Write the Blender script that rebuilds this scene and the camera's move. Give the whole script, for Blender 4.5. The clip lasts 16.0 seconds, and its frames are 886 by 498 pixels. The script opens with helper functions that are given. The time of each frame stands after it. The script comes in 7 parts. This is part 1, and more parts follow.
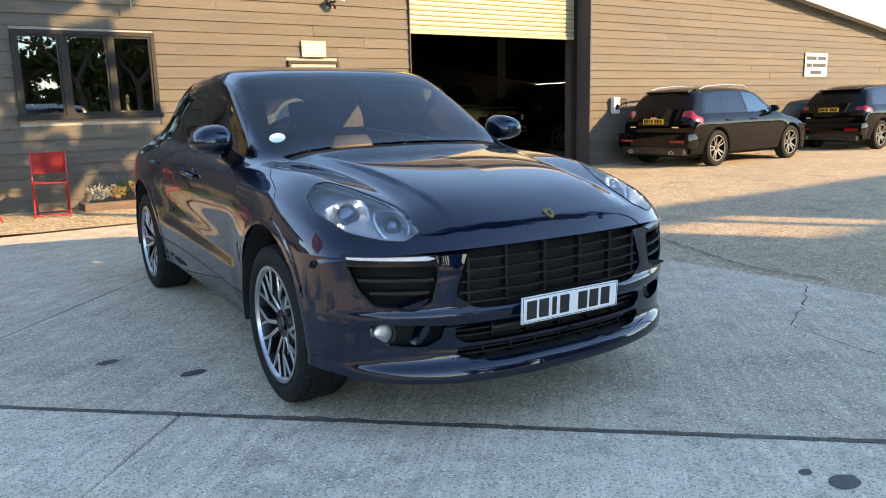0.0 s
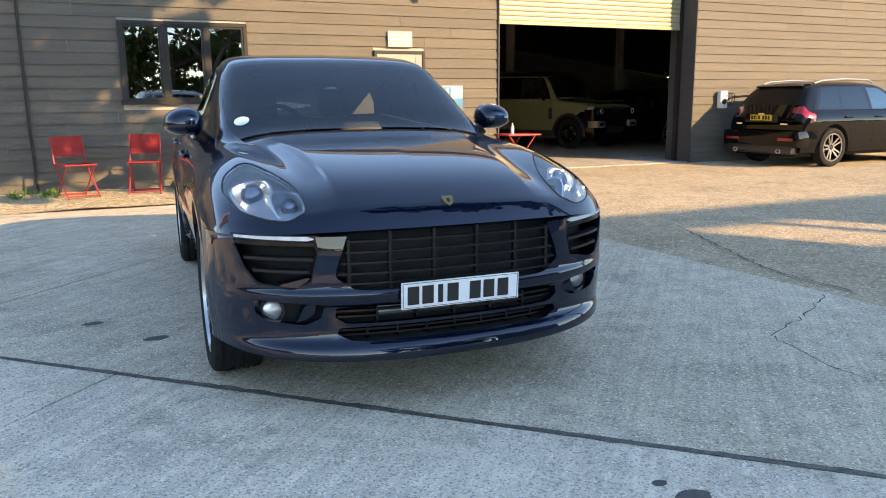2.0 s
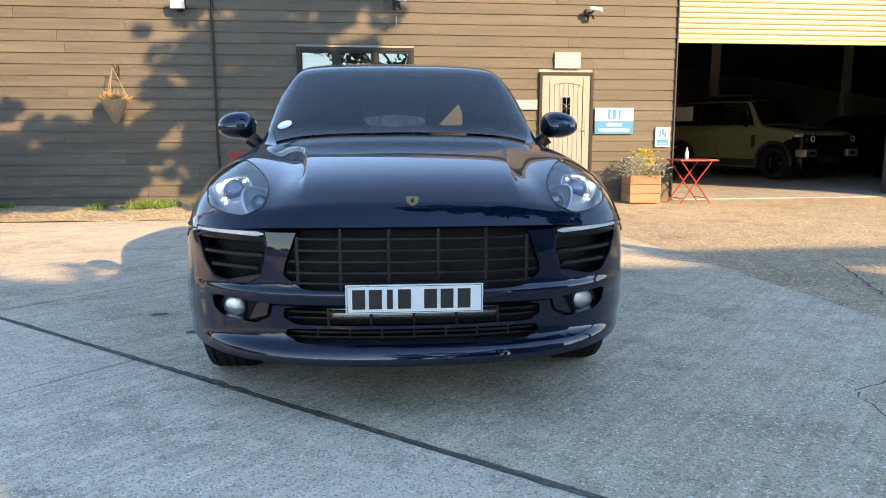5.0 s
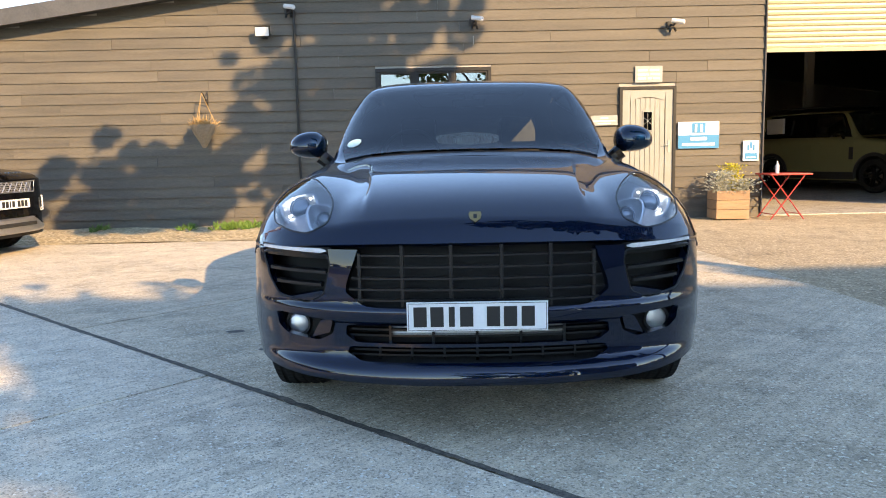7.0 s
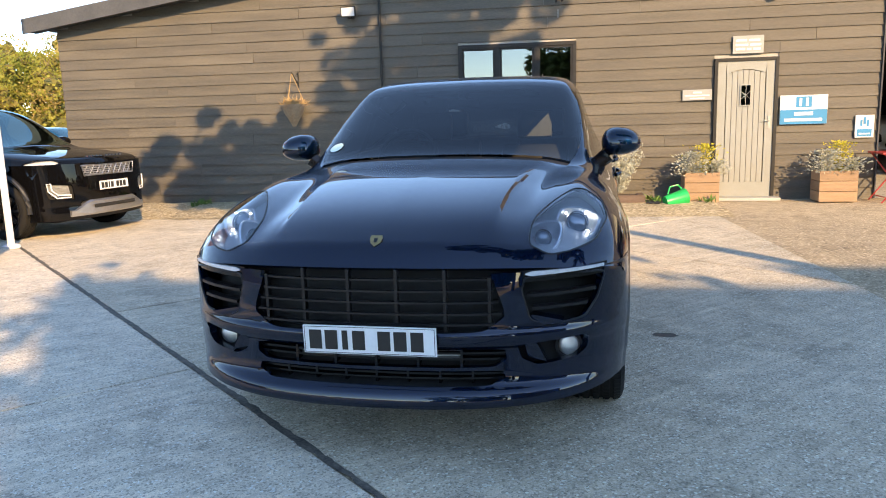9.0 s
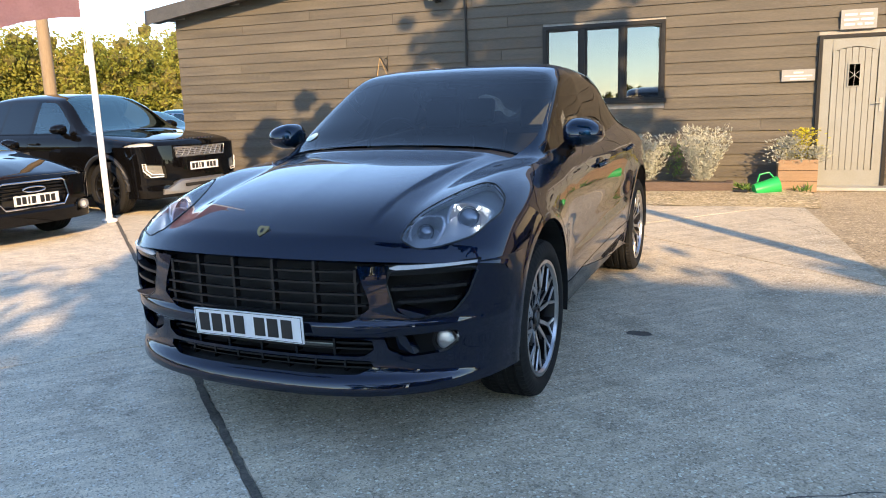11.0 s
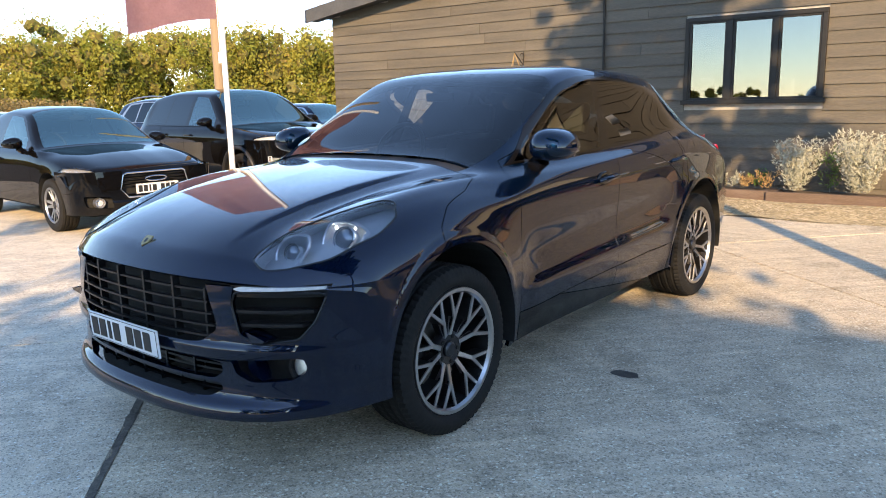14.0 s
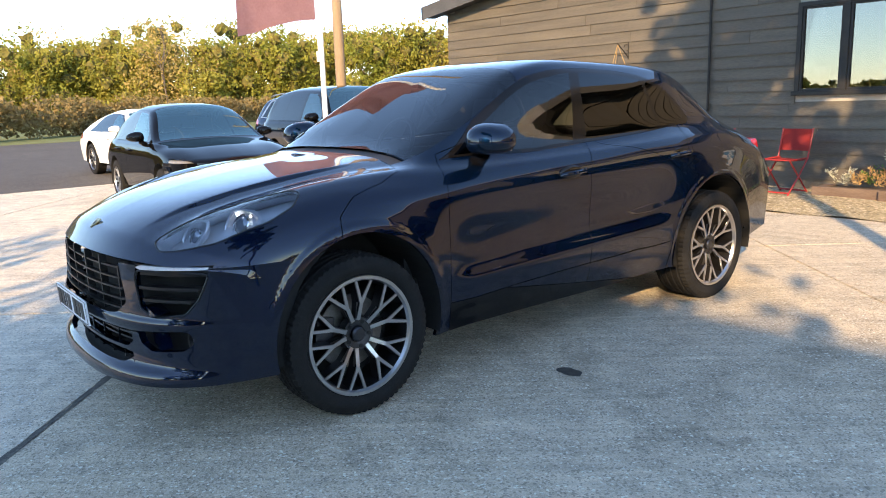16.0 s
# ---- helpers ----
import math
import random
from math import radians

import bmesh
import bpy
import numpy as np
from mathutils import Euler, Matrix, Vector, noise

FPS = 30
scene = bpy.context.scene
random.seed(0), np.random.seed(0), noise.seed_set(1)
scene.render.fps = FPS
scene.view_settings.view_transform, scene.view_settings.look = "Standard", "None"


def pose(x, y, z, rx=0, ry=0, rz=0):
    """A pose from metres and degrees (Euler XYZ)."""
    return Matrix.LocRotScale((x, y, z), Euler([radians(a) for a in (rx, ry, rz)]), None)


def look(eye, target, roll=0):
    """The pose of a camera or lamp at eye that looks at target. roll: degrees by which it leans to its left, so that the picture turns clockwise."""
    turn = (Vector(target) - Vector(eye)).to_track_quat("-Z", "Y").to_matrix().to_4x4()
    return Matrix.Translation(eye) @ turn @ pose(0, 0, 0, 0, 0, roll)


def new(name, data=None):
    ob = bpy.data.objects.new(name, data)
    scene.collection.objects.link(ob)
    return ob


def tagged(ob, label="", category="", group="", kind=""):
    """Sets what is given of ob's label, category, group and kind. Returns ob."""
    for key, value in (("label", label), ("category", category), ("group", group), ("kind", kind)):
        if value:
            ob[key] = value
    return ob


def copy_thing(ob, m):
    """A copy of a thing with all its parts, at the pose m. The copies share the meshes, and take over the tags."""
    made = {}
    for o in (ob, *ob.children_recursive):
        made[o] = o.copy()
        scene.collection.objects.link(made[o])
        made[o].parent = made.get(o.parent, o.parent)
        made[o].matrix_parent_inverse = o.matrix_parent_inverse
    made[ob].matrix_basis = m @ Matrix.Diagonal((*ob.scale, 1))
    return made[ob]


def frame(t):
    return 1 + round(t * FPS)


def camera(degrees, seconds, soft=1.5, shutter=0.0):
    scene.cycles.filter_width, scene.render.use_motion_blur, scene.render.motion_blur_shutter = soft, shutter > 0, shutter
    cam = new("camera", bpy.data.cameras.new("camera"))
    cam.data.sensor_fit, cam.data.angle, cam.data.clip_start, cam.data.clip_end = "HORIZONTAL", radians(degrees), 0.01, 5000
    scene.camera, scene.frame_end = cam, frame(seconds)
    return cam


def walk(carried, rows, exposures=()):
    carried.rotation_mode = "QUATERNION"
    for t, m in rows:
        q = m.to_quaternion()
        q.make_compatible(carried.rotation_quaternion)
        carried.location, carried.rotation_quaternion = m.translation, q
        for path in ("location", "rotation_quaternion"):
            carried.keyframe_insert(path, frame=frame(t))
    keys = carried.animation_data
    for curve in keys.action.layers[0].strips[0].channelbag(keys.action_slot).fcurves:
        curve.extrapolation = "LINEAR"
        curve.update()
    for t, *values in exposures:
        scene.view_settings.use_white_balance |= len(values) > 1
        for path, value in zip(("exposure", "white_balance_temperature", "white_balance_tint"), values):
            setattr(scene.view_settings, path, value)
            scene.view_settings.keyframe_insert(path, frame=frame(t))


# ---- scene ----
cam = camera(61.2, 16.0, soft=1.0)
PATH = [
    (0, (0.131, 0.031, 1.331), (1.234, 1.658, 0.959), -1.4),
    (0.5, (0.318, -0.126, 1.327), (1.357, 1.542, 0.956), -1.4),
    (1, (0.542, -0.206, 1.301), (1.503, 1.507, 0.924), -1.3),
    (1.5, (0.76, -0.278, 1.294), (1.638, 1.478, 0.912), -0.9),
    (2, (0.985, -0.481, 1.289), (1.774, 1.315, 0.903), -0.5),
    (2.5, (1.201, -0.6, 1.292), (1.888, 1.239, 0.908), 0.2),
    (3, (1.475, -0.609, 1.278), (2.052, 1.268, 0.897), 0.5),
    (5.5, (2.05, -0.478, 1.086), (2.237, 1.493, 0.801), -0.4),
    (6, (2.06, -0.414, 1.027), (2.2, 1.563, 0.759), -0.7),
    (6.5, (2.072, -0.396, 1.006), (2.159, 1.586, 0.751), -0.9),
    (7, (2.104, -0.479, 1.121), (2.127, 1.505, 0.87), -1.2),
    (7.5, (2.282, -0.608, 1.217), (2.229, 1.373, 0.95), -1.5),
    (8, (2.501, -0.593, 1.291), (2.363, 1.381, 1.002), -1.8),
    (8.5, (2.741, -0.447, 1.311), (2.508, 1.513, 0.994), -1.8),
    (9, (3.004, -0.398, 1.332), (2.667, 1.544, 0.994), -1.6),
    (11.5, (4.169, -0.027, 1.365), (3.395, 1.777, 0.981), -1.9),
    (12, (4.26, 0.139, 1.36), (3.421, 1.913, 0.974), -1.9),
    (12.5, (4.396, 0.222, 1.357), (3.486, 1.96, 0.97), -1.9),
    (13, (4.652, 0.324, 1.37), (3.665, 2.02, 0.982), -1.8),
    (13.5, (4.831, 0.502, 1.375), (3.759, 2.145, 0.986), -1.4),
    (14, (5.011, 0.677, 1.408), (3.843, 2.254, 1.022), -1.3),
    (14.5, (5.28, 0.797, 1.393), (4.02, 2.302, 1.008), -1.3),
    (15, (5.519, 0.928, 1.401), (4.172, 2.355, 1.015), -1.5),
    (15.5, (5.691, 1.165, 1.399), (4.271, 2.518, 1.007), -1.9),
    (16, (5.9, 1.335, 1.385), (4.417, 2.619, 0.995), -1.9),
]
walk(cam, [(t, look(eye, target, roll)) for t, eye, target, roll in PATH], [(0, 2.14, 7700, 10), (6.5, 2.12, 7450, 10), (9, 1.92, 7000, 10), (12.5, 1.86, 7000, 10), (16, 1.98, 7050, 10)])


# ---- world, sun, exposure ----
SUN_DIR = Vector((0.555, -0.832, 0.42)).normalized()
world = bpy.data.worlds.new("sky")
scene.world = world
world.use_nodes = True
wn = world.node_tree.nodes
sky = wn.new("ShaderNodeTexSky")
sky.sky_type = "NISHITA"
sky.sun_disc = False
sky.sun_elevation = math.asin(SUN_DIR.z)
sky.sun_rotation = math.atan2(SUN_DIR.x, SUN_DIR.y)
sky.air_density, sky.dust_density, sky.ozone_density = 0.8, 0.05, 2.2
world.node_tree.links.new(sky.outputs[0], wn["Background"].inputs[0])
wn["Background"].inputs[1].default_value = 0.15
sun = bpy.data.lights.new("sun", "SUN")
sun.energy, sun.angle, sun.color = 2.8, radians(0.5), (1.0, 0.71, 0.41)
new("sun", sun).matrix_world = look(SUN_DIR * 60, (0, 0, 0))


# ---- materials ----
def mat(name, c1, c2=None, scale=6.0, rough=0.6, metal=0.0, bump=0.0, bscale=None, fine=None, coat=0.0, stretch=(1, 1, 1), vary=0.0,
        spec=0.5, rvar=0.0):
    """A node material: two colours mixed by noise at two scales, fine relief, and some variation from piece to piece."""
    m = bpy.data.materials.new(name)
    m.use_nodes = True
    nt = m.node_tree
    n, ln = nt.nodes, nt.links.new
    b = n["Principled BSDF"]
    b.inputs["Roughness"].default_value, b.inputs["Metallic"].default_value = rough, metal
    b.inputs["Coat Weight"].default_value, b.inputs["Coat Roughness"].default_value = coat, 0.02
    b.inputs["Specular IOR Level"].default_value = spec
    c2 = c2 or tuple(v * 0.8 for v in c1)
    tc, mp = n.new("ShaderNodeTexCoord"), n.new("ShaderNodeMapping")
    mp.inputs["Scale"].default_value = stretch
    info = n.new("ShaderNodeObjectInfo")
    off = n.new("ShaderNodeVectorMath")
    off.operation = "MULTIPLY_ADD"
    off.inputs[1].default_value = (37.0, 17.0, 29.0)
    comb = n.new("ShaderNodeCombineXYZ")
    for k in range(3):
        ln(info.outputs["Random"], comb.inputs[k])
    ln(comb.outputs[0], off.inputs[0])
    ln(tc.outputs["Object"], off.inputs[2])
    ln(off.outputs[0], mp.inputs[0])
    big, small = n.new("ShaderNodeTexNoise"), n.new("ShaderNodeTexNoise")
    big.inputs["Scale"].default_value, big.inputs["Detail"].default_value = scale, 4
    small.inputs["Scale"].default_value, small.inputs["Detail"].default_value = fine or scale * 9, 3
    for t in (big, small):
        ln(mp.outputs[0], t.inputs["Vector"])
    mix = n.new("ShaderNodeMath")
    mix.operation = "MULTIPLY_ADD"
    mix.inputs[1].default_value = 0.5
    half = n.new("ShaderNodeMath")
    half.operation = "MULTIPLY"
    half.inputs[1].default_value = 0.5
    ln(small.outputs["Fac"], half.inputs[0])
    ln(big.outputs["Fac"], mix.inputs[0])
    ln(half.outputs[0], mix.inputs[2])
    ramp = n.new("ShaderNodeValToRGB")
    ramp.color_ramp.elements[0].position, ramp.color_ramp.elements[1].position = 0.36, 0.64
    ramp.color_ramp.elements[0].color, ramp.color_ramp.elements[1].color = (*c1, 1), (*c2, 1)
    ln(mix.outputs[0], ramp.inputs[0])
    col = ramp.outputs[0]
    if vary:
        hsv = n.new("ShaderNodeHueSaturation")
        mr = n.new("ShaderNodeMapRange")
        mr.inputs["To Min"].default_value, mr.inputs["To Max"].default_value = 1 - vary, 1 + vary
        ln(info.outputs["Random"], mr.inputs["Value"])
        ln(mr.outputs[0], hsv.inputs["Value"])
        ln(col, hsv.inputs["Color"])
        col = hsv.outputs[0]
    ln(col, b.inputs["Base Color"])
    if rvar:
        rr = n.new("ShaderNodeMapRange")
        rr.inputs["To Min"].default_value, rr.inputs["To Max"].default_value = max(rough - rvar, 0.02), min(rough + rvar, 1)
        ln(big.outputs["Fac"], rr.inputs["Value"])
        ln(rr.outputs[0], b.inputs["Roughness"])
    if bump:
        bn = n.new("ShaderNodeBump")
        bn.inputs["Strength"].default_value, bn.inputs["Distance"].default_value = min(bump * 40, 1.0), bump
        src = small
        if bscale:
            src = n.new("ShaderNodeTexNoise")
            src.inputs["Scale"].default_value, src.inputs["Detail"].default_value = bscale, 3
            ln(mp.outputs[0], src.inputs["Vector"])
        ln(src.outputs["Fac"], bn.inputs["Height"])
        ln(bn.outputs[0], b.inputs["Normal"])
    return m


def glass(name, tint=(0.5, 0.55, 0.55), ior=1.5, rough=0.0, gloss=(0.8, 0.8, 0.8)):
    """A pane: tinted see-through with a mirror gloss by Fresnel."""
    m = bpy.data.materials.new(name)
    m.use_nodes = True
    nt = m.node_tree
    n, ln = nt.nodes, nt.links.new
    n.remove(n["Principled BSDF"])
    tr, gl, fr, mx = n.new("ShaderNodeBsdfTransparent"), n.new("ShaderNodeBsdfGlossy"), n.new("ShaderNodeFresnel"), n.new("ShaderNodeMixShader")
    tr.inputs[0].default_value = (*tint, 1)
    gl.inputs["Roughness"].default_value = rough
    gl.inputs["Color"].default_value = (*gloss, 1)
    fr.inputs[0].default_value = ior
    ln(fr.outputs[0], mx.inputs[0])
    ln(tr.outputs[0], mx.inputs[1])
    ln(gl.outputs[0], mx.inputs[2])
    ln(mx.outputs[0], n["Material Output"].inputs[0])
    return m


def paint(name, base, flake=0.0, rough=0.35, coat=1.0, metal=0.0, ior=1.42):
    """Car paint: a dark base under a clear coat, with the faintest waviness."""
    m = bpy.data.materials.new(name)
    m.use_nodes = True
    nt = m.node_tree
    n, ln = nt.nodes, nt.links.new
    b = n["Principled BSDF"]
    b.inputs["Base Color"].default_value = (*base, 1)
    b.inputs["Roughness"].default_value, b.inputs["Metallic"].default_value = rough, metal
    b.inputs["Coat Weight"].default_value, b.inputs["Coat Roughness"].default_value, b.inputs["Coat IOR"].default_value = coat, 0.012, ior
    b.inputs["Specular IOR Level"].default_value = 0.0
    tc, no, rp = n.new("ShaderNodeTexCoord"), n.new("ShaderNodeTexNoise"), n.new("ShaderNodeMapRange")
    no.inputs["Scale"].default_value = 1.7
    rp.inputs["To Min"].default_value, rp.inputs["To Max"].default_value = 0.0, 0.012
    ln(tc.outputs["Object"], no.inputs["Vector"])
    ln(no.outputs["Fac"], rp.inputs["Value"])
    ln(rp.outputs[0], b.inputs["Coat Roughness"])
    fl, hs = n.new("ShaderNodeTexNoise"), n.new("ShaderNodeHueSaturation")
    fl.inputs["Scale"].default_value = 900.0
    ln(tc.outputs["Object"], fl.inputs["Vector"])
    mr = n.new("ShaderNodeMapRange")
    mr.inputs["To Min"].default_value, mr.inputs["To Max"].default_value = 1 - flake, 1 + flake
    ln(fl.outputs["Fac"], mr.inputs["Value"])
    ln(mr.outputs[0], hs.inputs["Value"])
    hs.inputs["Color"].default_value = (*base, 1)
    ln(hs.outputs[0], b.inputs["Base Color"])
    return m


def glow(name, color, strength):
    m = bpy.data.materials.new(name)
    m.use_nodes = True
    b = m.node_tree.nodes["Principled BSDF"]
    b.inputs["Base Color"].default_value = (*color, 1)
    b.inputs["Emission Color"].default_value = (*color, 1)
    b.inputs["Emission Strength"].default_value = strength
    return m


def leaf_mat(name, c1, c2, scale, fine):
    """Thin leaves: light is scattered back and lets through alike."""
    m = mat(name, c1, c2, scale, 0.8, fine=fine)
    n, ln = m.node_tree.nodes, m.node_tree.links.new
    b, out = n["Principled BSDF"], n["Material Output"]
    tl, mx = n.new("ShaderNodeBsdfTranslucent"), n.new("ShaderNodeMixShader")
    mx.inputs[0].default_value = 0.35
    ln(b.inputs["Base Color"].links[0].from_socket, tl.inputs[0])
    ln(b.outputs[0], mx.inputs[1])
    ln(tl.outputs[0], mx.inputs[2])
    ln(mx.outputs[0], out.inputs[0])
    return m


M_BLUE = paint("midnight_blue_paint", (0.0005, 0.0056, 0.0225), 0.15, 0.36, 1.0, 0.6, 1.54)
M_BLACKPAINT = paint("black_paint", (0.003, 0.003, 0.0035), 0.2, 0.35, 0.75)
M_NAVYPAINT = paint("navy_paint", (0.006, 0.012, 0.035), 0.2, 0.35)
M_TEALPAINT = paint("teal_paint", (0.01, 0.06, 0.12), 0.2, 0.35)
M_WHITEPAINT = paint("white_paint", (0.75, 0.76, 0.76), 0.02, 0.4)
M_OLIVEPAINT = paint("olive_paint", (0.2, 0.195, 0.1), 0.15, 0.35)
M_PLASTIC = mat("black_plastic", (0.012, 0.012, 0.013), (0.02, 0.02, 0.021), 12, 0.5, bump=0.0004, bscale=500)
M_GLOSSBLACK = mat("gloss_black_plastic", (0.004, 0.004, 0.0045), (0.005, 0.005, 0.0055), 6, 0.1, spec=0.35)
M_GRILLE = mat("satin_black_grille", (0.008, 0.008, 0.009), (0.012, 0.012, 0.013), 20, 0.35, spec=0.3)
M_LAMPDARK = mat("grey_lamp_housing", (0.52, 0.54, 0.57), (0.6, 0.62, 0.65), 30, 0.38, 0.5)
M_VOID = mat("dark_liner", (0.006, 0.006, 0.006), (0.012, 0.012, 0.011), 8, 0.9)
M_RUBBER = mat("tyre_rubber", (0.01, 0.01, 0.01), (0.017, 0.0165, 0.016), 14, 0.8, bump=0.0006, bscale=300, spec=0.2)
M_ALLOY = mat("machined_alloy", (0.55, 0.55, 0.56), (0.48, 0.48, 0.49), 40, 0.28, 1.0)
M_GREYALLOY = mat("dark_alloy", (0.06, 0.06, 0.065), (0.08, 0.08, 0.085), 30, 0.35, 0.9)
M_BLACKALLOY = mat("black_alloy", (0.012, 0.012, 0.013), (0.016, 0.016, 0.017), 30, 0.25, 0.4)
M_CHROME = mat("chrome", (0.75, 0.75, 0.76), (0.7, 0.7, 0.71), 30, 0.08, 1.0)
M_SATIN = mat("satin_silver", (0.5, 0.5, 0.51), (0.42, 0.42, 0.43), 30, 0.35, 0.9)
M_LAMPGREY = mat("lamp_housing_grey", (0.78, 0.8, 0.83), (0.7, 0.72, 0.75), 30, 0.3, 0.7)
M_BOWL = mat("lamp_bowl_silver", (0.82, 0.84, 0.87), (0.72, 0.74, 0.77), 25, 0.36, 0.7)
M_BALL = mat("projector_lens", (0.22, 0.25, 0.29), (0.28, 0.31, 0.35), 20, 0.06, 0.5, coat=1.0)
M_DISC = mat("brake_disc_steel", (0.25, 0.24, 0.23), (0.16, 0.14, 0.12), 30, 0.45, 0.9)
M_LEATHER = mat("black_leather", (0.012, 0.012, 0.013), (0.02, 0.02, 0.02), 18, 0.5, bump=0.001, bscale=160)
M_CREAM = mat("grey_headrest_cloth", (0.16, 0.155, 0.14), (0.12, 0.115, 0.105), 18, 0.8)
M_SCREEN = glass("windscreen_glass", (0.36, 0.42, 0.44), 1.85)
M_REARTINT = mat("dark_rear_glass", (0.004, 0.004, 0.005), (0.006, 0.006, 0.007), 8, 0.3, spec=0.25)
M_AUTOSCREEN = glass("pale_windscreen_glass", (0.3, 0.42, 0.4), 4.2, 0.0, (0.72, 0.95, 0.9))
M_AUTOSIDE = glass("pale_side_glass", (0.3, 0.38, 0.38), 2.6, 0.0, (0.75, 0.9, 0.9))
M_TINT = glass("tinted_glass", (0.01, 0.011, 0.012), 1.75)
M_SIDEGLASS = glass("side_glass", (0.16, 0.19, 0.19), 1.75)
M_LENS = glass("lamp_lens", (0.93, 0.95, 0.97), 1.45)
M_PANE = glass("window_pane", (0.42, 0.44, 0.43), 2.5)
M_REDLENS = mat("red_lamp_lens", (0.28, 0.003, 0.012), (0.2, 0.002, 0.009), 20, 0.15, coat=0.6)
M_PLATE = mat("white_plate", (0.82, 0.82, 0.82), (0.77, 0.77, 0.78), 8, 0.35)
M_YPLATE = mat("yellow_plate", (0.8, 0.5, 0.02), (0.72, 0.45, 0.02), 8, 0.35)
M_INK = mat("black_lettering", (0.012, 0.012, 0.012), (0.016, 0.016, 0.016), 8, 0.5)
M_DRL = mat("clear_lamp_strip", (0.8, 0.81, 0.83), (0.62, 0.63, 0.66), 60, 0.18, 0.3)
M_XENON = glow("lit_lamp", (0.9, 0.95, 1.0), 3.5)
M_BOARD = mat("stained_weatherboard", (0.064, 0.056, 0.044), (0.122, 0.106, 0.081), 2.2, 0.72, bump=0.004, bscale=14, fine=45,
              stretch=(0.35, 1, 5), vary=0.09, rvar=0.12)
M_DARKTRIM = mat("dark_window_trim", (0.012, 0.0115, 0.011), (0.02, 0.019, 0.018), 10, 0.5, spec=0.3)
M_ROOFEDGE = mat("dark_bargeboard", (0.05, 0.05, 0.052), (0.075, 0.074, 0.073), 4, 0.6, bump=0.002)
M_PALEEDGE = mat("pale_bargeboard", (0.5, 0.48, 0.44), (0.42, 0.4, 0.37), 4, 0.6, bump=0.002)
M_ROOF = mat("roof_sheet", (0.11, 0.11, 0.11), (0.15, 0.15, 0.145), 3, 0.7, bump=0.003)
M_ROLLER = mat("cream_roller_slat", (0.34, 0.31, 0.2), (0.31, 0.28, 0.18), 5, 0.42, 0.0, vary=0.03)
M_SAGE = mat("sage_painted_door", (0.255, 0.26, 0.24), (0.225, 0.23, 0.21), 6, 0.5, bump=0.0008, bscale=60)
M_SOIL = mat("soil", (0.05, 0.035, 0.022), (0.09, 0.065, 0.04), 20, 0.95, bump=0.01)
M_PLANTER = mat("planter_timber", (0.33, 0.215, 0.125), (0.24, 0.155, 0.09), 5, 0.75, bump=0.003, stretch=(0.5, 1, 5), vary=0.15)
M_SLEEPER = mat("weathered_sleeper", (0.09, 0.06, 0.045), (0.14, 0.1, 0.075), 6, 0.85, bump=0.005, stretch=(0.4, 1, 3), vary=0.15)
M_RED = mat("red_painted_steel", (0.36, 0.03, 0.027), (0.3, 0.025, 0.022), 15, 0.45)
M_REDCLOTH = mat("red_canvas", (0.4, 0.036, 0.033), (0.34, 0.03, 0.027), 20, 0.85, bump=0.0015, bscale=300)
M_GREEN = mat("green_plastic", (0.015, 0.42, 0.1), (0.012, 0.36, 0.085), 10, 0.35)
M_WHITE = mat("white_board", (0.64, 0.64, 0.63), (0.58, 0.58, 0.57), 6, 0.5)
M_SIGNBLUE = mat("blue_print", (0.02, 0.2, 0.4), (0.02, 0.18, 0.36), 6, 0.5)
M_SIGNGREY = mat("grey_sign_board", (0.3, 0.3, 0.29), (0.26, 0.26, 0.25), 6, 0.5)
M_WPAINT = mat("white_painted_pole", (0.8, 0.8, 0.8), (0.74, 0.74, 0.73), 5, 0.4)
M_POLEWOOD = mat("pole_timber", (0.3, 0.22, 0.14), (0.22, 0.16, 0.1), 4, 0.85, bump=0.004, stretch=(3, 3, 0.3))
M_STEEL = mat("grey_painted_steel", (0.36, 0.36, 0.33), (0.3, 0.3, 0.28), 5, 0.5)
M_INNER = mat("dim_inner_wall", (0.3, 0.28, 0.25), (0.38, 0.355, 0.32), 2, 0.85)
M_BARK = mat("bark", (0.1, 0.075, 0.055), (0.16, 0.125, 0.095), 6, 0.95, bump=0.02)
M_LEAF = mat("spring_leaf", (0.05, 0.085, 0.014), (0.1, 0.125, 0.02), 1.2, 0.6, vary=0.0)
M_WOODLEAF = leaf_mat("woodland_leaf", (0.19, 0.21, 0.025), (0.34, 0.29, 0.05), 0.07, 0.35)
# darker than the leaves: the shade inside the crowns is put into this colour
M_WOODSHADE = mat("woodland_inner_shade", (0.09, 0.085, 0.018), (0.15, 0.12, 0.03), 0.3, 0.95, fine=2.5)
M_WOODTWIG = leaf_mat("woodland_twig", (0.33, 0.24, 0.08), (0.46, 0.34, 0.11), 0.12, 0.7)
M_HEDGE = leaf_mat("hedge_leaf", (0.19, 0.135, 0.055), (0.31, 0.23, 0.09), 0.5, 3)
M_SILVERLEAF = mat("silver_leaf", (0.30, 0.31, 0.25), (0.42, 0.42, 0.34), 8, 0.8)
M_YELLOWLEAF = mat("yellow_leaf", (0.5, 0.42, 0.02), (0.36, 0.34, 0.02), 8, 0.7)
M_STRAW = mat("dry_straw", (0.4, 0.27, 0.12), (0.3, 0.19, 0.08), 12, 0.9)
M_GREENLEAF = mat("weed_leaf", (0.06, 0.13, 0.015), (0.1, 0.17, 0.025), 8, 0.65)
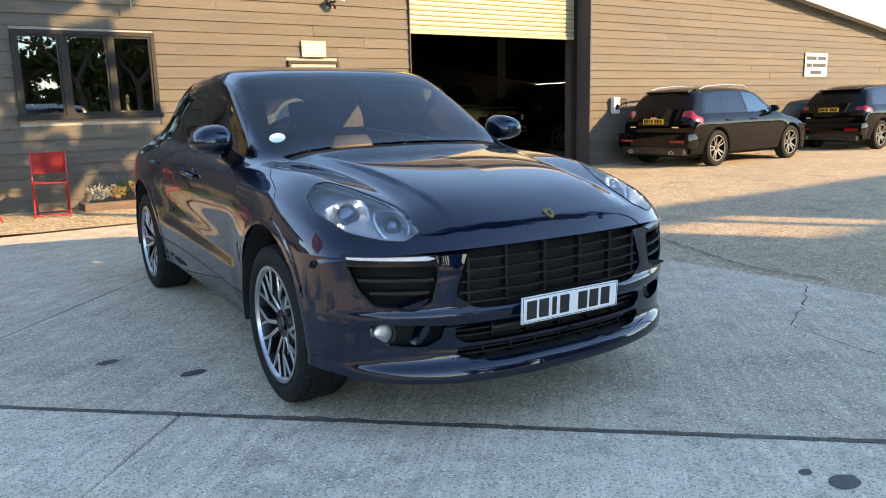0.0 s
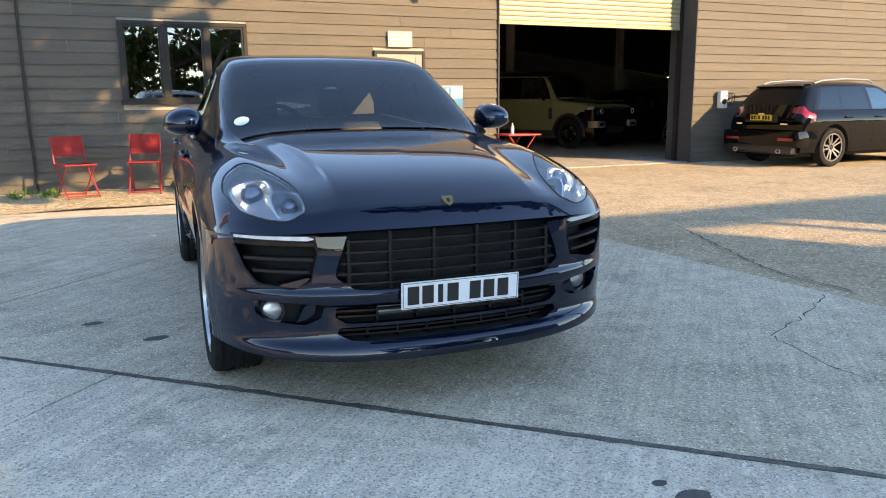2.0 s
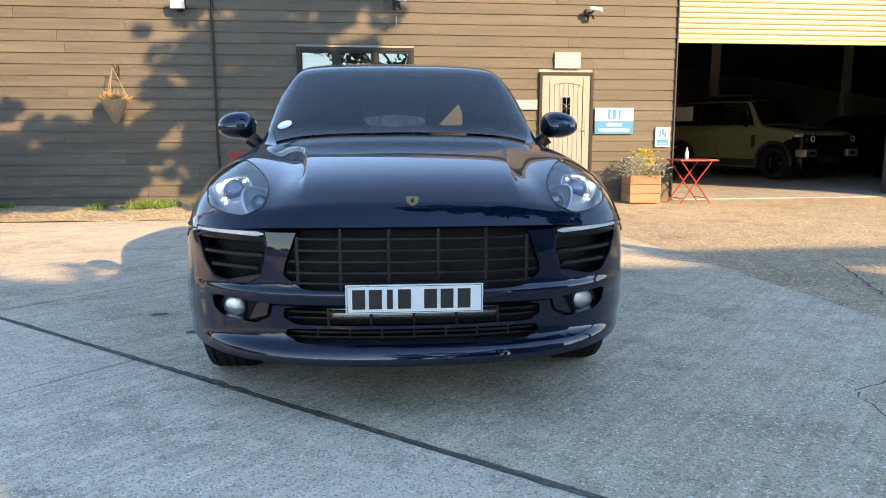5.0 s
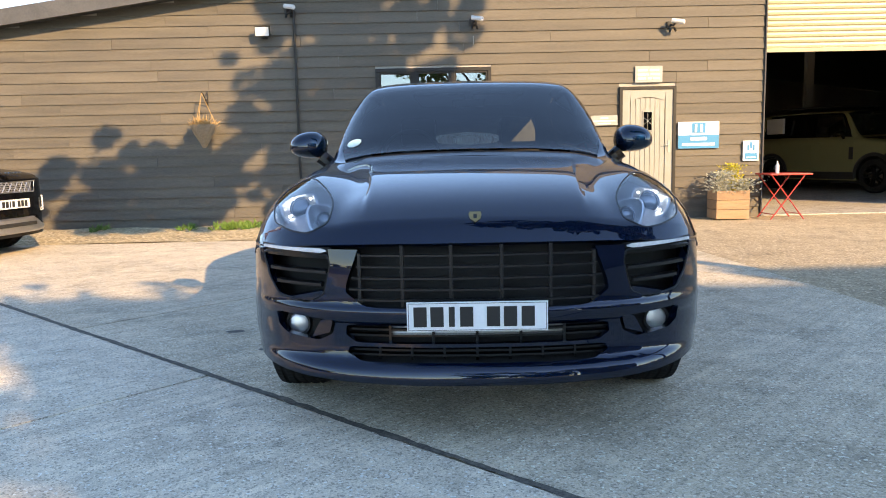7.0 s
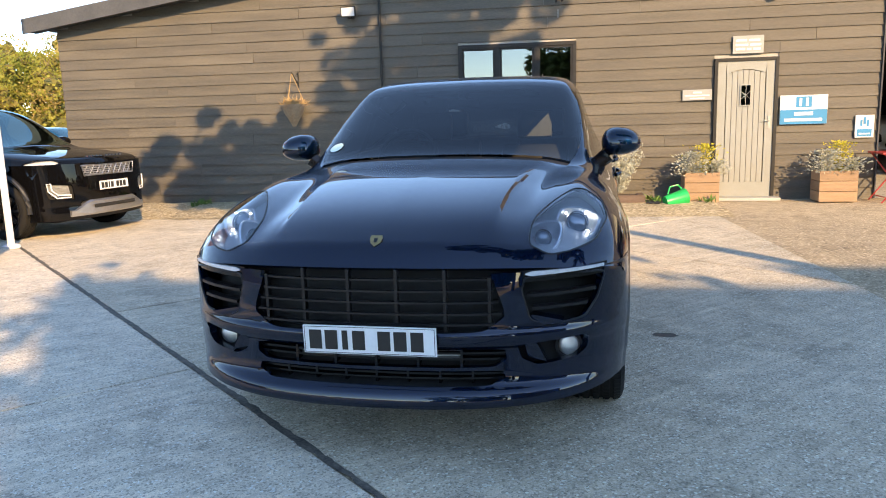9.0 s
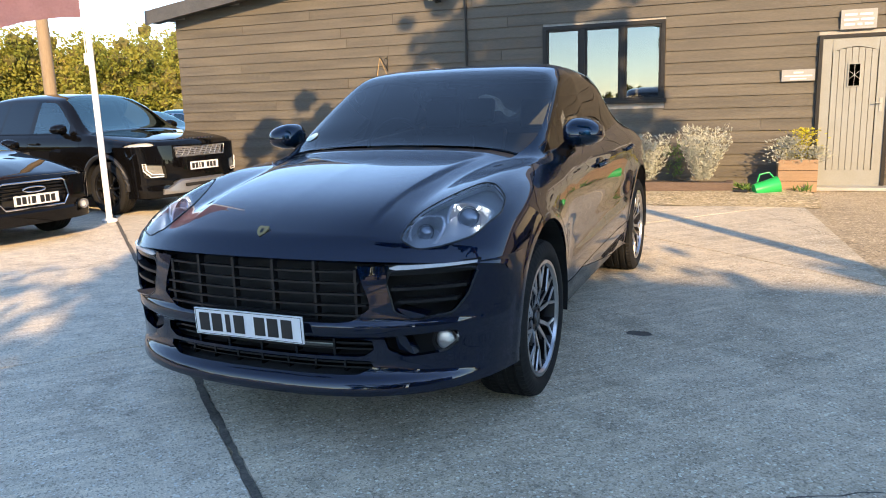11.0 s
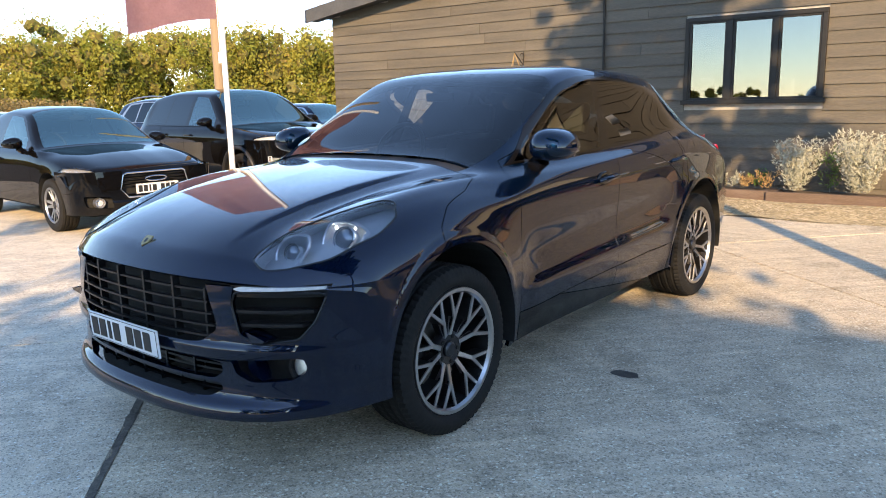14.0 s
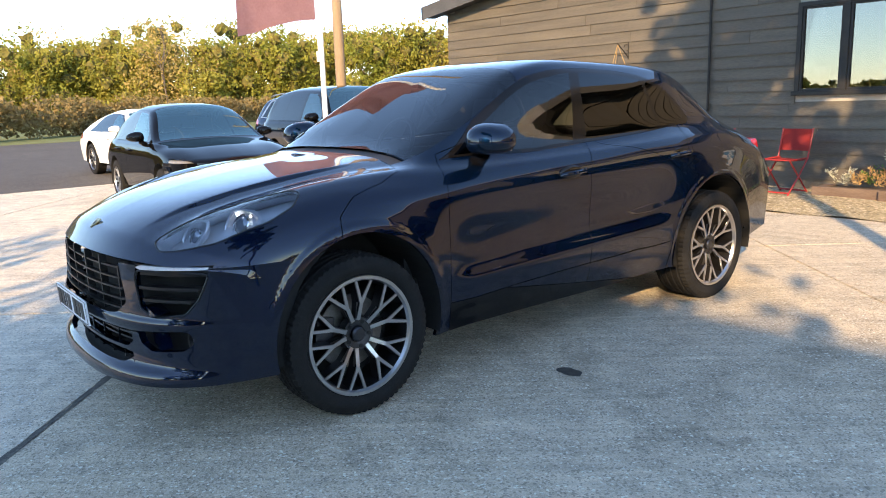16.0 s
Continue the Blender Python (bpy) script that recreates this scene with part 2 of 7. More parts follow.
M_FLAG = leaf_mat("maroon_flag_cloth", (0.40, 0.24, 0.26), (0.34, 0.2, 0.22), 5, 30)


# ---- mesh helpers ----
def part(name, bm, material, parent=None, label="", smooth=False, angle=35):
    """Links a bmesh as one mesh object under a thing or a part."""
    me = bpy.data.meshes.new(name)
    bm.to_mesh(me)
    bm.free()
    if smooth:
        me.shade_smooth()
        me.set_sharp_from_angle(angle=radians(angle))
    me.materials.append(material)
    ob = new(name, me)
    ob.parent = parent
    return tagged(ob, label) if label else ob


def shared(name, me, parent, m):
    ob = new(name, me)
    ob.parent = parent
    ob.matrix_local = m
    return ob


def empty(name, m, label, category, group="", kind=""):
    ob = new(name)
    ob.empty_display_size = 0.1
    ob.matrix_world = m
    return tagged(ob, label, category, group, kind)


def box(bm, x0, x1, y0, y1, z0, z1, bevel=0.0, m=None):
    r = bmesh.ops.create_cube(bm, size=1.0, matrix=Matrix.Translation(((x0 + x1) / 2, (y0 + y1) / 2, (z0 + z1) / 2)) @ Matrix.Diagonal((x1 - x0, y1 - y0, z1 - z0, 1)))
    vs = r["verts"]
    if bevel:
        es = list({e for v in vs for e in v.link_edges})
        vs = bmesh.ops.bevel(bm, geom=es, offset=bevel, segments=2, affect="EDGES", profile=0.7)["verts"]
    if m:
        bmesh.ops.transform(bm, matrix=m, verts=vs)
    return vs


def tube(bm, pts, r, n=8, closed=False, r2=None):
    """A round bar along points."""
    pts = [Vector(p) for p in pts]
    rings = []
    k = len(pts)
    up = Vector((0.13, 0.21, 0.97)).normalized()
    for i, p in enumerate(pts):
        d = (pts[(i + 1) % k] - pts[i - 1]) if closed else (pts[min(i + 1, k - 1)] - pts[max(i - 1, 0)])
        d.normalize()
        a = d.cross(up)
        if a.length < 0.05:
            a = d.cross(Vector((1, 0, 0)))
        a.normalize()
        b = d.cross(a)
        rr = r if r2 is None else r + (r2 - r) * i / max(k - 1, 1)
        rings.append([bm.verts.new(p + (a * math.cos(2 * math.pi * j / n) + b * math.sin(2 * math.pi * j / n)) * rr) for j in range(n)])
    for i in range(k if closed else k - 1):
        q, s = rings[i], rings[(i + 1) % k]
        for j in range(n):
            bm.faces.new((q[j], q[(j + 1) % n], s[(j + 1) % n], s[j]))
    if not closed:
        bm.faces.new(rings[0])
        bm.faces.new(rings[-1][::-1])


def revolve(bm, prof, n=48, axis="x", angle=2 * math.pi, wobble=None):
    """Turns a profile of (along, radius) about an axis. wobble(i, k): extra radius for turn step i at profile point k."""
    rings = []
    full = abs(angle - 2 * math.pi) < 1e-6
    for i in range(n if full else n + 1):
        a = angle * i / n
        ring = []
        for k, (h, r) in enumerate(prof):
            r = r + (wobble(i, k) if wobble else 0)
            c, s = r * math.cos(a), r * math.sin(a)
            ring.append(bm.verts.new((h, c, s) if axis == "x" else (c, h, s) if axis == "y" else (c, s, h)))
        rings.append(ring)
    for i in range(n):
        q, s = rings[i], rings[(i + 1) % len(rings)]
        for k in range(len(prof) - 1):
            bm.faces.new((q[k], q[k + 1], s[k + 1], s[k]))


def prism(bm, poly, d0, d1, axis="y"):
    """A polygon pushed along an axis. poly: (x, z) for y, (y, z) for x, (x, y) for z."""
    def at(p, d):
        return (p[0], d, p[1]) if axis == "y" else (d, p[0], p[1]) if axis == "x" else (p[0], p[1], d)
    a = [bm.verts.new(at(p, d0)) for p in poly]
    b = [bm.verts.new(at(p, d1)) for p in poly]
    k = len(poly)
    for i in range(k):
        bm.faces.new((a[i], a[(i + 1) % k], b[(i + 1) % k], b[i]))
    bm.faces.new(a[::-1])
    bm.faces.new(b)
    bmesh.ops.recalc_face_normals(bm, faces=bm.faces)


def pchip(xs, ys, q):
    """Shape-keeping cubic interpolation down the first axis of ys."""
    xs, ys = np.asarray(xs, float), np.asarray(ys, float)
    h = np.diff(xs)
    sh = (-1,) + (1,) * (ys.ndim - 1)
    d = np.diff(ys, axis=0) / h.reshape(sh)
    m = np.zeros_like(ys)
    w1, w2 = (2 * h[1:] + h[:-1]).reshape(sh), (h[1:] + 2 * h[:-1]).reshape(sh)
    same = d[1:] * d[:-1] > 0
    with np.errstate(divide="ignore", invalid="ignore"):
        hm = (w1 + w2) / (w1 / d[:-1] + w2 / d[1:])
    m[1:-1] = np.where(same, hm, 0)
    m[0], m[-1] = d[0], d[-1]
    i = np.clip(np.searchsorted(xs, q) - 1, 0, len(h) - 1)
    t = ((q - xs[i]) / h[i]).reshape(sh)
    hi = h[i].reshape(sh)
    return (2 * t**3 - 3 * t**2 + 1) * ys[i] + (t**3 - 2 * t**2 + t) * hi * m[i] + (-2 * t**3 + 3 * t**2) * ys[i + 1] + (t**3 - t**2) * hi * m[i + 1]


def inside(p, poly):
    x, y, hit = p[0], p[1], False
    for (x0, y0), (x1, y1) in zip(poly, poly[1:] + poly[:1]):
        if (y0 > y) != (y1 > y) and x < (x1 - x0) * (y - y0) / (y1 - y0) + x0:
            hit = not hit
    return hit


def rounded(poly, r=0.25, n=4):
    """A polygon with its corners rounded off, r as a share of the shorter side next to each corner."""
    out = []
    k = len(poly)
    for i in range(k):
        p0, p, p1 = (Vector(poly[(i + j) % k]) for j in (-1, 0, 1))
        a, b = p + (p0 - p) * r, p + (p1 - p) * r
        out += [tuple(a * (1 - t) ** 2 + p * 2 * t * (1 - t) + b * t * t) for t in (j / n for j in range(n + 1))]
    return out


def cut(bm, poly, axes, tag=None, layer=None, keep=None):
    """Cuts a polygon into a mesh, seen along one axis, and tags the faces inside (or deletes them, tag None)."""
    i, j = axes
    lo = [min(p[k] for p in poly) - 1e-3 for k in (0, 1)]
    hi = [max(p[k] for p in poly) + 1e-3 for k in (0, 1)]

    def near(f):
        if keep and not keep(f):
            return False
        a = [v.co[i] for v in f.verts]
        b = [v.co[j] for v in f.verts]
        return max(a) >= lo[0] and min(a) <= hi[0] and max(b) >= lo[1] and min(b) <= hi[1]

    fs = [f for f in bm.faces if near(f)]
    for p, q in zip(poly, poly[1:] + poly[:1]):
        d = (q[0] - p[0], q[1] - p[1])
        if abs(d[0]) + abs(d[1]) < 1e-7:
            continue
        no, co = Vector((0, 0, 0)), Vector((0, 0, 0))
        no[i], no[j] = d[1], -d[0]
        co[i], co[j] = p
        geom = fs + list({e for f in fs for e in f.edges}) + list({v for f in fs for v in f.verts})
        got = bmesh.ops.bisect_plane(bm, geom=geom, dist=1e-6, plane_co=co, plane_no=no)["geom"]
        fs = [f for f in got if isinstance(f, bmesh.types.BMFace)]
    found = [f for f in fs if inside(((c := f.calc_center_median())[i], c[j]), poly)]
    if tag is None:
        bmesh.ops.delete(bm, geom=found, context="FACES")
    else:
        for f in found:
            f[layer] = tag


def rim(bm, gap=0.0022, depth=0.014, skip=None):
    """Draws a panel's free edges in a little and folds them inwards, so that a real shut line shows."""
    bm.normal_update()
    edges = [e for e in bm.edges if len(e.link_faces) == 1 and not (skip and skip(e))]
    move = {}
    for e in edges:
        f = e.link_faces[0]
        a, b = e.verts
        d = (b.co - a.co).cross(f.normal)
        if d.length < 1e-9:
            continue
        d.normalize()
        if (f.calc_center_median() - (a.co + b.co) / 2).dot(d) < 0:
            d.negate()
        for v in e.verts:
            move.setdefault(v, []).append((d, f.normal.copy()))
    nrm = {}
    for v, ds in move.items():
        s = sum((d for d, _ in ds), Vector())
        if s.length > 1e-6:
            v.co += s.normalized() * gap
        nrm[v] = sum((q for _, q in ds), Vector()).normalized()
    lower = {v: bm.verts.new(v.co - q * depth) for v, q in nrm.items()}
    for e in edges:
        a, b = e.verts
        if a in lower and b in lower:
            try:
                bm.faces.new((a, b, lower[b], lower[a]))
            except ValueError:
                pass


def ground_mat(name, base, worn, stone, speck=0.35, scale=95.0, bump=0.004, lines=0.0):
    """Concrete or worn hardstanding: cloudy base, stains, exposed aggregate and pits."""
    m = bpy.data.materials.new(name)
    m.use_nodes = True
    nt = m.node_tree
    n, ln = nt.nodes, nt.links.new
    b = n["Principled BSDF"]
    b.inputs["Roughness"].default_value = 0.88
    tc = n.new("ShaderNodeTexCoord")

    def noise_tex(s, d=4, vec=None, rough=0.55):
        t = n.new("ShaderNodeTexNoise")
        t.inputs["Scale"].default_value, t.inputs["Detail"].default_value, t.inputs["Roughness"].default_value = s, d, rough
        ln(vec or tc.outputs["Object"], t.inputs["Vector"])
        return t.outputs["Fac"]

    def ramp(fac, *stops):
        r = n.new("ShaderNodeValToRGB")
        while len(r.color_ramp.elements) < len(stops):
            r.color_ramp.elements.new(0.5)
        for e, (p, c) in zip(r.color_ramp.elements, stops):
            e.position, e.color = p, (*c, 1) if isinstance(c, tuple) else (c, c, c, 1)
        ln(fac, r.inputs[0])
        return r.outputs[0]

    def mixc(fac, a, b2, mode="MIX"):
        x = n.new("ShaderNodeMix")
        x.data_type, x.blend_type = "RGBA", mode
        for s, v in ((x.inputs[0], fac), (x.inputs[6], a), (x.inputs[7], b2)):
            if isinstance(v, (int, float)):
                s.default_value = v
            elif isinstance(v, tuple):
                s.default_value = (*v, 1)
            else:
                ln(v, s)
        return x.outputs[2]

    cloud = ramp(noise_tex(0.45, 5), (0.35, base), (0.68, worn))
    mid = ramp(noise_tex(5.0, 6, rough=0.7), (0.3, 0.72), (0.7, 1.22))
    col = mixc(1.0, cloud, mid, "MULTIPLY")
    vor = n.new("ShaderNodeTexVoronoi")
    vor.inputs["Scale"].default_value = scale
    ln(tc.outputs["Object"], vor.inputs["Vector"])
    sep = n.new("ShaderNodeSeparateColor")
    ln(vor.outputs["Color"], sep.inputs[0])
    pick = ramp(sep.outputs[0], (0.52, 0.0), (0.75, speck))
    col = mixc(pick, col, stone)
    pits = ramp(sep.outputs[1], (0.78, 1.0), (0.86, 0.45))
    col = mixc(0.7, col, pits, "MULTIPLY")
    fine = ramp(noise_tex(140.0, 2), (0.3, 0.75), (0.7, 1.25))
    col = mixc(0.8, col, fine, "MULTIPLY")
    stain = ramp(noise_tex(1.3, 6, rough=0.75), (0.52, 1.0), (0.72, 0.52))
    col = mixc(0.8, col, stain, "MULTIPLY")
    dark = ramp(noise_tex(0.9, 3), (0.66, 1.0), (0.72, 0.7))
    col = mixc(0.6, col, dark, "MULTIPLY")
    spark = ramp(sep.outputs[2], (0.955, 0.0), (0.97, 0.8))
    col = mixc(spark, col, tuple(min(v * 1.25, 0.8) for v in stone))
    if lines:
        turn, pull = n.new("ShaderNodeMapping"), n.new("ShaderNodeMapping")
        turn.inputs["Rotation"].default_value = (0, 0, radians(42.8))
        pull.inputs["Scale"].default_value = (22.0, 0.7, 1.0)
        ln(tc.outputs["Object"], turn.inputs[0])
        ln(turn.outputs[0], pull.inputs[0])
        streak = ramp(noise_tex(1.0, 5, pull.outputs[0], 0.7), (0.3, 0.66), (0.7, 1.26))
        col = mixc(0.55, col, streak, "MULTIPLY")
    ln(col, b.inputs["Base Color"])
    hsum = n.new("ShaderNodeMath")
    hsum.operation = "ADD"
    hsum.operation = "MULTIPLY_ADD"
    hsum.inputs[1].default_value = 0.3
    ln(vor.outputs["Distance"], hsum.inputs[0])
    ln(noise_tex(150.0, 4), hsum.inputs[2])
    height = hsum.outputs[0]
    if lines:
        wv = n.new("ShaderNodeTexWave")
        wv.inputs["Scale"].default_value, wv.inputs["Distortion"].default_value, wv.inputs["Detail"].default_value = 7.0, 3.0, 3
        rot = n.new("ShaderNodeMapping")
        rot.inputs["Rotation"].default_value = (0, 0, radians(-30))
        ln(tc.outputs["Object"], rot.inputs[0])
        ln(rot.outputs[0], wv.inputs["Vector"])
        wm = n.new("ShaderNodeMath")
        wm.operation = "MULTIPLY_ADD"
        wm.inputs[1].default_value = lines
        ln(wv.outputs["Fac"], wm.inputs[0])
        ln(height, wm.inputs[2])
        height = wm.outputs[0]
    bn = n.new("ShaderNodeBump")
    bn.inputs["Strength"].default_value, bn.inputs["Distance"].default_value = 0.8, bump
    ln(height, bn.inputs["Height"])
    ln(bn.outputs[0], b.inputs["Normal"])
    return m


M_SLAB = ground_mat("brushed_concrete", (0.49, 0.415, 0.295), (0.62, 0.53, 0.395), (0.73, 0.66, 0.54), 0.45, 115, 0.0055, 0.03)
M_SLABPALE = ground_mat("pale_brushed_concrete", (0.58, 0.5, 0.38), (0.72, 0.63, 0.49), (0.78, 0.71, 0.59), 0.42, 115, 0.0055, 0.03)
M_HARD = ground_mat("worn_hardstanding", (0.36, 0.285, 0.18), (0.46, 0.37, 0.24), (0.60, 0.5, 0.35), 0.55, 60, 0.009)
M_ASPHALT = ground_mat("old_asphalt", (0.062, 0.052, 0.042), (0.09, 0.075, 0.06), (0.17, 0.15, 0.125), 0.3, 70, 0.006)
M_GRAVELBED = ground_mat("gravel_bed", (0.38, 0.3, 0.17), (0.5, 0.4, 0.23), (0.66, 0.55, 0.37), 0.8, 34, 0.02)
M_TAR = mat("joint_filler", (0.055, 0.05, 0.043), (0.16, 0.145, 0.12), 18, 0.9, bump=0.006, bscale=60, fine=90)
M_FIELD = mat("field_grass", (0.09, 0.12, 0.025), (0.16, 0.17, 0.045), 0.3, 0.95, bump=0.03)
M_SHOPFLOOR = ground_mat("shop_floor", (0.36, 0.33, 0.28), (0.44, 0.4, 0.34), (0.46, 0.42, 0.36), 0.3, 40, 0.002)

# ---- ground ----
WALL = 11.83
bm = bmesh.new()
bmesh.ops.create_grid(bm, x_segments=60, y_segments=60, size=400)
ground = tagged(part("ground", bm, M_HARD), "worn brown gravelly hardstanding of the yard", "ground", kind="structure")
ground.location = (0, 0, -0.006)

A_U, A_V = Vector((0.733, -0.680, 0)), Vector((0.680, 0.733, 0))
A_O = Vector((0.28, 3.93, 0))


def slab(name, u0, u1, v0, v1, limits, material, z=0.0, parent=None, depth=0.03):
    """A slab on the turned grid, trimmed to the limits."""
    bm = bmesh.new()
    vs = [bm.verts.new(A_O + A_U * u + A_V * v) for u, v in ((u0, v0), (u1, v0), (u1, v1), (u0, v1))]
    bm.faces.new(vs)
    for co, no in limits:
        g = bm.verts[:] + bm.edges[:] + bm.faces[:]
        bmesh.ops.bisect_plane(bm, geom=g, plane_co=co, plane_no=no, clear_outer=True)
    if not bm.faces:
        bm.free()
        return None
    r = bmesh.ops.extrude_face_region(bm, geom=bm.faces[:])
    bmesh.ops.translate(bm, vec=(0, 0, -depth), verts=[g for g in r["geom"] if isinstance(g, bmesh.types.BMVert)])
    top = [e for e in bm.edges if all(abs(v.co.z) < 1e-6 for v in e.verts)]
    bmesh.ops.bevel(bm, geom=top, offset=0.006, segments=2, affect="EDGES")
    bmesh.ops.recalc_face_normals(bm, faces=bm.faces)
    ob = part(name, bm, material, parent)
    ob.location.z = z
    return ob


yard = empty("concrete_yard", Matrix.Identity(4), "pale grey brushed concrete yard slabs with dark joints", "pavement", kind="structure")
YARD_LIMITS = [((5.5, 0, 0), (1, 0.06, 0)), ((0, 9.75, 0), (0.0, 1, 0)), ((-9.2, 0, 0), (-1, 0, 0)), ((0, -5.5, 0), (0, -1, 0))]
v_edges = [-13.0, -9.0, -4.6, 0.0, 4.6, 9.2]
u_edges = [-14.0, -8.6, -2.75 + 1.93, 5.1, 11.0]
for i in range(len(v_edges) - 1):
    for j in range(len(u_edges) - 1):
        gu = 0.004
        ga, gb = (0.015 if abs(v_edges[k]) < 0.1 else 0.006 for k in (i, i + 1))
        shift = 0.0 if i >= 3 else 1.7
        slab("slab", u_edges[j] + shift + gu, u_edges[j + 1] + shift - gu, v_edges[i] + ga, v_edges[i + 1] - gb, YARD_LIMITS, M_SLAB if i >= 3 else M_SLABPALE, 0.004, yard)
bm = bmesh.new()
rng = random.Random(4)
prev = None
for i in range(450):
    u = -11 + i * 0.04
    wa, wb = (0.017 + 0.010 * noise.noise((u * 1.7, k, 7)) + 0.009 * noise.noise((u * 11, k, 3)) + rng.uniform(-0.004, 0.006) for k in (0, 5))
    c = A_O + A_U * u
    pr = [bm.verts.new(c + A_V * wa + Vector((0, 0, 0.0047))), bm.verts.new(c - A_V * wb + Vector((0, 0, 0.0047)))]
    if prev:
        bm.faces.new((prev[0], prev[1], pr[1], pr[0]))
    prev = pr
part("joint_strip", bm, M_TAR, yard, "dark tarry joint filler")


def crack(points, width, seed):
    """A thin jagged crack in the paving."""
    rg = random.Random(seed)
    bm = bmesh.new()
    prev = None
    for (xa, ya), (xb, yb) in zip(points, points[1:]):
        d = Vector((xb - xa, yb - ya, 0))
        k = max(3, int(d.length / 0.07))
        n_ = Vector((-d.y, d.x, 0)).normalized()
        for i in range(k + 1):
            c = Vector((xa, ya, 0.0052)) + d * (i / k) + n_ * rg.uniform(-0.02, 0.02)
            w = width * rg.uniform(0.3, 1.0)
            pr = [bm.verts.new(c + n_ * w), bm.verts.new(c - n_ * w)]
            if prev:
                bm.faces.new((prev[0], prev[1], pr[1], pr[0]))
            prev = pr
    part("crack", bm, M_TAR, yard)


for k, (w, pts) in enumerate(((0.012, ((6.31, 5.58), (5.94, 4.68), (5.52, 3.6), (5.5, 2.9))), (0.007, ((5.26, 2.92), (4.69, 2.61), (4.23, 2.41))), (0.006, ((4.23, 2.41), (4.1, 1.9), (4.3, 1.3))),
                                (0.006, ((-2.2, 7.4), (-0.9, 7.0), (0.4, 7.3))), (0.005, ((4.4, 9.4), (4.9, 8.0), (5.3, 7.0))))):
    crack(pts, w, k)
M_OIL = mat("oil_spot", (0.035, 0.033, 0.03), (0.09, 0.085, 0.075), 30, 0.6)
for x, y, r in (1.13, 3.84, .045), (.8, 4.31, .04), (3.57, 4.18, .05), (2.64, 1.26, .045), (2.6, 1.38, .02):
    bm = bmesh.new()
    vs = [bm.verts.new((x + r * 1.5 * math.cos(a) * (1 + 0.25 * noise.noise((a, x, 1))), y + r * math.sin(a) * (1 + 0.25 * noise.noise((a, y, 5))), 0.0056)) for a in (2 * math.pi * i / 22 for i in range(22))]
    bm.faces.new(vs)
    part("oil_spot", bm, M_OIL, yard, "small dark oil spot")
bm = bmesh.new()
box(bm, -60, -9.3, -30, 19, -0.05, 0.002)
tagged(part("road", bm, M_ASPHALT), "old dark asphalt lane beside the parking yard", "road", kind="structure")
bm = bmesh.new()
box(bm, -260, -33, -200, 260, -0.05, 0.008)
tagged(part("field", bm, M_FIELD), "rough green grass verge and field", "field", kind="structure")
bm = bmesh.new()
bmesh.ops.create_grid(bm, x_segments=70, y_segments=10, size=0.5)
for v in bm.verts:
    x, y = -9 + (v.co.x + 0.5) * 14.1, 9.72 + (v.co.y + 0.5) * 2.1
    e = 0.12 * noise.noise((x * 1.3, 0, 3)) if v.co.y < -0.49 else 0
    v.co = (x, y + e, 0.012 + 0.03 * noise.noise((x * 2, y * 2, 0)) + (0.02 if y > 10.2 else 0))
tagged(part("gravel_strip", bm, M_GRAVELBED, smooth=True), "golden gravel strip along the foot of the wall", "gravel", kind="structure")

# ---- building ----
X0, X1, DOORL, DOORR = -5.86, 30.0, 7.5, 12.03
APEX = 9.5


def gable(x):
    return 3.12 + 0.138 * (x - X0) if x < APEX else max(3.12 + 0.138 * (APEX - X0) - 0.131 * (x - APEX), 2.2)


OPENINGS = [(1.22, 3.08, 1.285, 2.5), (5.15, 6.07, 0.0, 2.14), (DOORL, DOORR, 0.0, 4.3)]
front = empty("wall_front", Matrix.Identity(4), "dark brown stained weatherboard wall of the long barn", "wall", kind="structure")


def wall_piece(x0, x1, z0, z1=None):
    """A stretch of the wall's core; z1 None: up to the gable."""
    bm = bmesh.new()
    top = [(x, gable(x)) for x in ([x1, APEX, x0] if x0 < APEX < x1 else [x1, x0])] if z1 is None else [(x1, z1), (x0, z1)]
    prism(bm, [(x0, z0), (x1, z0)] + top, WALL + 0.02, WALL + 0.2, "y")
    part("wall_core", bm, M_INNER, front)


for x0, x1, z0, z1 in ((X0, 1.22, 0, None), (1.22, 3.08, 0, 1.285), (1.22, 3.08, 2.5, None), (3.08, 5.15, 0, None), (5.15, 6.07, 2.14, None),
                       (6.07, DOORL, 0, None), (DOORL, DOORR, 4.3, None), (DOORR, X1, 0, None)):
    wall_piece(x0, x1, z0, z1)

PITCH = 0.17
board_meshes = {}


def board_mesh(length, high=PITCH + 0.022):
    key = round(length, 2)
    if key not in board_meshes:
        bm = bmesh.new()
        r = random.Random(key * 100)
        k = max(2, int(length / 0.8))
        rows = []
        for i in range(k + 1):
            x = -length / 2 + length * i / k
            wv = r.uniform(-0.003, 0.003)
            rows.append([bm.verts.new(p) for p in ((x, -0.028 + wv, 0), (x, -0.006 + wv * 0.3, high), (x, 0.0, high), (x, 0.0, 0))])
        for a, b in zip(rows, rows[1:]):
            for j in range(4):
                bm.faces.new((a[j], b[j], b[(j + 1) % 4], a[(j + 1) % 4]))
        bm.faces.new(rows[0])
        bm.faces.new(rows[-1][::-1])
        bmesh.ops.recalc_face_normals(bm, faces=bm.faces)
        me = bpy.data.meshes.new("board")
        bm.to_mesh(me)
        bm.free()
        me.materials.append(M_BOARD)
        board_meshes[key] = me
    return board_meshes[key]


BOARD_ROWS = []


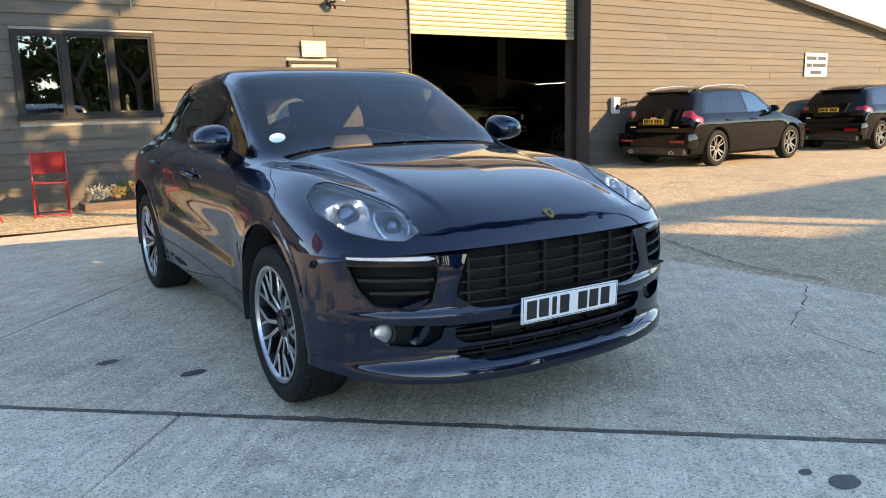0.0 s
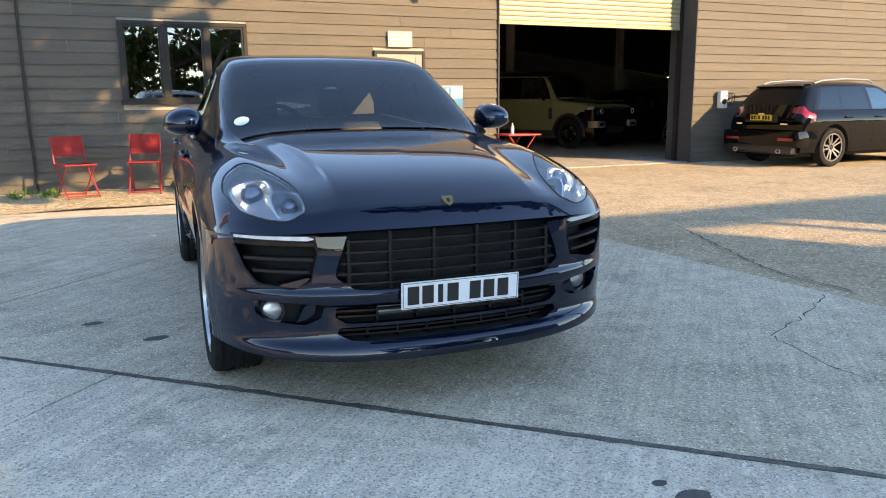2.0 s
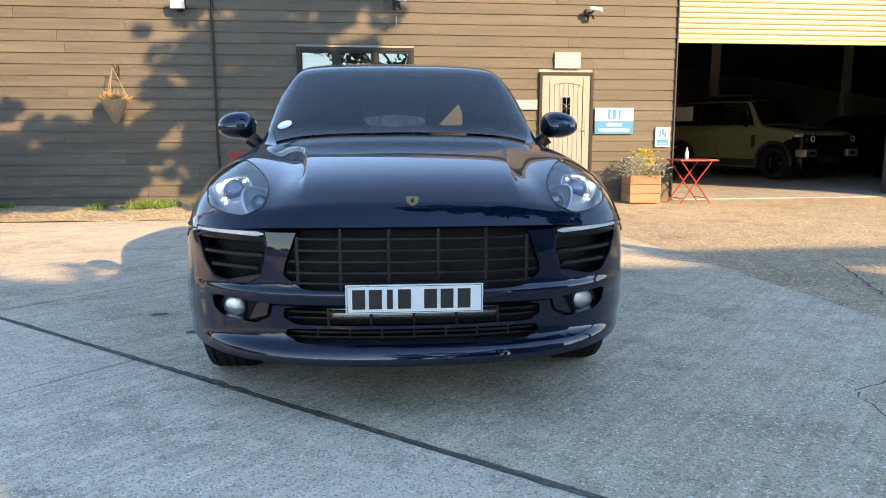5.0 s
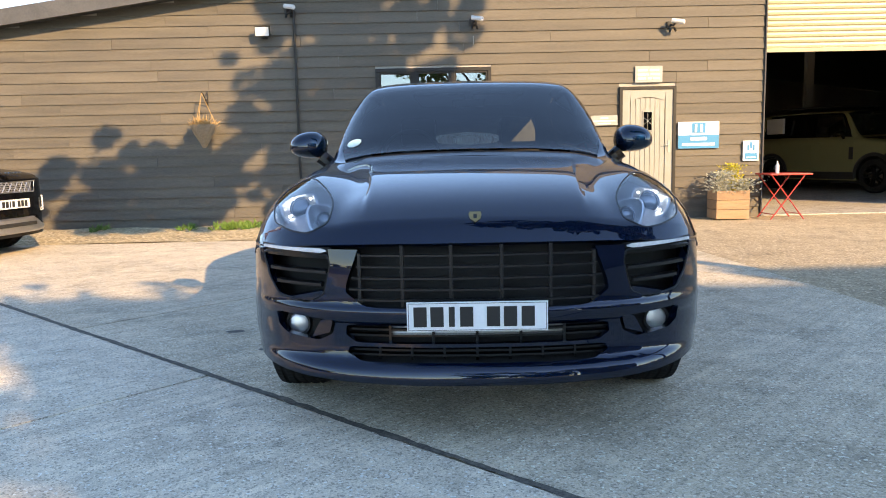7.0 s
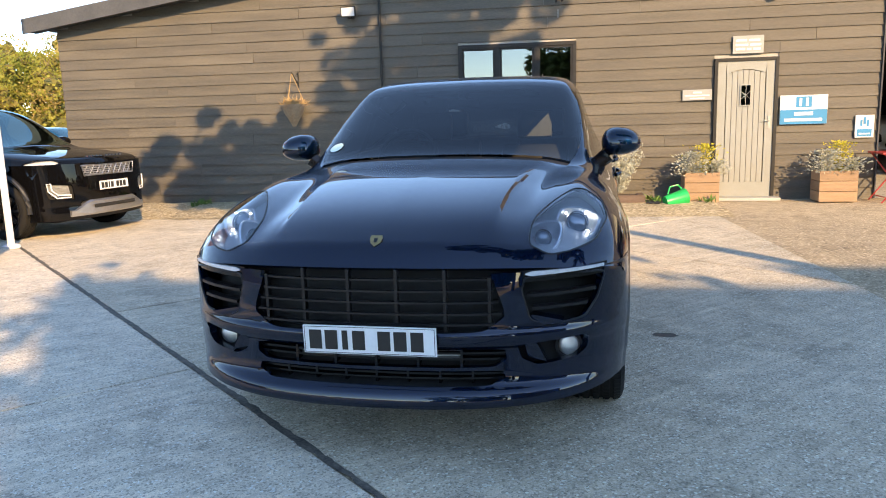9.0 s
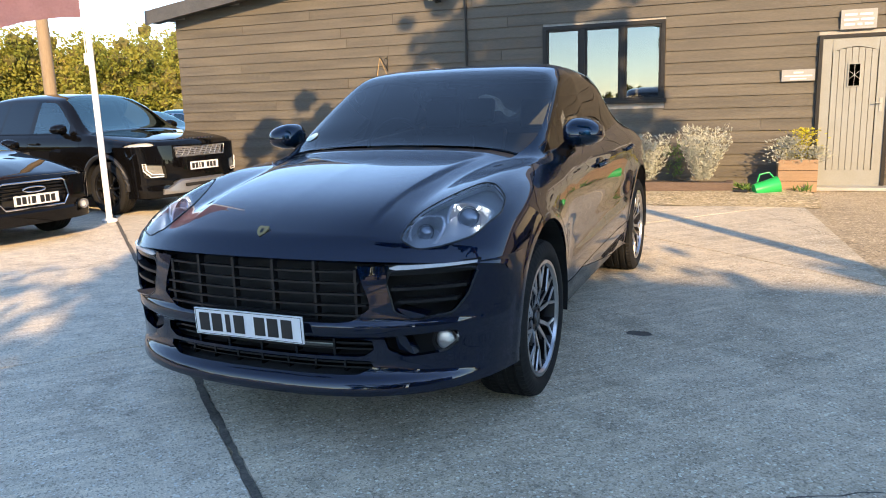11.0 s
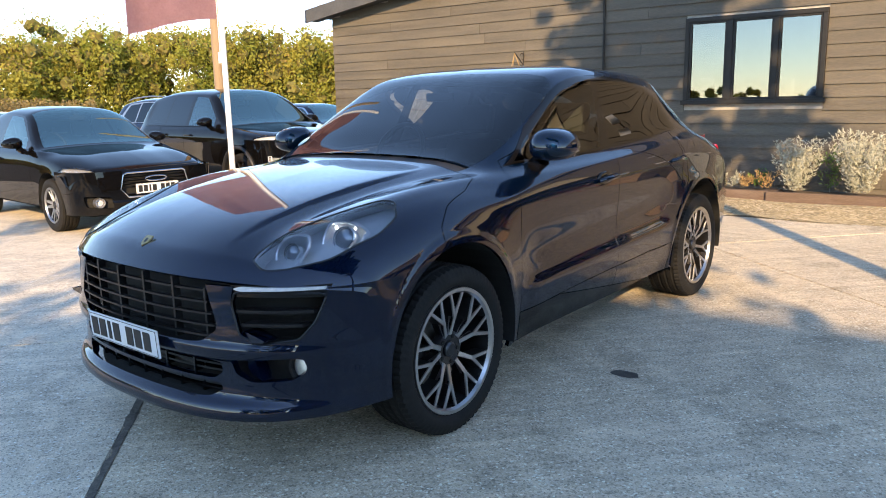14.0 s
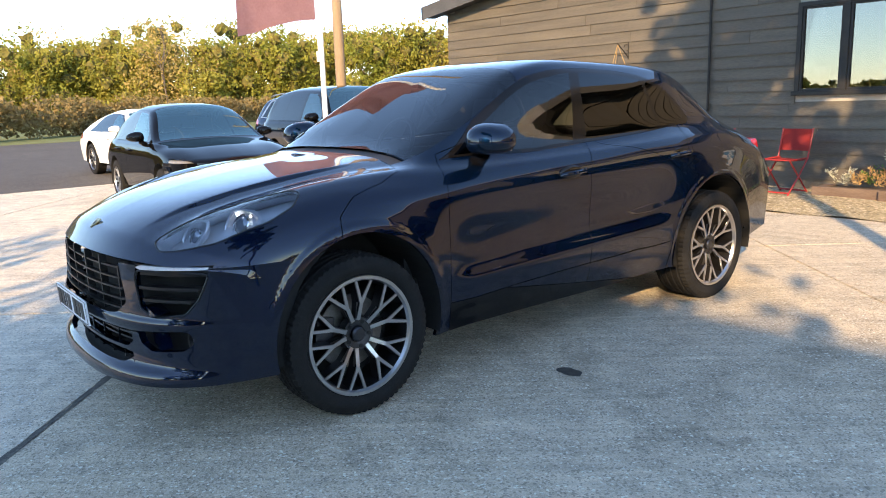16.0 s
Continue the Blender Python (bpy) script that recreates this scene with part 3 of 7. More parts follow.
def clad(rng):
    row = 0
    while True:
        z = -0.007 + row * PITCH
        if z > gable(APEX):
            break
        xa = X0 if z + 0.1 < gable(X0) else X0 + (z + 0.1 - gable(X0)) / 0.138
        xb = X1 if z + 0.1 < gable(X1) else APEX + (gable(APEX) - z - 0.1) / 0.131
        spans = [(xa, xb)]
        for a, b, c, d in OPENINGS:
            if z + PITCH > c + 0.02 and z < d - 0.02:
                nxt = []
                for s, e in spans:
                    if b <= s or a >= e:
                        nxt.append((s, e))
                    else:
                        nxt += [(s, a)] if a - s > 0.05 else []
                        nxt += [(b, e)] if e - b > 0.05 else []
                spans = nxt
        for s, e in spans:
            x = s
            while x < e - 0.02:
                ln = round(rng.choice([3.0, 3.6, 4.2, 4.8]) * 2) / 2
                if x == s and e - s > 5:
                    ln = round(rng.uniform(1.2, 4.5), 1)
                end = min(x + ln, e)
                if e - end < 0.5:
                    end = e
                BOARD_ROWS.append(((x + end) / 2, z, end - x - 0.004))
                x = end
        row += 1


clad(random.Random(11))
for x, z, ln in BOARD_ROWS:
    shared("board", board_mesh(ln), front, pose(x, WALL + 0.02 + random.uniform(-0.002, 0.002), z, random.uniform(-0.25, 0.25), random.uniform(-0.06, 0.06), 0))

# side wall, back, roof
bm = bmesh.new()
box(bm, X0, X0 + 0.2, WALL + 0.2, 34, 0, 3.0)
tagged(part("wall_west", bm, M_BOARD), "dark boarded side wall of the barn", "wall", kind="structure")
bm = bmesh.new()
prism(bm, [(X0, 0), (X1, 0), (X1, gable(X1)), (APEX, gable(APEX)), (X0, gable(X0))], 34, 34.2, "y")
tagged(part("wall_back", bm, M_INNER), "dark back wall inside the barn", "wall", kind="structure")
bm = bmesh.new()
box(bm, X1, X1 + 0.2, WALL + 0.2, 34, 0, 2.5)
tagged(part("wall_east", bm, M_BOARD), "dark boarded end wall of the barn", "wall", kind="structure")
bm = bmesh.new()
ov = 0.3
for xa, xb in ((X0 - 0.35, APEX), (APEX, X1 + 0.3)):
    za, zb = (gable(APEX) + 0.138 * (xa - APEX) if xa < APEX else gable(APEX)), (gable(APEX) if xb == APEX else gable(APEX) - 0.131 * (xb - APEX))
    prism(bm, [(xa, za + 0.02), (xb, zb + 0.02), (xb, zb + 0.14), (xa, za + 0.14)], WALL - ov, 34.3, "y")
tagged(part("roof", bm, M_ROOF), "low-pitched grey sheet roof of the barn", "roof", kind="structure")
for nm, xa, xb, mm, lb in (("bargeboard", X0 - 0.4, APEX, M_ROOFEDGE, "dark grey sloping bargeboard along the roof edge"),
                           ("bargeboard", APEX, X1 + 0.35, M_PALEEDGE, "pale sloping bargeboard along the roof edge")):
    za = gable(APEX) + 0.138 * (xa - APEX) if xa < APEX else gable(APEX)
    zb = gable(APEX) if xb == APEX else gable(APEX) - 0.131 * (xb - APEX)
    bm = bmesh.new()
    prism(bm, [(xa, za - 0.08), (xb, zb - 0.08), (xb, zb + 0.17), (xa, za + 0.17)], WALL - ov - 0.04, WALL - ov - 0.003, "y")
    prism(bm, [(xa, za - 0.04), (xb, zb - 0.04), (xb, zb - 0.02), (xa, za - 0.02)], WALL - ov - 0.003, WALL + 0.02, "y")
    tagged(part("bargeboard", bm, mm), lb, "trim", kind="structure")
bm = bmesh.new()
box(bm, X0, DOORL - 0.3, WALL + 3.2, WALL + 3.3, 0, 3.0)
tagged(part("wall_office", bm, M_INNER), "plain dark inner partition of the office", "wall", kind="structure")
bm = bmesh.new()
box(bm, DOORL - 0.32, DOORL - 0.17, WALL + 0.2, 34, 0, 4.6)
tagged(part("wall_shop", bm, M_INNER), "plain dark inner wall beside the workshop", "wall", kind="structure")
bm = bmesh.new()
box(bm, DOORL - 0.17, X1, WALL + 0.05, 34, -0.02, 0.012)
tagged(part("floor", bm, M_SHOPFLOOR), "worn concrete floor inside the workshop", "floor", kind="structure")
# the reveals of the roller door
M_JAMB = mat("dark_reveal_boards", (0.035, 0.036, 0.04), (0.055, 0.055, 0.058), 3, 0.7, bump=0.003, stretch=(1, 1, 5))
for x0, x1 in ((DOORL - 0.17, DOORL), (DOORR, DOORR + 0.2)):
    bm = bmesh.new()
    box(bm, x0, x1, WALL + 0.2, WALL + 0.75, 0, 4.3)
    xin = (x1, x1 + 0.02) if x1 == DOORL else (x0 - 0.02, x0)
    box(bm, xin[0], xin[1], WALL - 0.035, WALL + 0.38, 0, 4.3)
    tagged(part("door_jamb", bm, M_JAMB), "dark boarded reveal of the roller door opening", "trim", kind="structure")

# roller door
roller = empty("roller_door", pose((DOORL + DOORR) / 2, WALL + 0.42, 2.69), "cream ribbed roller shutter door, raised over the opening", "door", kind="structure")
bm = bmesh.new()
RW = (DOORR - DOORL) / 2 - 0.06
prof = [(0, 0), (-0.012, 0.012), (-0.016, 0.045), (-0.012, 0.078), (0.0, 0.088), (0.008, 0.088), (0.008, 0.0)]
prism(bm, prof, -RW, RW, "x")
slat_me = bpy.data.meshes.new("slat")
bm.to_mesh(slat_me)
bm.free()
slat_me.materials.append(M_ROLLER)
for i in range(19):
    shared("slat", slat_me, roller, pose(0, 0, 0.06 + i * 0.09))
bm = bmesh.new()
box(bm, -RW, RW, -0.03, 0.02, 0.0, 0.062, 0.004)
part("bottom_rail", bm, M_ROLLER, roller)
for s in (-1, 1):
    bm = bmesh.new()
    box(bm, s * (RW + 0.03) - 0.05, s * (RW + 0.03) + 0.05, -0.06, 0.05, -2.69, 1.7)
    part("guide_rail", bm, M_DARKTRIM, roller)


# ---- cars ----
from mathutils.bvhtree import BVHTree
def smooth_grid(g, times=3):
    """Evens out a grid of points along both directions, keeping its border."""
    for _ in range(times):
        h = g.copy()
        h[1:-1] = 0.25 * g[:-2] + 0.5 * g[1:-1] + 0.25 * g[2:]
        g = h.copy()
        g[:, 1:-1] = 0.25 * h[:, :-2] + 0.5 * h[:, 1:-1] + 0.25 * h[:, 2:]
    return g


def corner(t, n=2.3):
    """How far a rounded plan corner has swept back at the share t of the half width."""
    t = min(abs(t), 1.0)
    return 1 - (1 - t**n) ** (1 / n)


def body_surface(stations, half, bow, nose, back_bow=0.0, soft=2, corner_n=2.3, even=0):
    """stations: (u, nine (x, z) pairs from the crown to the sill). Returns S(u, v) on one half of the shell."""
    us = [s[0] for s in stations]
    net = np.array([s[1] for s in stations], float)
    uq = np.linspace(us[0], us[-1], 201)
    vq = np.linspace(0, 8, 129)
    g = pchip(us, net, uq)
    g = pchip(range(9), np.swapaxes(g, 0, 1), vq).swapaxes(0, 1)
    g = smooth_grid(g, soft)
    for _ in range(10):
        h = g.copy()
        h[6:-1] = 0.25 * g[5:-2] + 0.5 * g[6:-1] + 0.25 * g[7:]
        g = h
    for _ in range(even):
        h = g.copy()
        h[4:50] = 0.25 * g[3:49] + 0.5 * g[4:50] + 0.25 * g[5:51]
        g = h
    g[:, 0, 0] = 0

    def surf(u, v):
        a = (u - us[0]) / (us[-1] - us[0]) * 200
        b = v / 8 * 128
        i, j = min(max(int(a), 0), 199), min(max(int(b), 0), 127)
        s, t = a - i, b - j
        x, z = (g[i, j] * (1 - s) + g[i + 1, j] * s) * (1 - t) + (g[i, j + 1] * (1 - s) + g[i + 1, j + 1] * s) * t
        k = max(0.0, 1 - (u - nose) / 0.95)
        y = u + bow * k**1.5 * corner(x / half, corner_n)
        if back_bow:
            kb = max(0.0, 1 - (us[-1] - u) / 0.7)
            y -= back_bow * kb**1.5 * corner(x / half, corner_n)
        return x, y, z

    return surf


def shell(surf, u0, u1, regions, nu=120, nv=60):
    """The half shell, flat in u and v, cut along the regions and then laid onto the surface. Tag 0 is the rest."""
    bm = bmesh.new()
    layer = bm.faces.layers.int.new("tag")
    rows = [[bm.verts.new((u0 + (u1 - u0) * i / nu, 8.0 * j / nv, 0)) for j in range(nv + 1)] for i in range(nu + 1)]
    for i in range(nu):
        for j in range(nv):
            bm.faces.new((rows[i][j], rows[i + 1][j], rows[i + 1][j + 1], rows[i][j + 1]))
    for tag, poly in regions:
        cut(bm, poly, (0, 1), tag, layer)
    for v in bm.verts:
        v.co = surf(v.co.x, v.co.y)
    return bm, layer


def circle(cy, cz, r, n=40):
    return [(cy + r * math.cos(2 * math.pi * i / n), cz + r * math.sin(2 * math.pi * i / n)) for i in range(n)]


def take(bm, layer, tags, sides):
    """A new bmesh of the faces with these tags, on one side or both."""
    out = bmesh.new()
    for s in sides:
        made = {}
        for f in bm.faces:
            if f[layer] in tags:
                vs = []
                for v in f.verts:
                    if v not in made:
                        made[v] = out.verts.new((v.co.x * s, v.co.y, v.co.z))
                    vs.append(made[v])
                out.faces.new(vs if s > 0 else vs[::-1])
    bmesh.ops.remove_doubles(out, verts=out.verts, dist=1e-5)
    bmesh.ops.recalc_face_normals(out, faces=out.faces)
    # outwards: away from the car's middle line
    c = sum((f.normal.dot(f.calc_center_median() - Vector((0, 1.5, 0.5))) * f.calc_area() for f in out.faces), 0.0)
    if c < 0:
        bmesh.ops.reverse_faces(out, faces=out.faces)
    return out


def tyre_mesh(r, rim_r, w):
    """A tyre about the x axis, its outer face towards +x, with grooves and shoulder blocks."""
    bm = bmesh.new()
    h = w / 2
    prof = [(-h * 0.8, rim_r), (-h * 0.98, rim_r + 0.25 * (r - rim_r)), (-h, r - 0.45 * (r - rim_r)), (-h * 0.95, r - 0.028), (-h * 0.86, r - 0.008)]
    for c in (-0.55, -0.18, 0.18, 0.55):
        prof += [(h * c - 0.011, r), (h * c - 0.006, r - 0.009), (h * c + 0.006, r - 0.009), (h * c + 0.011, r)]
    prof += [(h * 0.86, r - 0.008), (h * 0.95, r - 0.028), (h, r - 0.45 * (r - rim_r)), (h * 0.98, rim_r + 0.25 * (r - rim_r)), (h * 0.9, rim_r + 0.012), (h * 0.8, rim_r - 0.004)]
    k = len(prof)
    edge = {3, 4, 5, k - 7, k - 6, k - 5}
    revolve(bm, prof, 216, "x", wobble=lambda i, j: (-0.007 if i % 3 == 0 and j in edge else -0.004 if i % 3 == 0 and 5 < j < k - 7 and j % 4 in (0, 1) else 0))
    bmesh.ops.recalc_face_normals(bm, faces=bm.faces)
    return bm


def spoke(bm, a, b, wa, wb, x_top, x_low, dish=0.0):
    """A tapering bar in the wheel's plane from a to b (y, z)."""
    a, b = Vector(a), Vector(b)
    d = (b - a).normalized()
    n = Vector((-d.y, d.x))
    top = [a + n * wa, b + n * wb, b - n * wb, a - n * wa]
    low = [a + n * wa * 1.25, b + n * wb * 1.25, b - n * wb * 1.25, a - n * wa * 1.25]
    xs = [x_top - dish, x_top, x_top, x_top - dish]
    vt = [bm.verts.new((x, p.x, p.y)) for x, p in zip(xs, top)]
    vl = [bm.verts.new((x_low, p.x, p.y)) for p in low]
    bm.faces.new(vt)
    bm.faces.new(vl[::-1])
    for i in range(4):
        bm.faces.new((vt[i], vt[(i + 1) % 4], vl[(i + 1) % 4], vl[i]))


WHEEL_MESHES = {}


def wheel_meshes(r, rim_r, w, kind, face, side):
    """The meshes of one kind of wheel: name -> list of (mesh, turn about the axle)."""
    h = w / 2
    out = []

    def keep(name, bm, material, turns=(0,), smooth=True, angle=35):
        bmesh.ops.recalc_face_normals(bm, faces=bm.faces)
        me = bpy.data.meshes.new(name)
        bm.to_mesh(me)
        bm.free()
        if smooth:
            me.shade_smooth()
            me.set_sharp_from_angle(angle=radians(angle))
        me.materials.append(material)
        out.extend((name, me, t) for t in turns)

    keep("tyre", tyre_mesh(r, rim_r, w), M_RUBBER, angle=40)
    bm = bmesh.new()
    revolve(bm, [(h * 0.84, rim_r + 0.004), (h * 0.92, rim_r + 0.001), (h * 0.92, rim_r - 0.014), (h * 0.86, rim_r - 0.018), (h * 0.8, rim_r - 0.022)], 72)
    keep("rim_lip", bm, face)
    bm = bmesh.new()
    revolve(bm, [(h * 0.8, rim_r - 0.022), (h * 0.4, rim_r - 0.032), (-h * 0.8, rim_r - 0.02)], 48)
    keep("rim_barrel", bm, side)
    bm = bmesh.new()
    revolve(bm, [(h * 0.05, 0.04), (h * 0.05, 0.17), (-h * 0.1, 0.17), (-h * 0.1, 0.04)], 40)
    keep("brake_disc", bm, M_DISC)
    bm = bmesh.new()
    box(bm, -h * 0.2, h * 0.22, -0.07, 0.07, 0.1, 0.19, 0.01, pose(0, 0, 0, 70, 0, 0))
    keep("brake_caliper", bm, M_GREYALLOY, smooth=False)
    bm = bmesh.new()
    revolve(bm, [(-h * 0.6, 0.0), (-h * 0.6, rim_r - 0.02)], 24)
    keep("wheel_back", bm, M_VOID)
    R1 = rim_r - 0.008
    P = lambda ang, rad: (rad * math.cos(radians(ang)), rad * math.sin(radians(ang)))  # noqa: E731
    top, low = h * 0.80, h * 0.3
    if kind == "mesh":
        arms = [[(P(90 + s * 12, 0.066), P(90 + s * 14.5, 0.148), 0.0095, 0.0085, 0.022), (P(90 + s * 14.5, 0.146), P(90 + s * 7.5, R1), 0.0075, 0.006, 0.0),
                 (P(90 + s * 14.5, 0.146), P(90 + s * 27, R1), 0.0075, 0.006, 0.0)] for s in (-1, 1)]
        n = 5
    elif kind == "five":
        arms = [[(P(90 + s * 20, 0.05), P(90 + s * 11, R1), 0.018, 0.013, 0.02)] for s in (-1, 1)]
        n = 5
    else:
        arms = [[(P(90, 0.05), P(95, R1), 0.014, 0.011, 0.02)]]
        n = 10
    for arm in arms:
        a, b = bmesh.new(), bmesh.new()
        for p, q, wa, wb, dish in arm:
            spoke(a, p, q, wa * 1.08, wb * 1.08, top - 0.004, low, dish)
            spoke(b, p, q, wa, wb, top, top - 0.006 - dish, dish)
        keep("spoke", a, side, [360 / n * k for k in range(n)], False)
        keep("spoke_face", b, face, [360 / n * k for k in range(n)], False)
    bm = bmesh.new()
    revolve(bm, [(low, 0.03), (top - 0.034, 0.036), (top - 0.03, 0.05), (top - 0.028, 0.078), (low, 0.088)], 40)
    keep("hub", bm, side)
    bm = bmesh.new()
    revolve(bm, [(low, 0.034), (top - 0.022, 0.034), (top - 0.014, 0.026), (top - 0.013, 0.0)], 28)
    keep("hub_cap", bm, M_GREYALLOY if face is not M_BLACKALLOY else M_BLACKALLOY)
    bm = bmesh.new()
    revolve(bm, [(low, 0.01), (top - 0.026, 0.01), (top - 0.026, 0.0)], 6)
    bmesh.ops.translate(bm, vec=(0, *P(54, 0.058)), verts=bm.verts)
    keep("wheel_bolt", bm, M_VOID, [72 * k for k in range(5)], False)
    return out


def wheel(parent, x, y, r, rim_r, w, style, face, side, turn=0.0):
    """A wheel with tyre, rim, spokes, hub cap and brake disc; x > 0: the car's left."""
    key = (r, rim_r, w, style[1], face.name, side.name)
    if key not in WHEEL_MESHES:
        WHEEL_MESHES[key] = wheel_meshes(r, rim_r, w, style[1], face, side)
    wh = new("wheel")
    wh.parent = parent
    wh.matrix_local = pose(x, y, r - 0.006, 0, 0, 0 if x > 0 else 180) @ pose(0, 0, 0, turn, 0, 0)
    tagged(wh, "black tyre on a " + style[0] + " alloy wheel")
    for name, me, t in WHEEL_MESHES[key]:
        shared(name, me, wh, pose(0, 0, 0, t, 0, 0))
    return wh


def plate_bars(parent, m, width, height, material, label, rng, blue=False):
    """A number plate with plain bars in place of its characters."""
    pl = new("number_plate")
    pl.parent = parent
    pl.matrix_local = m
    bm = bmesh.new()
    box(bm, -width / 2, width / 2, -0.004, 0.004, -height / 2, height / 2, 0.002)
    me = bpy.data.meshes.new("plate_panel")
    bm.to_mesh(me)
    bm.free()
    me.materials.append(material)
    tagged(pl, label)
    ob = new("plate_panel", me)
    ob.parent = pl
    xs = [-0.405, -0.285, -0.18, -0.075, 0.115, 0.235, 0.36]
    for k, c in enumerate(xs):
        bm = bmesh.new()
        w = 0.047 * width * (0.45 if k == 2 else 1.0)
        box(bm, c * width - w, c * width + w, -0.0065, -0.003, -0.34 * height, 0.34 * height)
        part("plate_bar", bm, M_INK, pl)
    bm = bmesh.new()
    for x0, x1, z0, z1 in ((-0.49, 0.49, 0.45, 0.465), (-0.49, 0.49, -0.465, -0.45), (-0.49, -0.486, -0.45, 0.45), (0.486, 0.49, -0.45, 0.45)):
        box(bm, x0 * width, x1 * width, -0.0055, -0.003, z0 * height, z1 * height)
    part("plate_border", bm, M_INK, pl)
    return pl


def mirror(parent, x, y, z, material, s, size=1.0, wide=0.115, deep=0.085):
    mi = new("door_mirror")
    mi.parent = parent
    mi.matrix_local = pose(x * s, y, z) @ Matrix.Scale(size, 4)
    bm = bmesh.new()
    bmesh.ops.create_uvsphere(bm, u_segments=28, v_segments=18, radius=1.0)
    for v in bm.verts:
        q = v.co
        e = lambda a, p: math.copysign(abs(a) ** p, a)  # noqa: E731
        xx, yy, zz = e(q.x, 0.8) * wide, e(q.y, 0.8) * deep, e(q.z, 0.8) * 0.078
        if yy > 0.03:
            yy = 0.03 + (yy - 0.03) * 0.25
        k = (xx * s + wide) / (2 * wide)
        zz *= (1.08 - .30 * k * k) * (1.0 if zz > 0 else .72)
        v.co = (xx, yy - 0.12 * abs(xx * s + 0.12) * -0.35, zz)
    part("mirror_cap", bm, material, mi, smooth=True, angle=80)
    bm = bmesh.new()
    box(bm, -wide * .72, wide * .72, 0.034, 0.044, -0.04, 0.05, 0.008)
    part("mirror_glass", bm, M_CHROME, mi)
    bm = bmesh.new()
    tube(bm, [(-s * 0.18, 0.02, -0.145), (-s * 0.12, 0.0, -0.1), (-s * 0.06, -0.01, -0.05)], 0.03, 10, r2=0.038)
    part("mirror_arm", bm, M_GLOSSBLACK, mi, smooth=True)
    return mi


def seat(parent, x, y, z, material, head):
    st = new("seat")
    st.parent = parent
    st.matrix_local = pose(x, y, z)
    bm = bmesh.new()
    box(bm, -0.25, 0.25, -0.27, 0.25, -0.12, 0.05, 0.05)
    part("seat_base", bm, material, st, smooth=True)
    bm = bmesh.new()
    box(bm, -0.24, 0.24, -0.06, 0.06, 0, 0.58, 0.05, pose(0, 0.26, 0.0, -18, 0, 0))
    part("seat_back", bm, material, st, smooth=True)
    bm = bmesh.new()
    box(bm, -0.13, 0.13, -0.05, 0.05, 0.62, 0.82, 0.045, pose(0, 0.26, 0.0, -14, 0, 0))
    part("headrest", bm, head, st, smooth=True)


def interior(parent, P):
    """Dash, seats, wheel and floor, as seen through the screens."""
    zb, yc, hw = P["belt"], P["cowl"], P["half"]
    inn = new("cabin")
    inn.parent = parent
    bm = bmesh.new()
    box(bm, -hw + 0.12, hw - 0.12, yc - 0.1, P["tail"] - 0.3, 0.3, 0.36)
    part("cabin_floor", bm, M_VOID, inn)
    bm = bmesh.new()
    prism(bm, [(yc - 0.05, 0.4), (yc - 0.05, zb - 0.04), (yc + 0.4, zb + 0.0), (yc + 0.62, zb - 0.05), (yc + 0.66, zb - 0.2), (yc + 0.5, 0.4)], -hw + 0.14, hw - 0.14, "x")
    part("dashboard", bm, M_LEATHER, inn, smooth=True)
    for s in (-1, 1):
        seat(inn, s * 0.37, yc + 1.12, zb - 0.5, M_LEATHER, P.get("head", M_LEATHER) if s > 0 else M_LEATHER)
        seat(inn, s * 0.4, yc + 2.0, zb - 0.48, M_LEATHER, M_LEATHER)
        bm = bmesh.new()
        box(bm, s * (hw - 0.13) - 0.02, s * (hw - 0.13) + 0.02, yc, P["tail"] - 0.5, 0.36, zb - 0.03)
        part("door_lining", bm, M_LEATHER, inn)
    sw = bmesh.new()
    c = Vector((-0.37, yc + 0.72, zb + 0.02))
    m = Matrix.Translation(c) @ pose(0, 0, 0, 65, 0, 0)
    tube(sw, [m @ Vector((0.185 * math.cos(a), 0.185 * math.sin(a), 0)) for a in (2 * math.pi * i / 32 for i in range(32))], 0.015, 8, True)
    box(sw, -0.18, 0.18, -0.02, 0.03, -0.02, 0.0, 0, m)
    box(sw, -0.06, 0.06, -0.07, 0.05, -0.05, 0.0, 0.01, m)
    part("steering_wheel", sw, M_LEATHER, inn, smooth=True)
    bm = bmesh.new()
    box(bm, -0.1, 0.1, P["head_y"] - 0.11, P["head_y"] - 0.09, P["roof"] - 0.195, P["roof"] - 0.145, 0.012)
    box(bm, -0.025, 0.025, P["head_y"] - 0.11, P["head_y"] - 0.05, P["roof"] - 0.145, P["roof"] - 0.11)
    part("rear_view_mirror", bm, M_VOID, inn)
    bm = bmesh.new()
    box(bm, -0.36, 0.36, P["head_y"] + 0.15, P["rear_y"] - 0.5, P["roof"] - 0.1, P["roof"] - 0.085)
    part("headlining", bm, M_VOID, inn)
    return inn


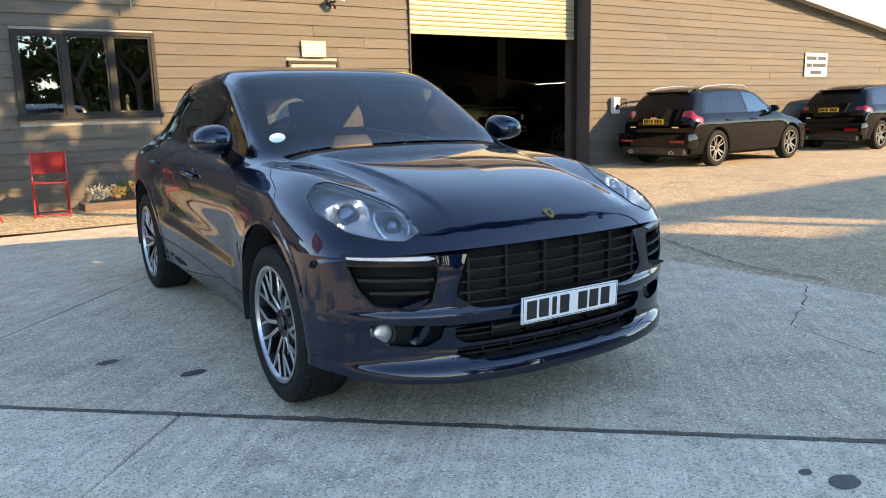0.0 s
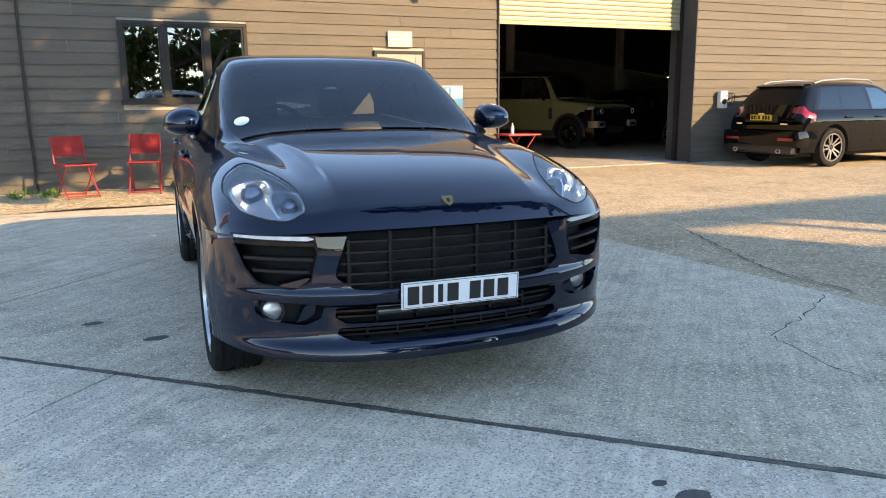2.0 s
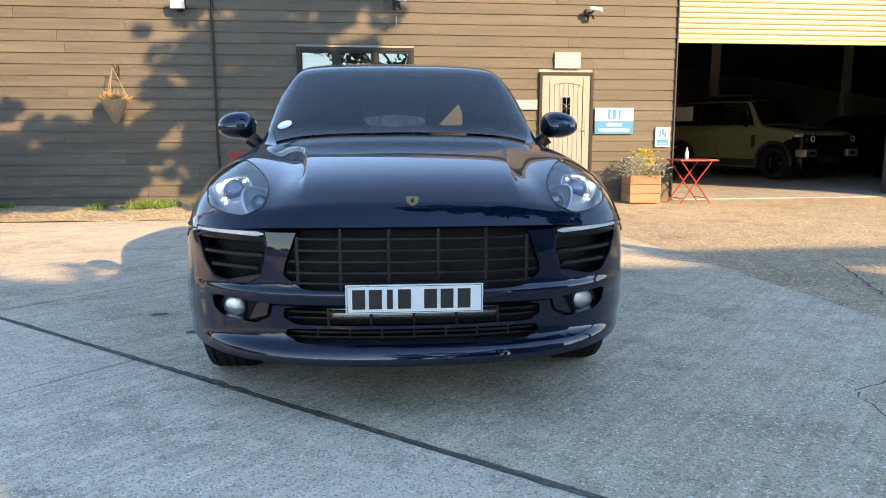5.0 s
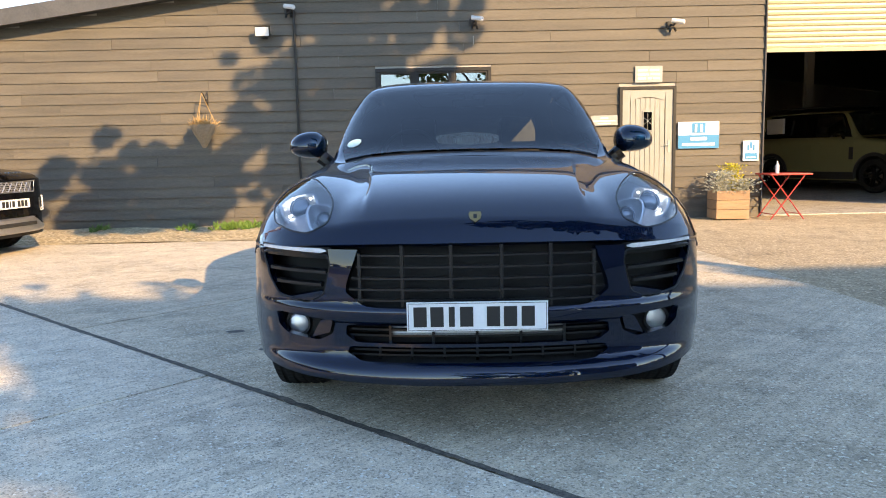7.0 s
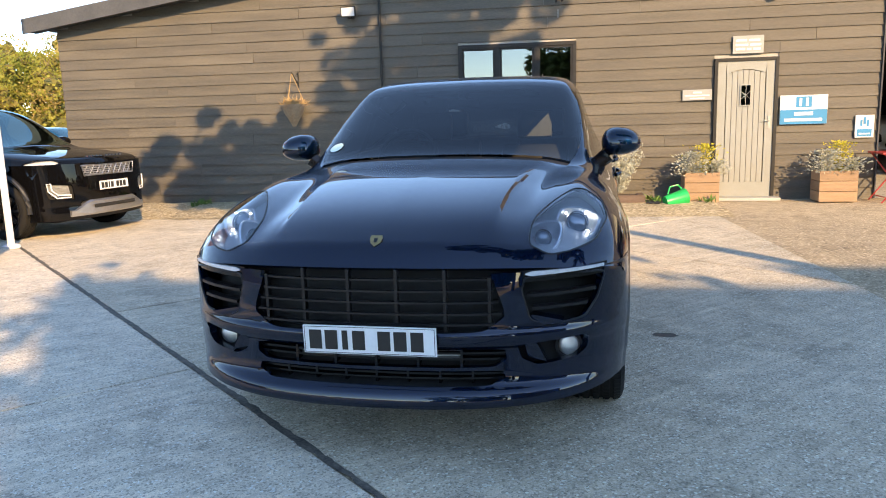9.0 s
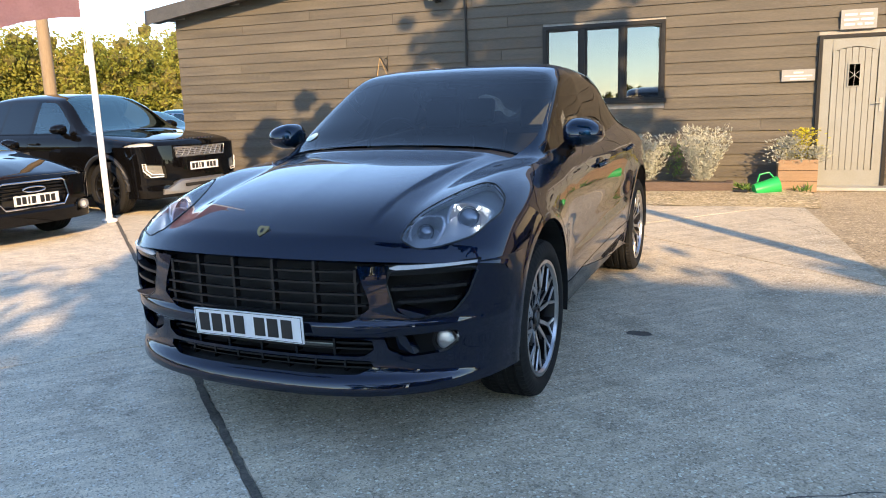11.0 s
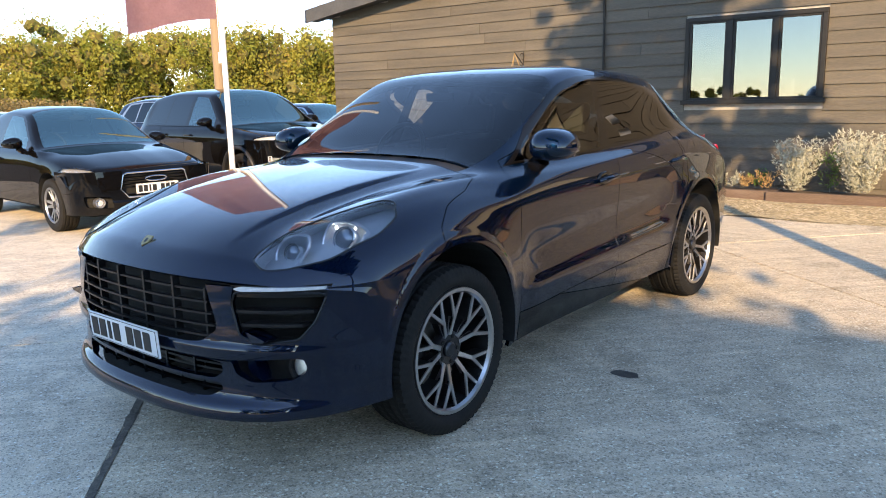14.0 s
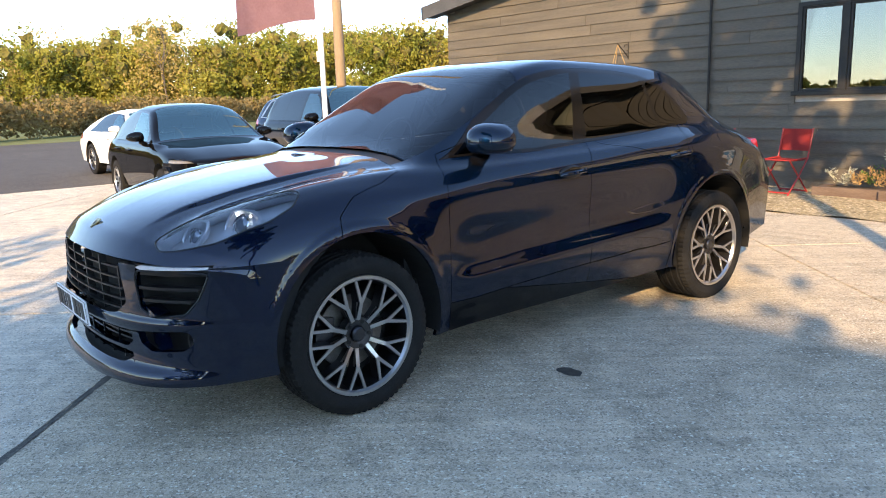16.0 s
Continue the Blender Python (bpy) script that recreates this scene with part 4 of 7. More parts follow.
def bumper_shell(plan, prof, zs, half, n=60, regions=(), layer_name="tag"):
    """The front of a car below its bonnet: plan(x) sweeps back, prof(z) leans forwards. Half of it, cut in front view."""
    bm = bmesh.new()
    layer = bm.faces.layers.int.new(layer_name)
    rows = []
    for i in range(n + 1):
        a = (i / n) ** 0.92 * math.pi / 2
        x = half * math.sin(a) if i < n else half
        row = []
        for z in zs:
            fwd, side = prof(z)
            k = min(x / half, 1)
            row.append(bm.verts.new((x - side * k**3, plan(x) - fwd * (1 - k**4) - side * 0.0, z)))
        rows.append(row)
    for d in (0.02, 0.04, 0.06, 0.08, 0.1, 0.12, 0.14, 0.16, 0.18, 0.2):
        rows.append([bm.verts.new((v.co.x, plan(half) + d, v.co.z)) for v in rows[n]])
    for i in range(len(rows) - 1):
        for j in range(len(zs) - 1):
            bm.faces.new((rows[i][j], rows[i + 1][j], rows[i + 1][j + 1], rows[i][j + 1]))
    for tag, poly in regions:
        cut(bm, poly, (0, 2), tag, layer)
    return bm, layer


def wheel_well(parent, y, zc, r, half):
    for s in (-1, 1):
        bm = bmesh.new()
        n = 24
        a = [(y + r * math.cos(math.pi * (i / n * 1.16 - 0.08)), zc + r * math.sin(math.pi * (i / n * 1.16 - 0.08))) for i in range(n + 1)]
        o = [bm.verts.new((s * (half - 0.012), p[0], p[1])) for p in a]
        q = [bm.verts.new((s * (half - 0.42), p[0], p[1])) for p in a]
        for i in range(n):
            bm.faces.new((o[i], o[i + 1], q[i + 1], q[i]))
        bm.faces.new(q)
        part("wheel_arch_liner", bm, M_VOID, parent)


def hero_car():
    car = empty("car", pose(2.295, 3.19, 0.004, 0, 0, -2.3), "glossy midnight blue sporty crossover car parked on the concrete yard", "car")
    ST = []

    def st(u, *p):
        ST.append((u, p))

    st(-.905, (0, .786), (.25, .785), (.45, .782), (.60, .777), (.73, .769), (.84, .757), (.915, .741), (.936, .725), (.94, .71))
    st(-.86, (0, .848), (.25, .846), (.44, .839), (.58, .828), (.70, .818), (.82, .802), (.905, .778), (.938, .748), (.944, .71))
    st(-.75, (0, .922), (.25, .919), (.43, .911), (.57, .889), (.70, .887), (.82, .866), (.91, .827), (.943, .765), (.947, .71))
    st(-.5, (0, .997), (.25, .994), (.43, .986), (.56, .957), (.70, .963), (.82, .938), (.915, .88), (.95, .79), (.952, .71))
    st(-.2, (0, 1.052), (.25, 1.049), (.45, 1.041), (.58, 1.011), (.72, 1.023), (.83, .992), (.92, .92), (.955, .79), (.955, .60))
    st(.1, (0, 1.092), (.25, 1.089), (.48, 1.08), (.61, 1.053), (.74, 1.057), (.84, 1.022), (.925, .94), (.957, .76), (.945, .34))
    st(.40, (0, 1.122), (.28, 1.119), (.52, 1.108), (.69, 1.08), (.79, 1.066), (.87, 1.015), (.932, .925), (.94, .70), (.905, .26))
    st(.7, (0, 1.285), (.32, 1.278), (.62, 1.25), (.745, 1.195), (.812, 1.082), (.885, 1.03), (.927, .93), (.93, .66), (.89, .26))
    st(1.0, (0, 1.45), (.32, 1.444), (.61, 1.415), (.725, 1.355), (.824, 1.09), (.892, 1.035), (.926, .935), (.927, .66), (.885, .26))
    st(1.28, (0, 1.572), (.34, 1.567), (.60, 1.545), (.695, 1.475), (.83, 1.098), (.895, 1.042), (.927, .94), (.926, .66), (.885, .26))
    st(1.6, (0, 1.612), (.34, 1.607), (.59, 1.586), (.68, 1.52), (.834, 1.108), (.898, 1.05), (.93, .95), (.927, .66), (.885, .26))
    st(2.1, (0, 1.606), (.33, 1.6), (.575, 1.573), (.667, 1.50), (.834, 1.13), (.902, 1.07), (.936, .965), (.934, .68), (.89, .27))
    st(2.6, (0, 1.578), (.32, 1.57), (.56, 1.542), (.648, 1.462), (.803, 1.165), (.895, 1.09), (.948, .985), (.955, .74), (.92, .30))
    st(3.0, (0, 1.495), (.3, 1.485), (.505, 1.45), (.598, 1.365), (.757, 1.175), (.875, 1.09), (.943, .98), (.948, .74), (.912, .33))
    st(3.3, (0, 1.35), (.3, 1.335), (.45, 1.285), (.57, 1.22), (.725, 1.13), (.845, 1.06), (.915, .955), (.925, .74), (.89, .34))
    st(3.55, (0, 1.165), (.3, 1.158), (.46, 1.135), (.6, 1.1), (.725, 1.05), (.82, .995), (.88, .92), (.895, .74), (.86, .36))
    st(3.78, (0, .98), (.3, .975), (.45, .965), (.58, .945), (.69, .92), (.77, .885), (.825, .82), (.845, .68), (.82, .38))
    smooth_surf = body_surface(ST, 0.955, 0.52, -.905, 0.2, 2, even=40)

    def ease(t):
        t = min(max(t, 0.0), 1.0)
        return t * t * (3 - 2 * t)

    ARCHES = ((0.008, 0.395, 0.434), (2.807, 0.395, 0.445))

    def press(x, y, z):
        """The pressings of the sides: flared lips round the wheel arches, hollow doors over a proud sill blade."""
        if x > .6 and z < 1.0:
            k = ease((x - .6) / .25) * ease((1.0 - z) / .12)
            for cy, cz, r in ARCHES:
                d = math.hypot(y - cy, z - cz) - r
                if d < .4:
                    x += k * (.006 * ease((.055 - d) / .025) + .015 * math.exp(-(max(d, 0) / .13) ** 2))
            w = ease((y - .46) / .25) * ease((2.42 - y) / .3)
            zc = .525 + .045 * (y - .47)
            x += k * w * (.020 * ease((zc + .035 - z) / .06) * ease((z - .28) / .12) - .011 * math.exp(-((z - zc - .15) / .10) ** 2))
        return x

    def surf(u, v):
        """The shell with the pressed creases along the bonnet, the arches and the doors."""
        x, y, z = smooth_surf(u, v)
        if u < .37 and 1.9 < v < 3.6:
            edge = 2.12 + 0.12 * u
            step = ease((v - edge) / 0.08) * (1 - ease((v - edge - 0.1) / 1.2))
            z -= 0.014 * step * ease((u + .84) / .4) * ease((.37 - u) / .5)
        return press(x, y, z), y, z

    def at(y, z):
        """The shell's own coordinates of a point on the side, by its distance along the car and its height."""
        a, b = 1.2, 7.99
        for _ in range(30):
            c = (a + b) / 2
            a, b = (c, b) if smooth_surf(y, c)[2] > z else (a, c)
        return y, (a + b) / 2

    def side(*pts):
        """Such points joined, with more between them on long runs."""
        out = []
        for (y0, z0), (y1, z1) in zip(pts, pts[1:] + pts[:1]):
            k = max(1, int(math.hypot(y1 - y0, z1 - z0) / .35))
            out += [at(y0 + (y1 - y0) * q / k, z0 + (z1 - z0) * q / k) for q in range(k)]
        return out

    SCREEN, TRIM, GL_F, GL_R, GL_Q, HEAD, DOOR_F, DOOR_R, SILL, BONNET, COWL, GL_T, HATCH = range(1, 14)
    regions = [
        (BONNET, [(-.91, -.1), (-.91, 8.1), (-.2, 8.1), (-.1, 6.2), (.02, 5.55), (.2, 5.0), (.33, 4.2), (.37, 3.1), (.385, 2.0), (.39, -.1)]),
        (COWL, [(.39, -.1), (.385, 2.0), (.38, 2.9), (.45, 2.9), (.455, 2.0), (.46, -.1)]),
        (SCREEN, [(.46, -.1), (.455, 2.0), (.46, 2.86), (.75, 2.91), (1.0, 2.93), (1.21, 2.9), (1.225, 2.8), (1.235, 2.0), (1.24, -.1)]),
        (DOOR_F, side((.585, 1.12), (.555, 1.05), (.528, .93), (.524, .62)) + [(.524, 8.1), (1.56, 8.1)] + side((1.562, .6), (1.567, .97), (1.64, 1.2))),
        (DOOR_R, side((1.64, 1.2), (1.567, .97), (1.562, .6)) + [(1.56, 8.1), (2.3, 8.1)] + side((2.34, .5), (2.43, .72), (2.545, .85), (2.54, 1.03), (2.57, 1.2))),
        (TRIM, side((.59, 1.093), (1.13, 1.093), (1.6, 1.118), (2.1, 1.143), (2.68, 1.18), (2.735, 1.207), (2.70, 1.275), (2.61, 1.375), (2.48, 1.445), (2.34, 1.493), (2.1, 1.522),
                    (1.814, 1.537), (1.6, 1.533), (1.345, 1.503), (1.096, 1.407), (.845, 1.269))),
        (GL_T, side((.68, 1.11), (.845, 1.112), (.85, 1.235), (.79, 1.195))),
        (GL_F, side((.88, 1.112), (1.2, 1.112), (1.53, 1.13), (1.6, 1.33), (1.65, 1.512), (1.5, 1.495), (1.332, 1.464), (1.09, 1.366), (.885, 1.245))),
        (GL_R, side((1.645, 1.135), (2.0, 1.152), (2.35, 1.168), (2.32, 1.466), (2.05, 1.50), (1.735, 1.512), (1.69, 1.34))),
        (GL_Q, side((2.39, 1.175), (2.62, 1.195), (2.68, 1.225), (2.65, 1.285), (2.575, 1.355), (2.46, 1.425), (2.365, 1.458))),
        (HEAD, rounded([(-.815, 3.02), (-.862, 3.6), (-.84, 4.4), (-.75, 5.15), (-.5, 5.5), (-.30, 5.25), (-.2, 4.55), (-.22, 4.1), (-.40, 3.6), (-.62, 3.12)], 0.3, 3)),
        (HATCH, [(3.04, -.1), (3.05, 1.9), (3.12, 2.35), (3.48, 2.6), (3.53, 2.2), (3.55, -.1)]),
        (SILL, side((.524, .405), (1.2, .43), (2.0, .455), (2.33, .46)) + [(2.33, 8.1), (.524, 8.1)]),
    ]
    bm, layer = shell(surf, -.905, 3.78, regions, 200, 112)
    for cy, cz, r in ARCHES:
        cut(bm, circle(cy, cz, r, 56), (1, 2), keep=lambda f: f.calc_center_median().x > 0.5 and f.calc_center_median().z < 0.95)
    mid = lambda e: all(abs(v.co.x) < 1e-4 for v in e.verts)  # noqa: E731
    body = take(bm, layer, {0}, (1, -1))
    rim(body, 0.002, 0.02, mid)
    body_ob = part("body", body, M_BLUE, car, smooth=True, angle=32)
    bn = take(bm, layer, {BONNET}, (1, -1))
    rim(bn, 0.002, 0.02)
    part("bonnet", bn, M_BLUE, car, smooth=True, angle=32)
    ws = take(bm, layer, {SCREEN}, (1, -1))
    part("windscreen", ws, M_SCREEN, car, "clear windscreen with a dark top edge", smooth=True)
    part("tailgate_window", take(bm, layer, {HATCH}, (1, -1)), M_SIDEGLASS, car, "tinted rear window", smooth=True).visible_shadow = False
    cw = take(bm, layer, {COWL}, (1, -1))
    bmesh.ops.translate(cw, vec=(0, 0.0, -0.012), verts=cw.verts)
    part("cowl_panel", cw, M_PLASTIC, car, smooth=True)
    for s, sd in ((1, "near"), (-1, "off")):
        sg = (s,)
        fd = take(bm, layer, {DOOR_F}, sg)
        rim(fd)
        door = part("front_door", fd, M_BLUE, car, smooth=True, angle=32)
        rd = take(bm, layer, {DOOR_R}, sg)
        rim(rd)
        rdoor = part("rear_door", rd, M_BLUE, car, smooth=True, angle=32)
        tr = take(bm, layer, {TRIM}, sg)
        part("window_trim", tr, M_GLOSSBLACK, car, smooth=True)
        g1 = take(bm, layer, {GL_F}, sg)
        part("front_window", g1, M_SIDEGLASS, door, smooth=True).visible_shadow = False
        g0 = take(bm, layer, {GL_T}, sg)
        part("corner_window", g0, M_SIDEGLASS, door, smooth=True).visible_shadow = False
        g2 = take(bm, layer, {GL_R}, sg)
        part("rear_window", g2, M_TINT, rdoor, "dark tinted privacy glass", smooth=True)
        g3 = take(bm, layer, {GL_Q}, sg)
        part("quarter_window", g3, M_TINT, car, "dark tinted privacy glass", smooth=True)
        si = take(bm, layer, {SILL}, sg)
        bmesh.ops.translate(si, vec=(0.002 * s, 0, 0), verts=si.verts)
        rim(si, 0.001, 0.02)
        part("sill_blade", si, M_GLOSSBLACK, car, "black sill blade", smooth=True)
        hl = take(bm, layer, {HEAD}, sg)
        lamp = new("headlight")
        lamp.parent = car
        tagged(lamp, "lit twin-projector headlight under a clear cover")
        hb = hl.copy()
        cover = BVHTree.FromBMesh(hl)

        def under(b2, gap=0.005):
            """Keeps a lamp's inner part below the cover."""
            for v in b2.verts:
                hit = cover.ray_cast(v.co + Vector((0, 0, 0.4)), Vector((0, 0, -1)))[0]
                if hit is not None and hit.z - gap < v.co.z:
                    v.co.z = hit.z - gap

        rim(hl, 0.002, 0.012)
        part("headlight_cover", hl, M_LENS, lamp, smooth=True).visible_shadow = False
        # the tray behind the cover
        for v in hb.verts:
            v.co += Vector((-0.024 * s, 0.066, -0.046))
        tip = hb.copy()
        inner = lambda f: f.calc_center_median().y < -.685 and f.calc_center_median().x * s < .64  # noqa: E731
        bmesh.ops.delete(tip, geom=[f for f in tip.faces if not inner(f)], context="FACES")
        bmesh.ops.delete(hb, geom=[f for f in hb.faces if inner(f)], context="FACES")
        part("headlight_tray", hb, M_LAMPDARK, lamp, smooth=True)
        part("headlight_tip", tip, M_GLOSSBLACK, lamp, "gloss black inner tip", smooth=True)
        gk = take(bm, layer, {HEAD}, sg)
        bed = [e for e in gk.edges if len(e.link_faces) == 1]
        chain, used, cur = [], set(), bed[0].verts[0]
        while True:
            nx = next((e for e in cur.link_edges if e in bed and e not in used), None)
            if nx is None:
                break
            used.add(nx)
            chain.append(cur.co.copy())
            cur = nx.other_vert(cur)
        g2 = bmesh.new()
        tube(g2, chain, 0.0035, 6, True)
        gk.free()
        part("headlight_seal", g2, M_PLASTIC, lamp, smooth=True)
        tray_wall = take(bm, layer, {HEAD}, sg)
        be = [e for e in tray_wall.edges if len(e.link_faces) == 1]
        lowv = {}
        for e in be:
            for v in e.verts:
                if v not in lowv:
                    lowv[v] = tray_wall.verts.new(v.co + Vector((-0.024 * s, 0.066, -0.046)))
        old = tray_wall.faces[:]
        for e in be:
            a, b = e.verts
            tray_wall.faces.new((a, b, lowv[b], lowv[a]))
        bmesh.ops.delete(tray_wall, geom=old, context="FACES_ONLY")
        part("headlight_surround", tray_wall, M_LAMPGREY, lamp, smooth=True)
        for name, px, py, pz, rr in (("main_projector", .748, -.425, .892, .064), ("side_projector", .620, -.574, .848, .048)):
            aim = pose(px * s, py, pz, 66, 0, 14 * s)
            b2 = bmesh.new()
            revolve(b2, [(0.026, rr * 1.24), (0.012, rr * 1.16), (-0.004, rr * 1.02), (-0.02, rr * 0.74)], 40, "z")

            def squeeze(q):
                """Draws a round bowl out into a teardrop, its point outwards and back."""
                a = math.atan2(q.y, q.x * s)
                k = 1 + .5 * max(0, math.cos(a - radians(48))) ** 4 + .16 * max(0, math.cos(a - radians(232))) ** 3
                k = 1 + (k - 1) * min(max((math.hypot(q.x, q.y) / rr - .75) / .45, 0), 1)
                return Vector((q.x * k, q.y * k, q.z))

            for v in b2.verts:
                v.co = squeeze(v.co)
            bmesh.ops.transform(b2, matrix=aim, verts=b2.verts)
            under(b2, 0.008)
            part(name + "_bowl", b2, M_BOWL, lamp, smooth=True)
            b2 = bmesh.new()
            tube(b2, [squeeze(Vector((rr * 1.26 * math.cos(a), rr * 1.26 * math.sin(a), 0.026))) for a in (2 * math.pi * i / 40 for i in range(40))], 0.0075, 8, True)
            bmesh.ops.transform(b2, matrix=aim, verts=b2.verts)
            under(b2)
            part(name + "_bezel", b2, M_LAMPGREY, lamp, "bright silver teardrop bezel", smooth=True)
            b2 = bmesh.new()
            revolve(b2, [(0.0, rr * .76), (0.022, rr * .76), (0.026, rr * .7), (0.02, rr * .66)], 32, "z")
            bmesh.ops.transform(b2, matrix=aim, verts=b2.verts)
            bmesh.ops.recalc_face_normals(b2, faces=b2.faces)
            under(b2)
            part(name + "_ring", b2, M_CHROME, lamp, smooth=True)
            b2 = bmesh.new()
            revolve(b2, [(0.012 + 0.02 * math.cos(a), rr * 0.66 * math.sin(a)) for a in (math.pi / 2 * i / 8 for i in range(9))], 28, "z")
            bmesh.ops.transform(b2, matrix=aim, verts=b2.verts)
            bmesh.ops.recalc_face_normals(b2, faces=b2.faces)
            under(b2)
            part(name + "_lens", b2, M_BALL, lamp, smooth=True)
            if name == "main_projector":
                for k in range(4):
                    a = radians(45 + 90 * k)
                    b2 = bmesh.new()
                    bmesh.ops.create_uvsphere(b2, u_segments=10, v_segments=8, radius=0.0055)
                    bmesh.ops.translate(b2, vec=(0.060 * math.cos(a), 0.058 * math.sin(a), 0.018), verts=b2.verts)
                    bmesh.ops.transform(b2, matrix=aim, verts=b2.verts)
                    under(b2)
                    part("led", b2, M_XENON, lamp)
        # handles
        for dy, dz, par in ((1.40, .972, door), (2.40, 1.005, rdoor)):
            h = new("door_handle")
            h.parent = par
            b2 = bmesh.new()
            tube(b2, [((.937) * s, dy - 0.10, dz - .012), ((.958) * s, dy - 0.075, dz - .004), ((.964) * s, dy, dz), ((.962) * s, dy + 0.075, dz + .004), ((.94) * s, dy + 0.10, dz + .006)], 0.0125, 10)
            part("handle_bar", b2, M_BLUE, h, smooth=True)
            b2 = bmesh.new()
            bmesh.ops.create_uvsphere(b2, u_segments=20, v_segments=12, radius=1.0)
            for v in b2.verts:
                v.co = Vector((v.co.x * 0.014 + 0.925 * s, v.co.y * 0.095 + dy, v.co.z * 0.036 + dz))
            part("handle_cup", b2, M_GLOSSBLACK, h, smooth=True)
        mirror(car, .955, .80, 1.175, M_BLUE, s, 1.16, 0.094, 0.125)
        wheel(car, 0.832 * s, 0.0, 0.368, 0.272, 0.25, ("silver and grey mesh-spoked", "mesh"), M_ALLOY, M_GREYALLOY, 11 if s > 0 else 40)
        wheel(car, 0.828 * s, 2.807, 0.368, 0.272, 0.265, ("silver and grey mesh-spoked", "mesh"), M_ALLOY, M_GREYALLOY, 25)
    bm.free()
    for cy, cz, r in ARCHES:
        wheel_well(car, cy, cz, r, 0.965)
    # tail panel and lamps
    b2 = bmesh.new()
    edge = [surf(3.78, v * 8 / 24) for v in range(25)]
    loop = [b2.verts.new(p) for p in edge] + [b2.verts.new((-x, y, z)) for x, y, z in edge[:0:-1]]
    b2.faces.new(loop)
    part("tailgate", b2, M_BLUE, car)
    for s in (-1, 1):
        b2 = bmesh.new()
        box(b2, -.15, .15, -.08, .05, -.04, .04, 0.03, pose(.66 * s, 3.60, .985, 20, 0, -30 * s))
        part("tail_light", b2, M_REDLENS, car, smooth=True)
    # underside
    b2 = bmesh.new()
    box(b2, -.6, .6, -.3, 3.4, .2, .26)
    part("underbody", b2, M_VOID, car)
    # --- front bumper
    plan = lambda x: -.905 + 0.52 * corner(x / 0.955)  # noqa: E731
    zk = [.215, .245, .275, .31, .345, .39, .475, .492, .535, .552, .62, .70, .765]
    fw = [-.03, .045, .060, .052, .014, .006, .008, .028, .034, .020, .014, .008, 0.0]
    sd = [.05, .03, .022, .02, .018, .012, .008, .006, .005, .005, .005, .005, .005]
    zs = list(np.linspace(.215, .765, 56))
    fq, sq = pchip(zk, fw, np.array(zs)), pchip(zk, sd, np.array(zs))
    table = {round(z, 5): (float(a), float(b)) for z, a, b in zip(zs, fq, sq)}
    prof = lambda z: table[round(z, 5)]  # noqa: E731
    HOLE = 9
    holes = [
        rounded([(-.1, .545), (.42, .545), (.50, .60), (.495, .64), (.435, .80), (-.1, .80)], 0.2, 3),
        rounded([(.575, .80), (.56, .70), (.59, .585), (.66, .555), (.79, .575), (.835, .64), (.875, .80)], 0.16, 3),
        rounded([(.545, .49), (.56, .435), (.62, .405), (.76, .42), (.80, .45), (.805, .50), (.78, .508)], 0.2, 3),
        rounded([(-.1, .405), (.46, .405), (.505, .435), (.50, .475), (-.1, .475)], 0.15, 2),
        rounded([(-.1, .335), (.44, .335), (.50, .365), (.49, .39), (-.1, .39)], 0.15, 2),
    ]
    bb, lay = bumper_shell(plan, prof, zs, 0.955, 70)
    for h in holes:
        cut(bb, h, (0, 2), HOLE, lay)
    for v in bb.verts:
        v.co.x = press(v.co.x, v.co.y, v.co.z)
    cut(bb, circle(*ARCHES[0], 56), (1, 2), keep=lambda f: f.calc_center_median().x > 0.6)
    cut(bb, [(-.1, .1), (1.0, .1), (1.0, .30), (.85, .28), (.7, .268), (.5, .26), (.25, .255), (-.1, .253)], (0, 2))
    fb = take(bb, lay, {0}, (1, -1))
    rim(fb, 0.001, 0.03, mid)
    part("front_bumper", fb, M_BLUE, car, smooth=True, angle=66)
    # what lies behind the openings
    bk = take(bb, lay, {0, HOLE}, (1, -1))
    for v in bk.verts:
        v.co = Vector((v.co.x * 0.93, v.co.y + 0.085, v.co.z))
    part("bumper_backing", bk, M_VOID, car)
    bb.free()

    def along(x0, x1, z, back, n=24, lift=0.0):
        pts = []
        for i in range(n + 1):
            x = x0 + (x1 - x0) * i / n
            f, s_ = prof(min(zs, key=lambda q: abs(q - z)))
            pts.append((x, plan(x) - f * (1 - (abs(x) / .955)**4) + back, z + lift * abs(x)))
        return pts

    def blade(name, x0, x1, z, back, deep, high, material, parent=None, n=24, lift=0.0):
        """A horizontal slat that follows the bumper's sweep."""
        b2 = bmesh.new()
        ring = []
        for x, y, zz in along(x0, x1, z, back, n, lift):
            ring.append([b2.verts.new(p) for p in ((x, y, zz - high / 2), (x, y, zz + high / 2), (x, y + deep, zz + high / 2), (x, y + deep, zz - high / 2))])
        for a, b in zip(ring, ring[1:]):
            for j in range(4):
                b2.faces.new((a[j], b[j], b[(j + 1) % 4], a[(j + 1) % 4]))
        b2.faces.new(ring[0])
        b2.faces.new(ring[-1][::-1])
        bmesh.ops.recalc_face_normals(b2, faces=b2.faces)
        return part(name, b2, material, parent or grille)

    grille = new("grille")
    grille.parent = car
    tagged(grille, "black barred radiator grille")
    for z, w in ((.572, .465), (.612, .487), (.655, .475), (.698, .458), (.741, .44)):
        blade("grille_slat", -w, w, z, 0.003, 0.02, 0.0075, M_GRILLE)
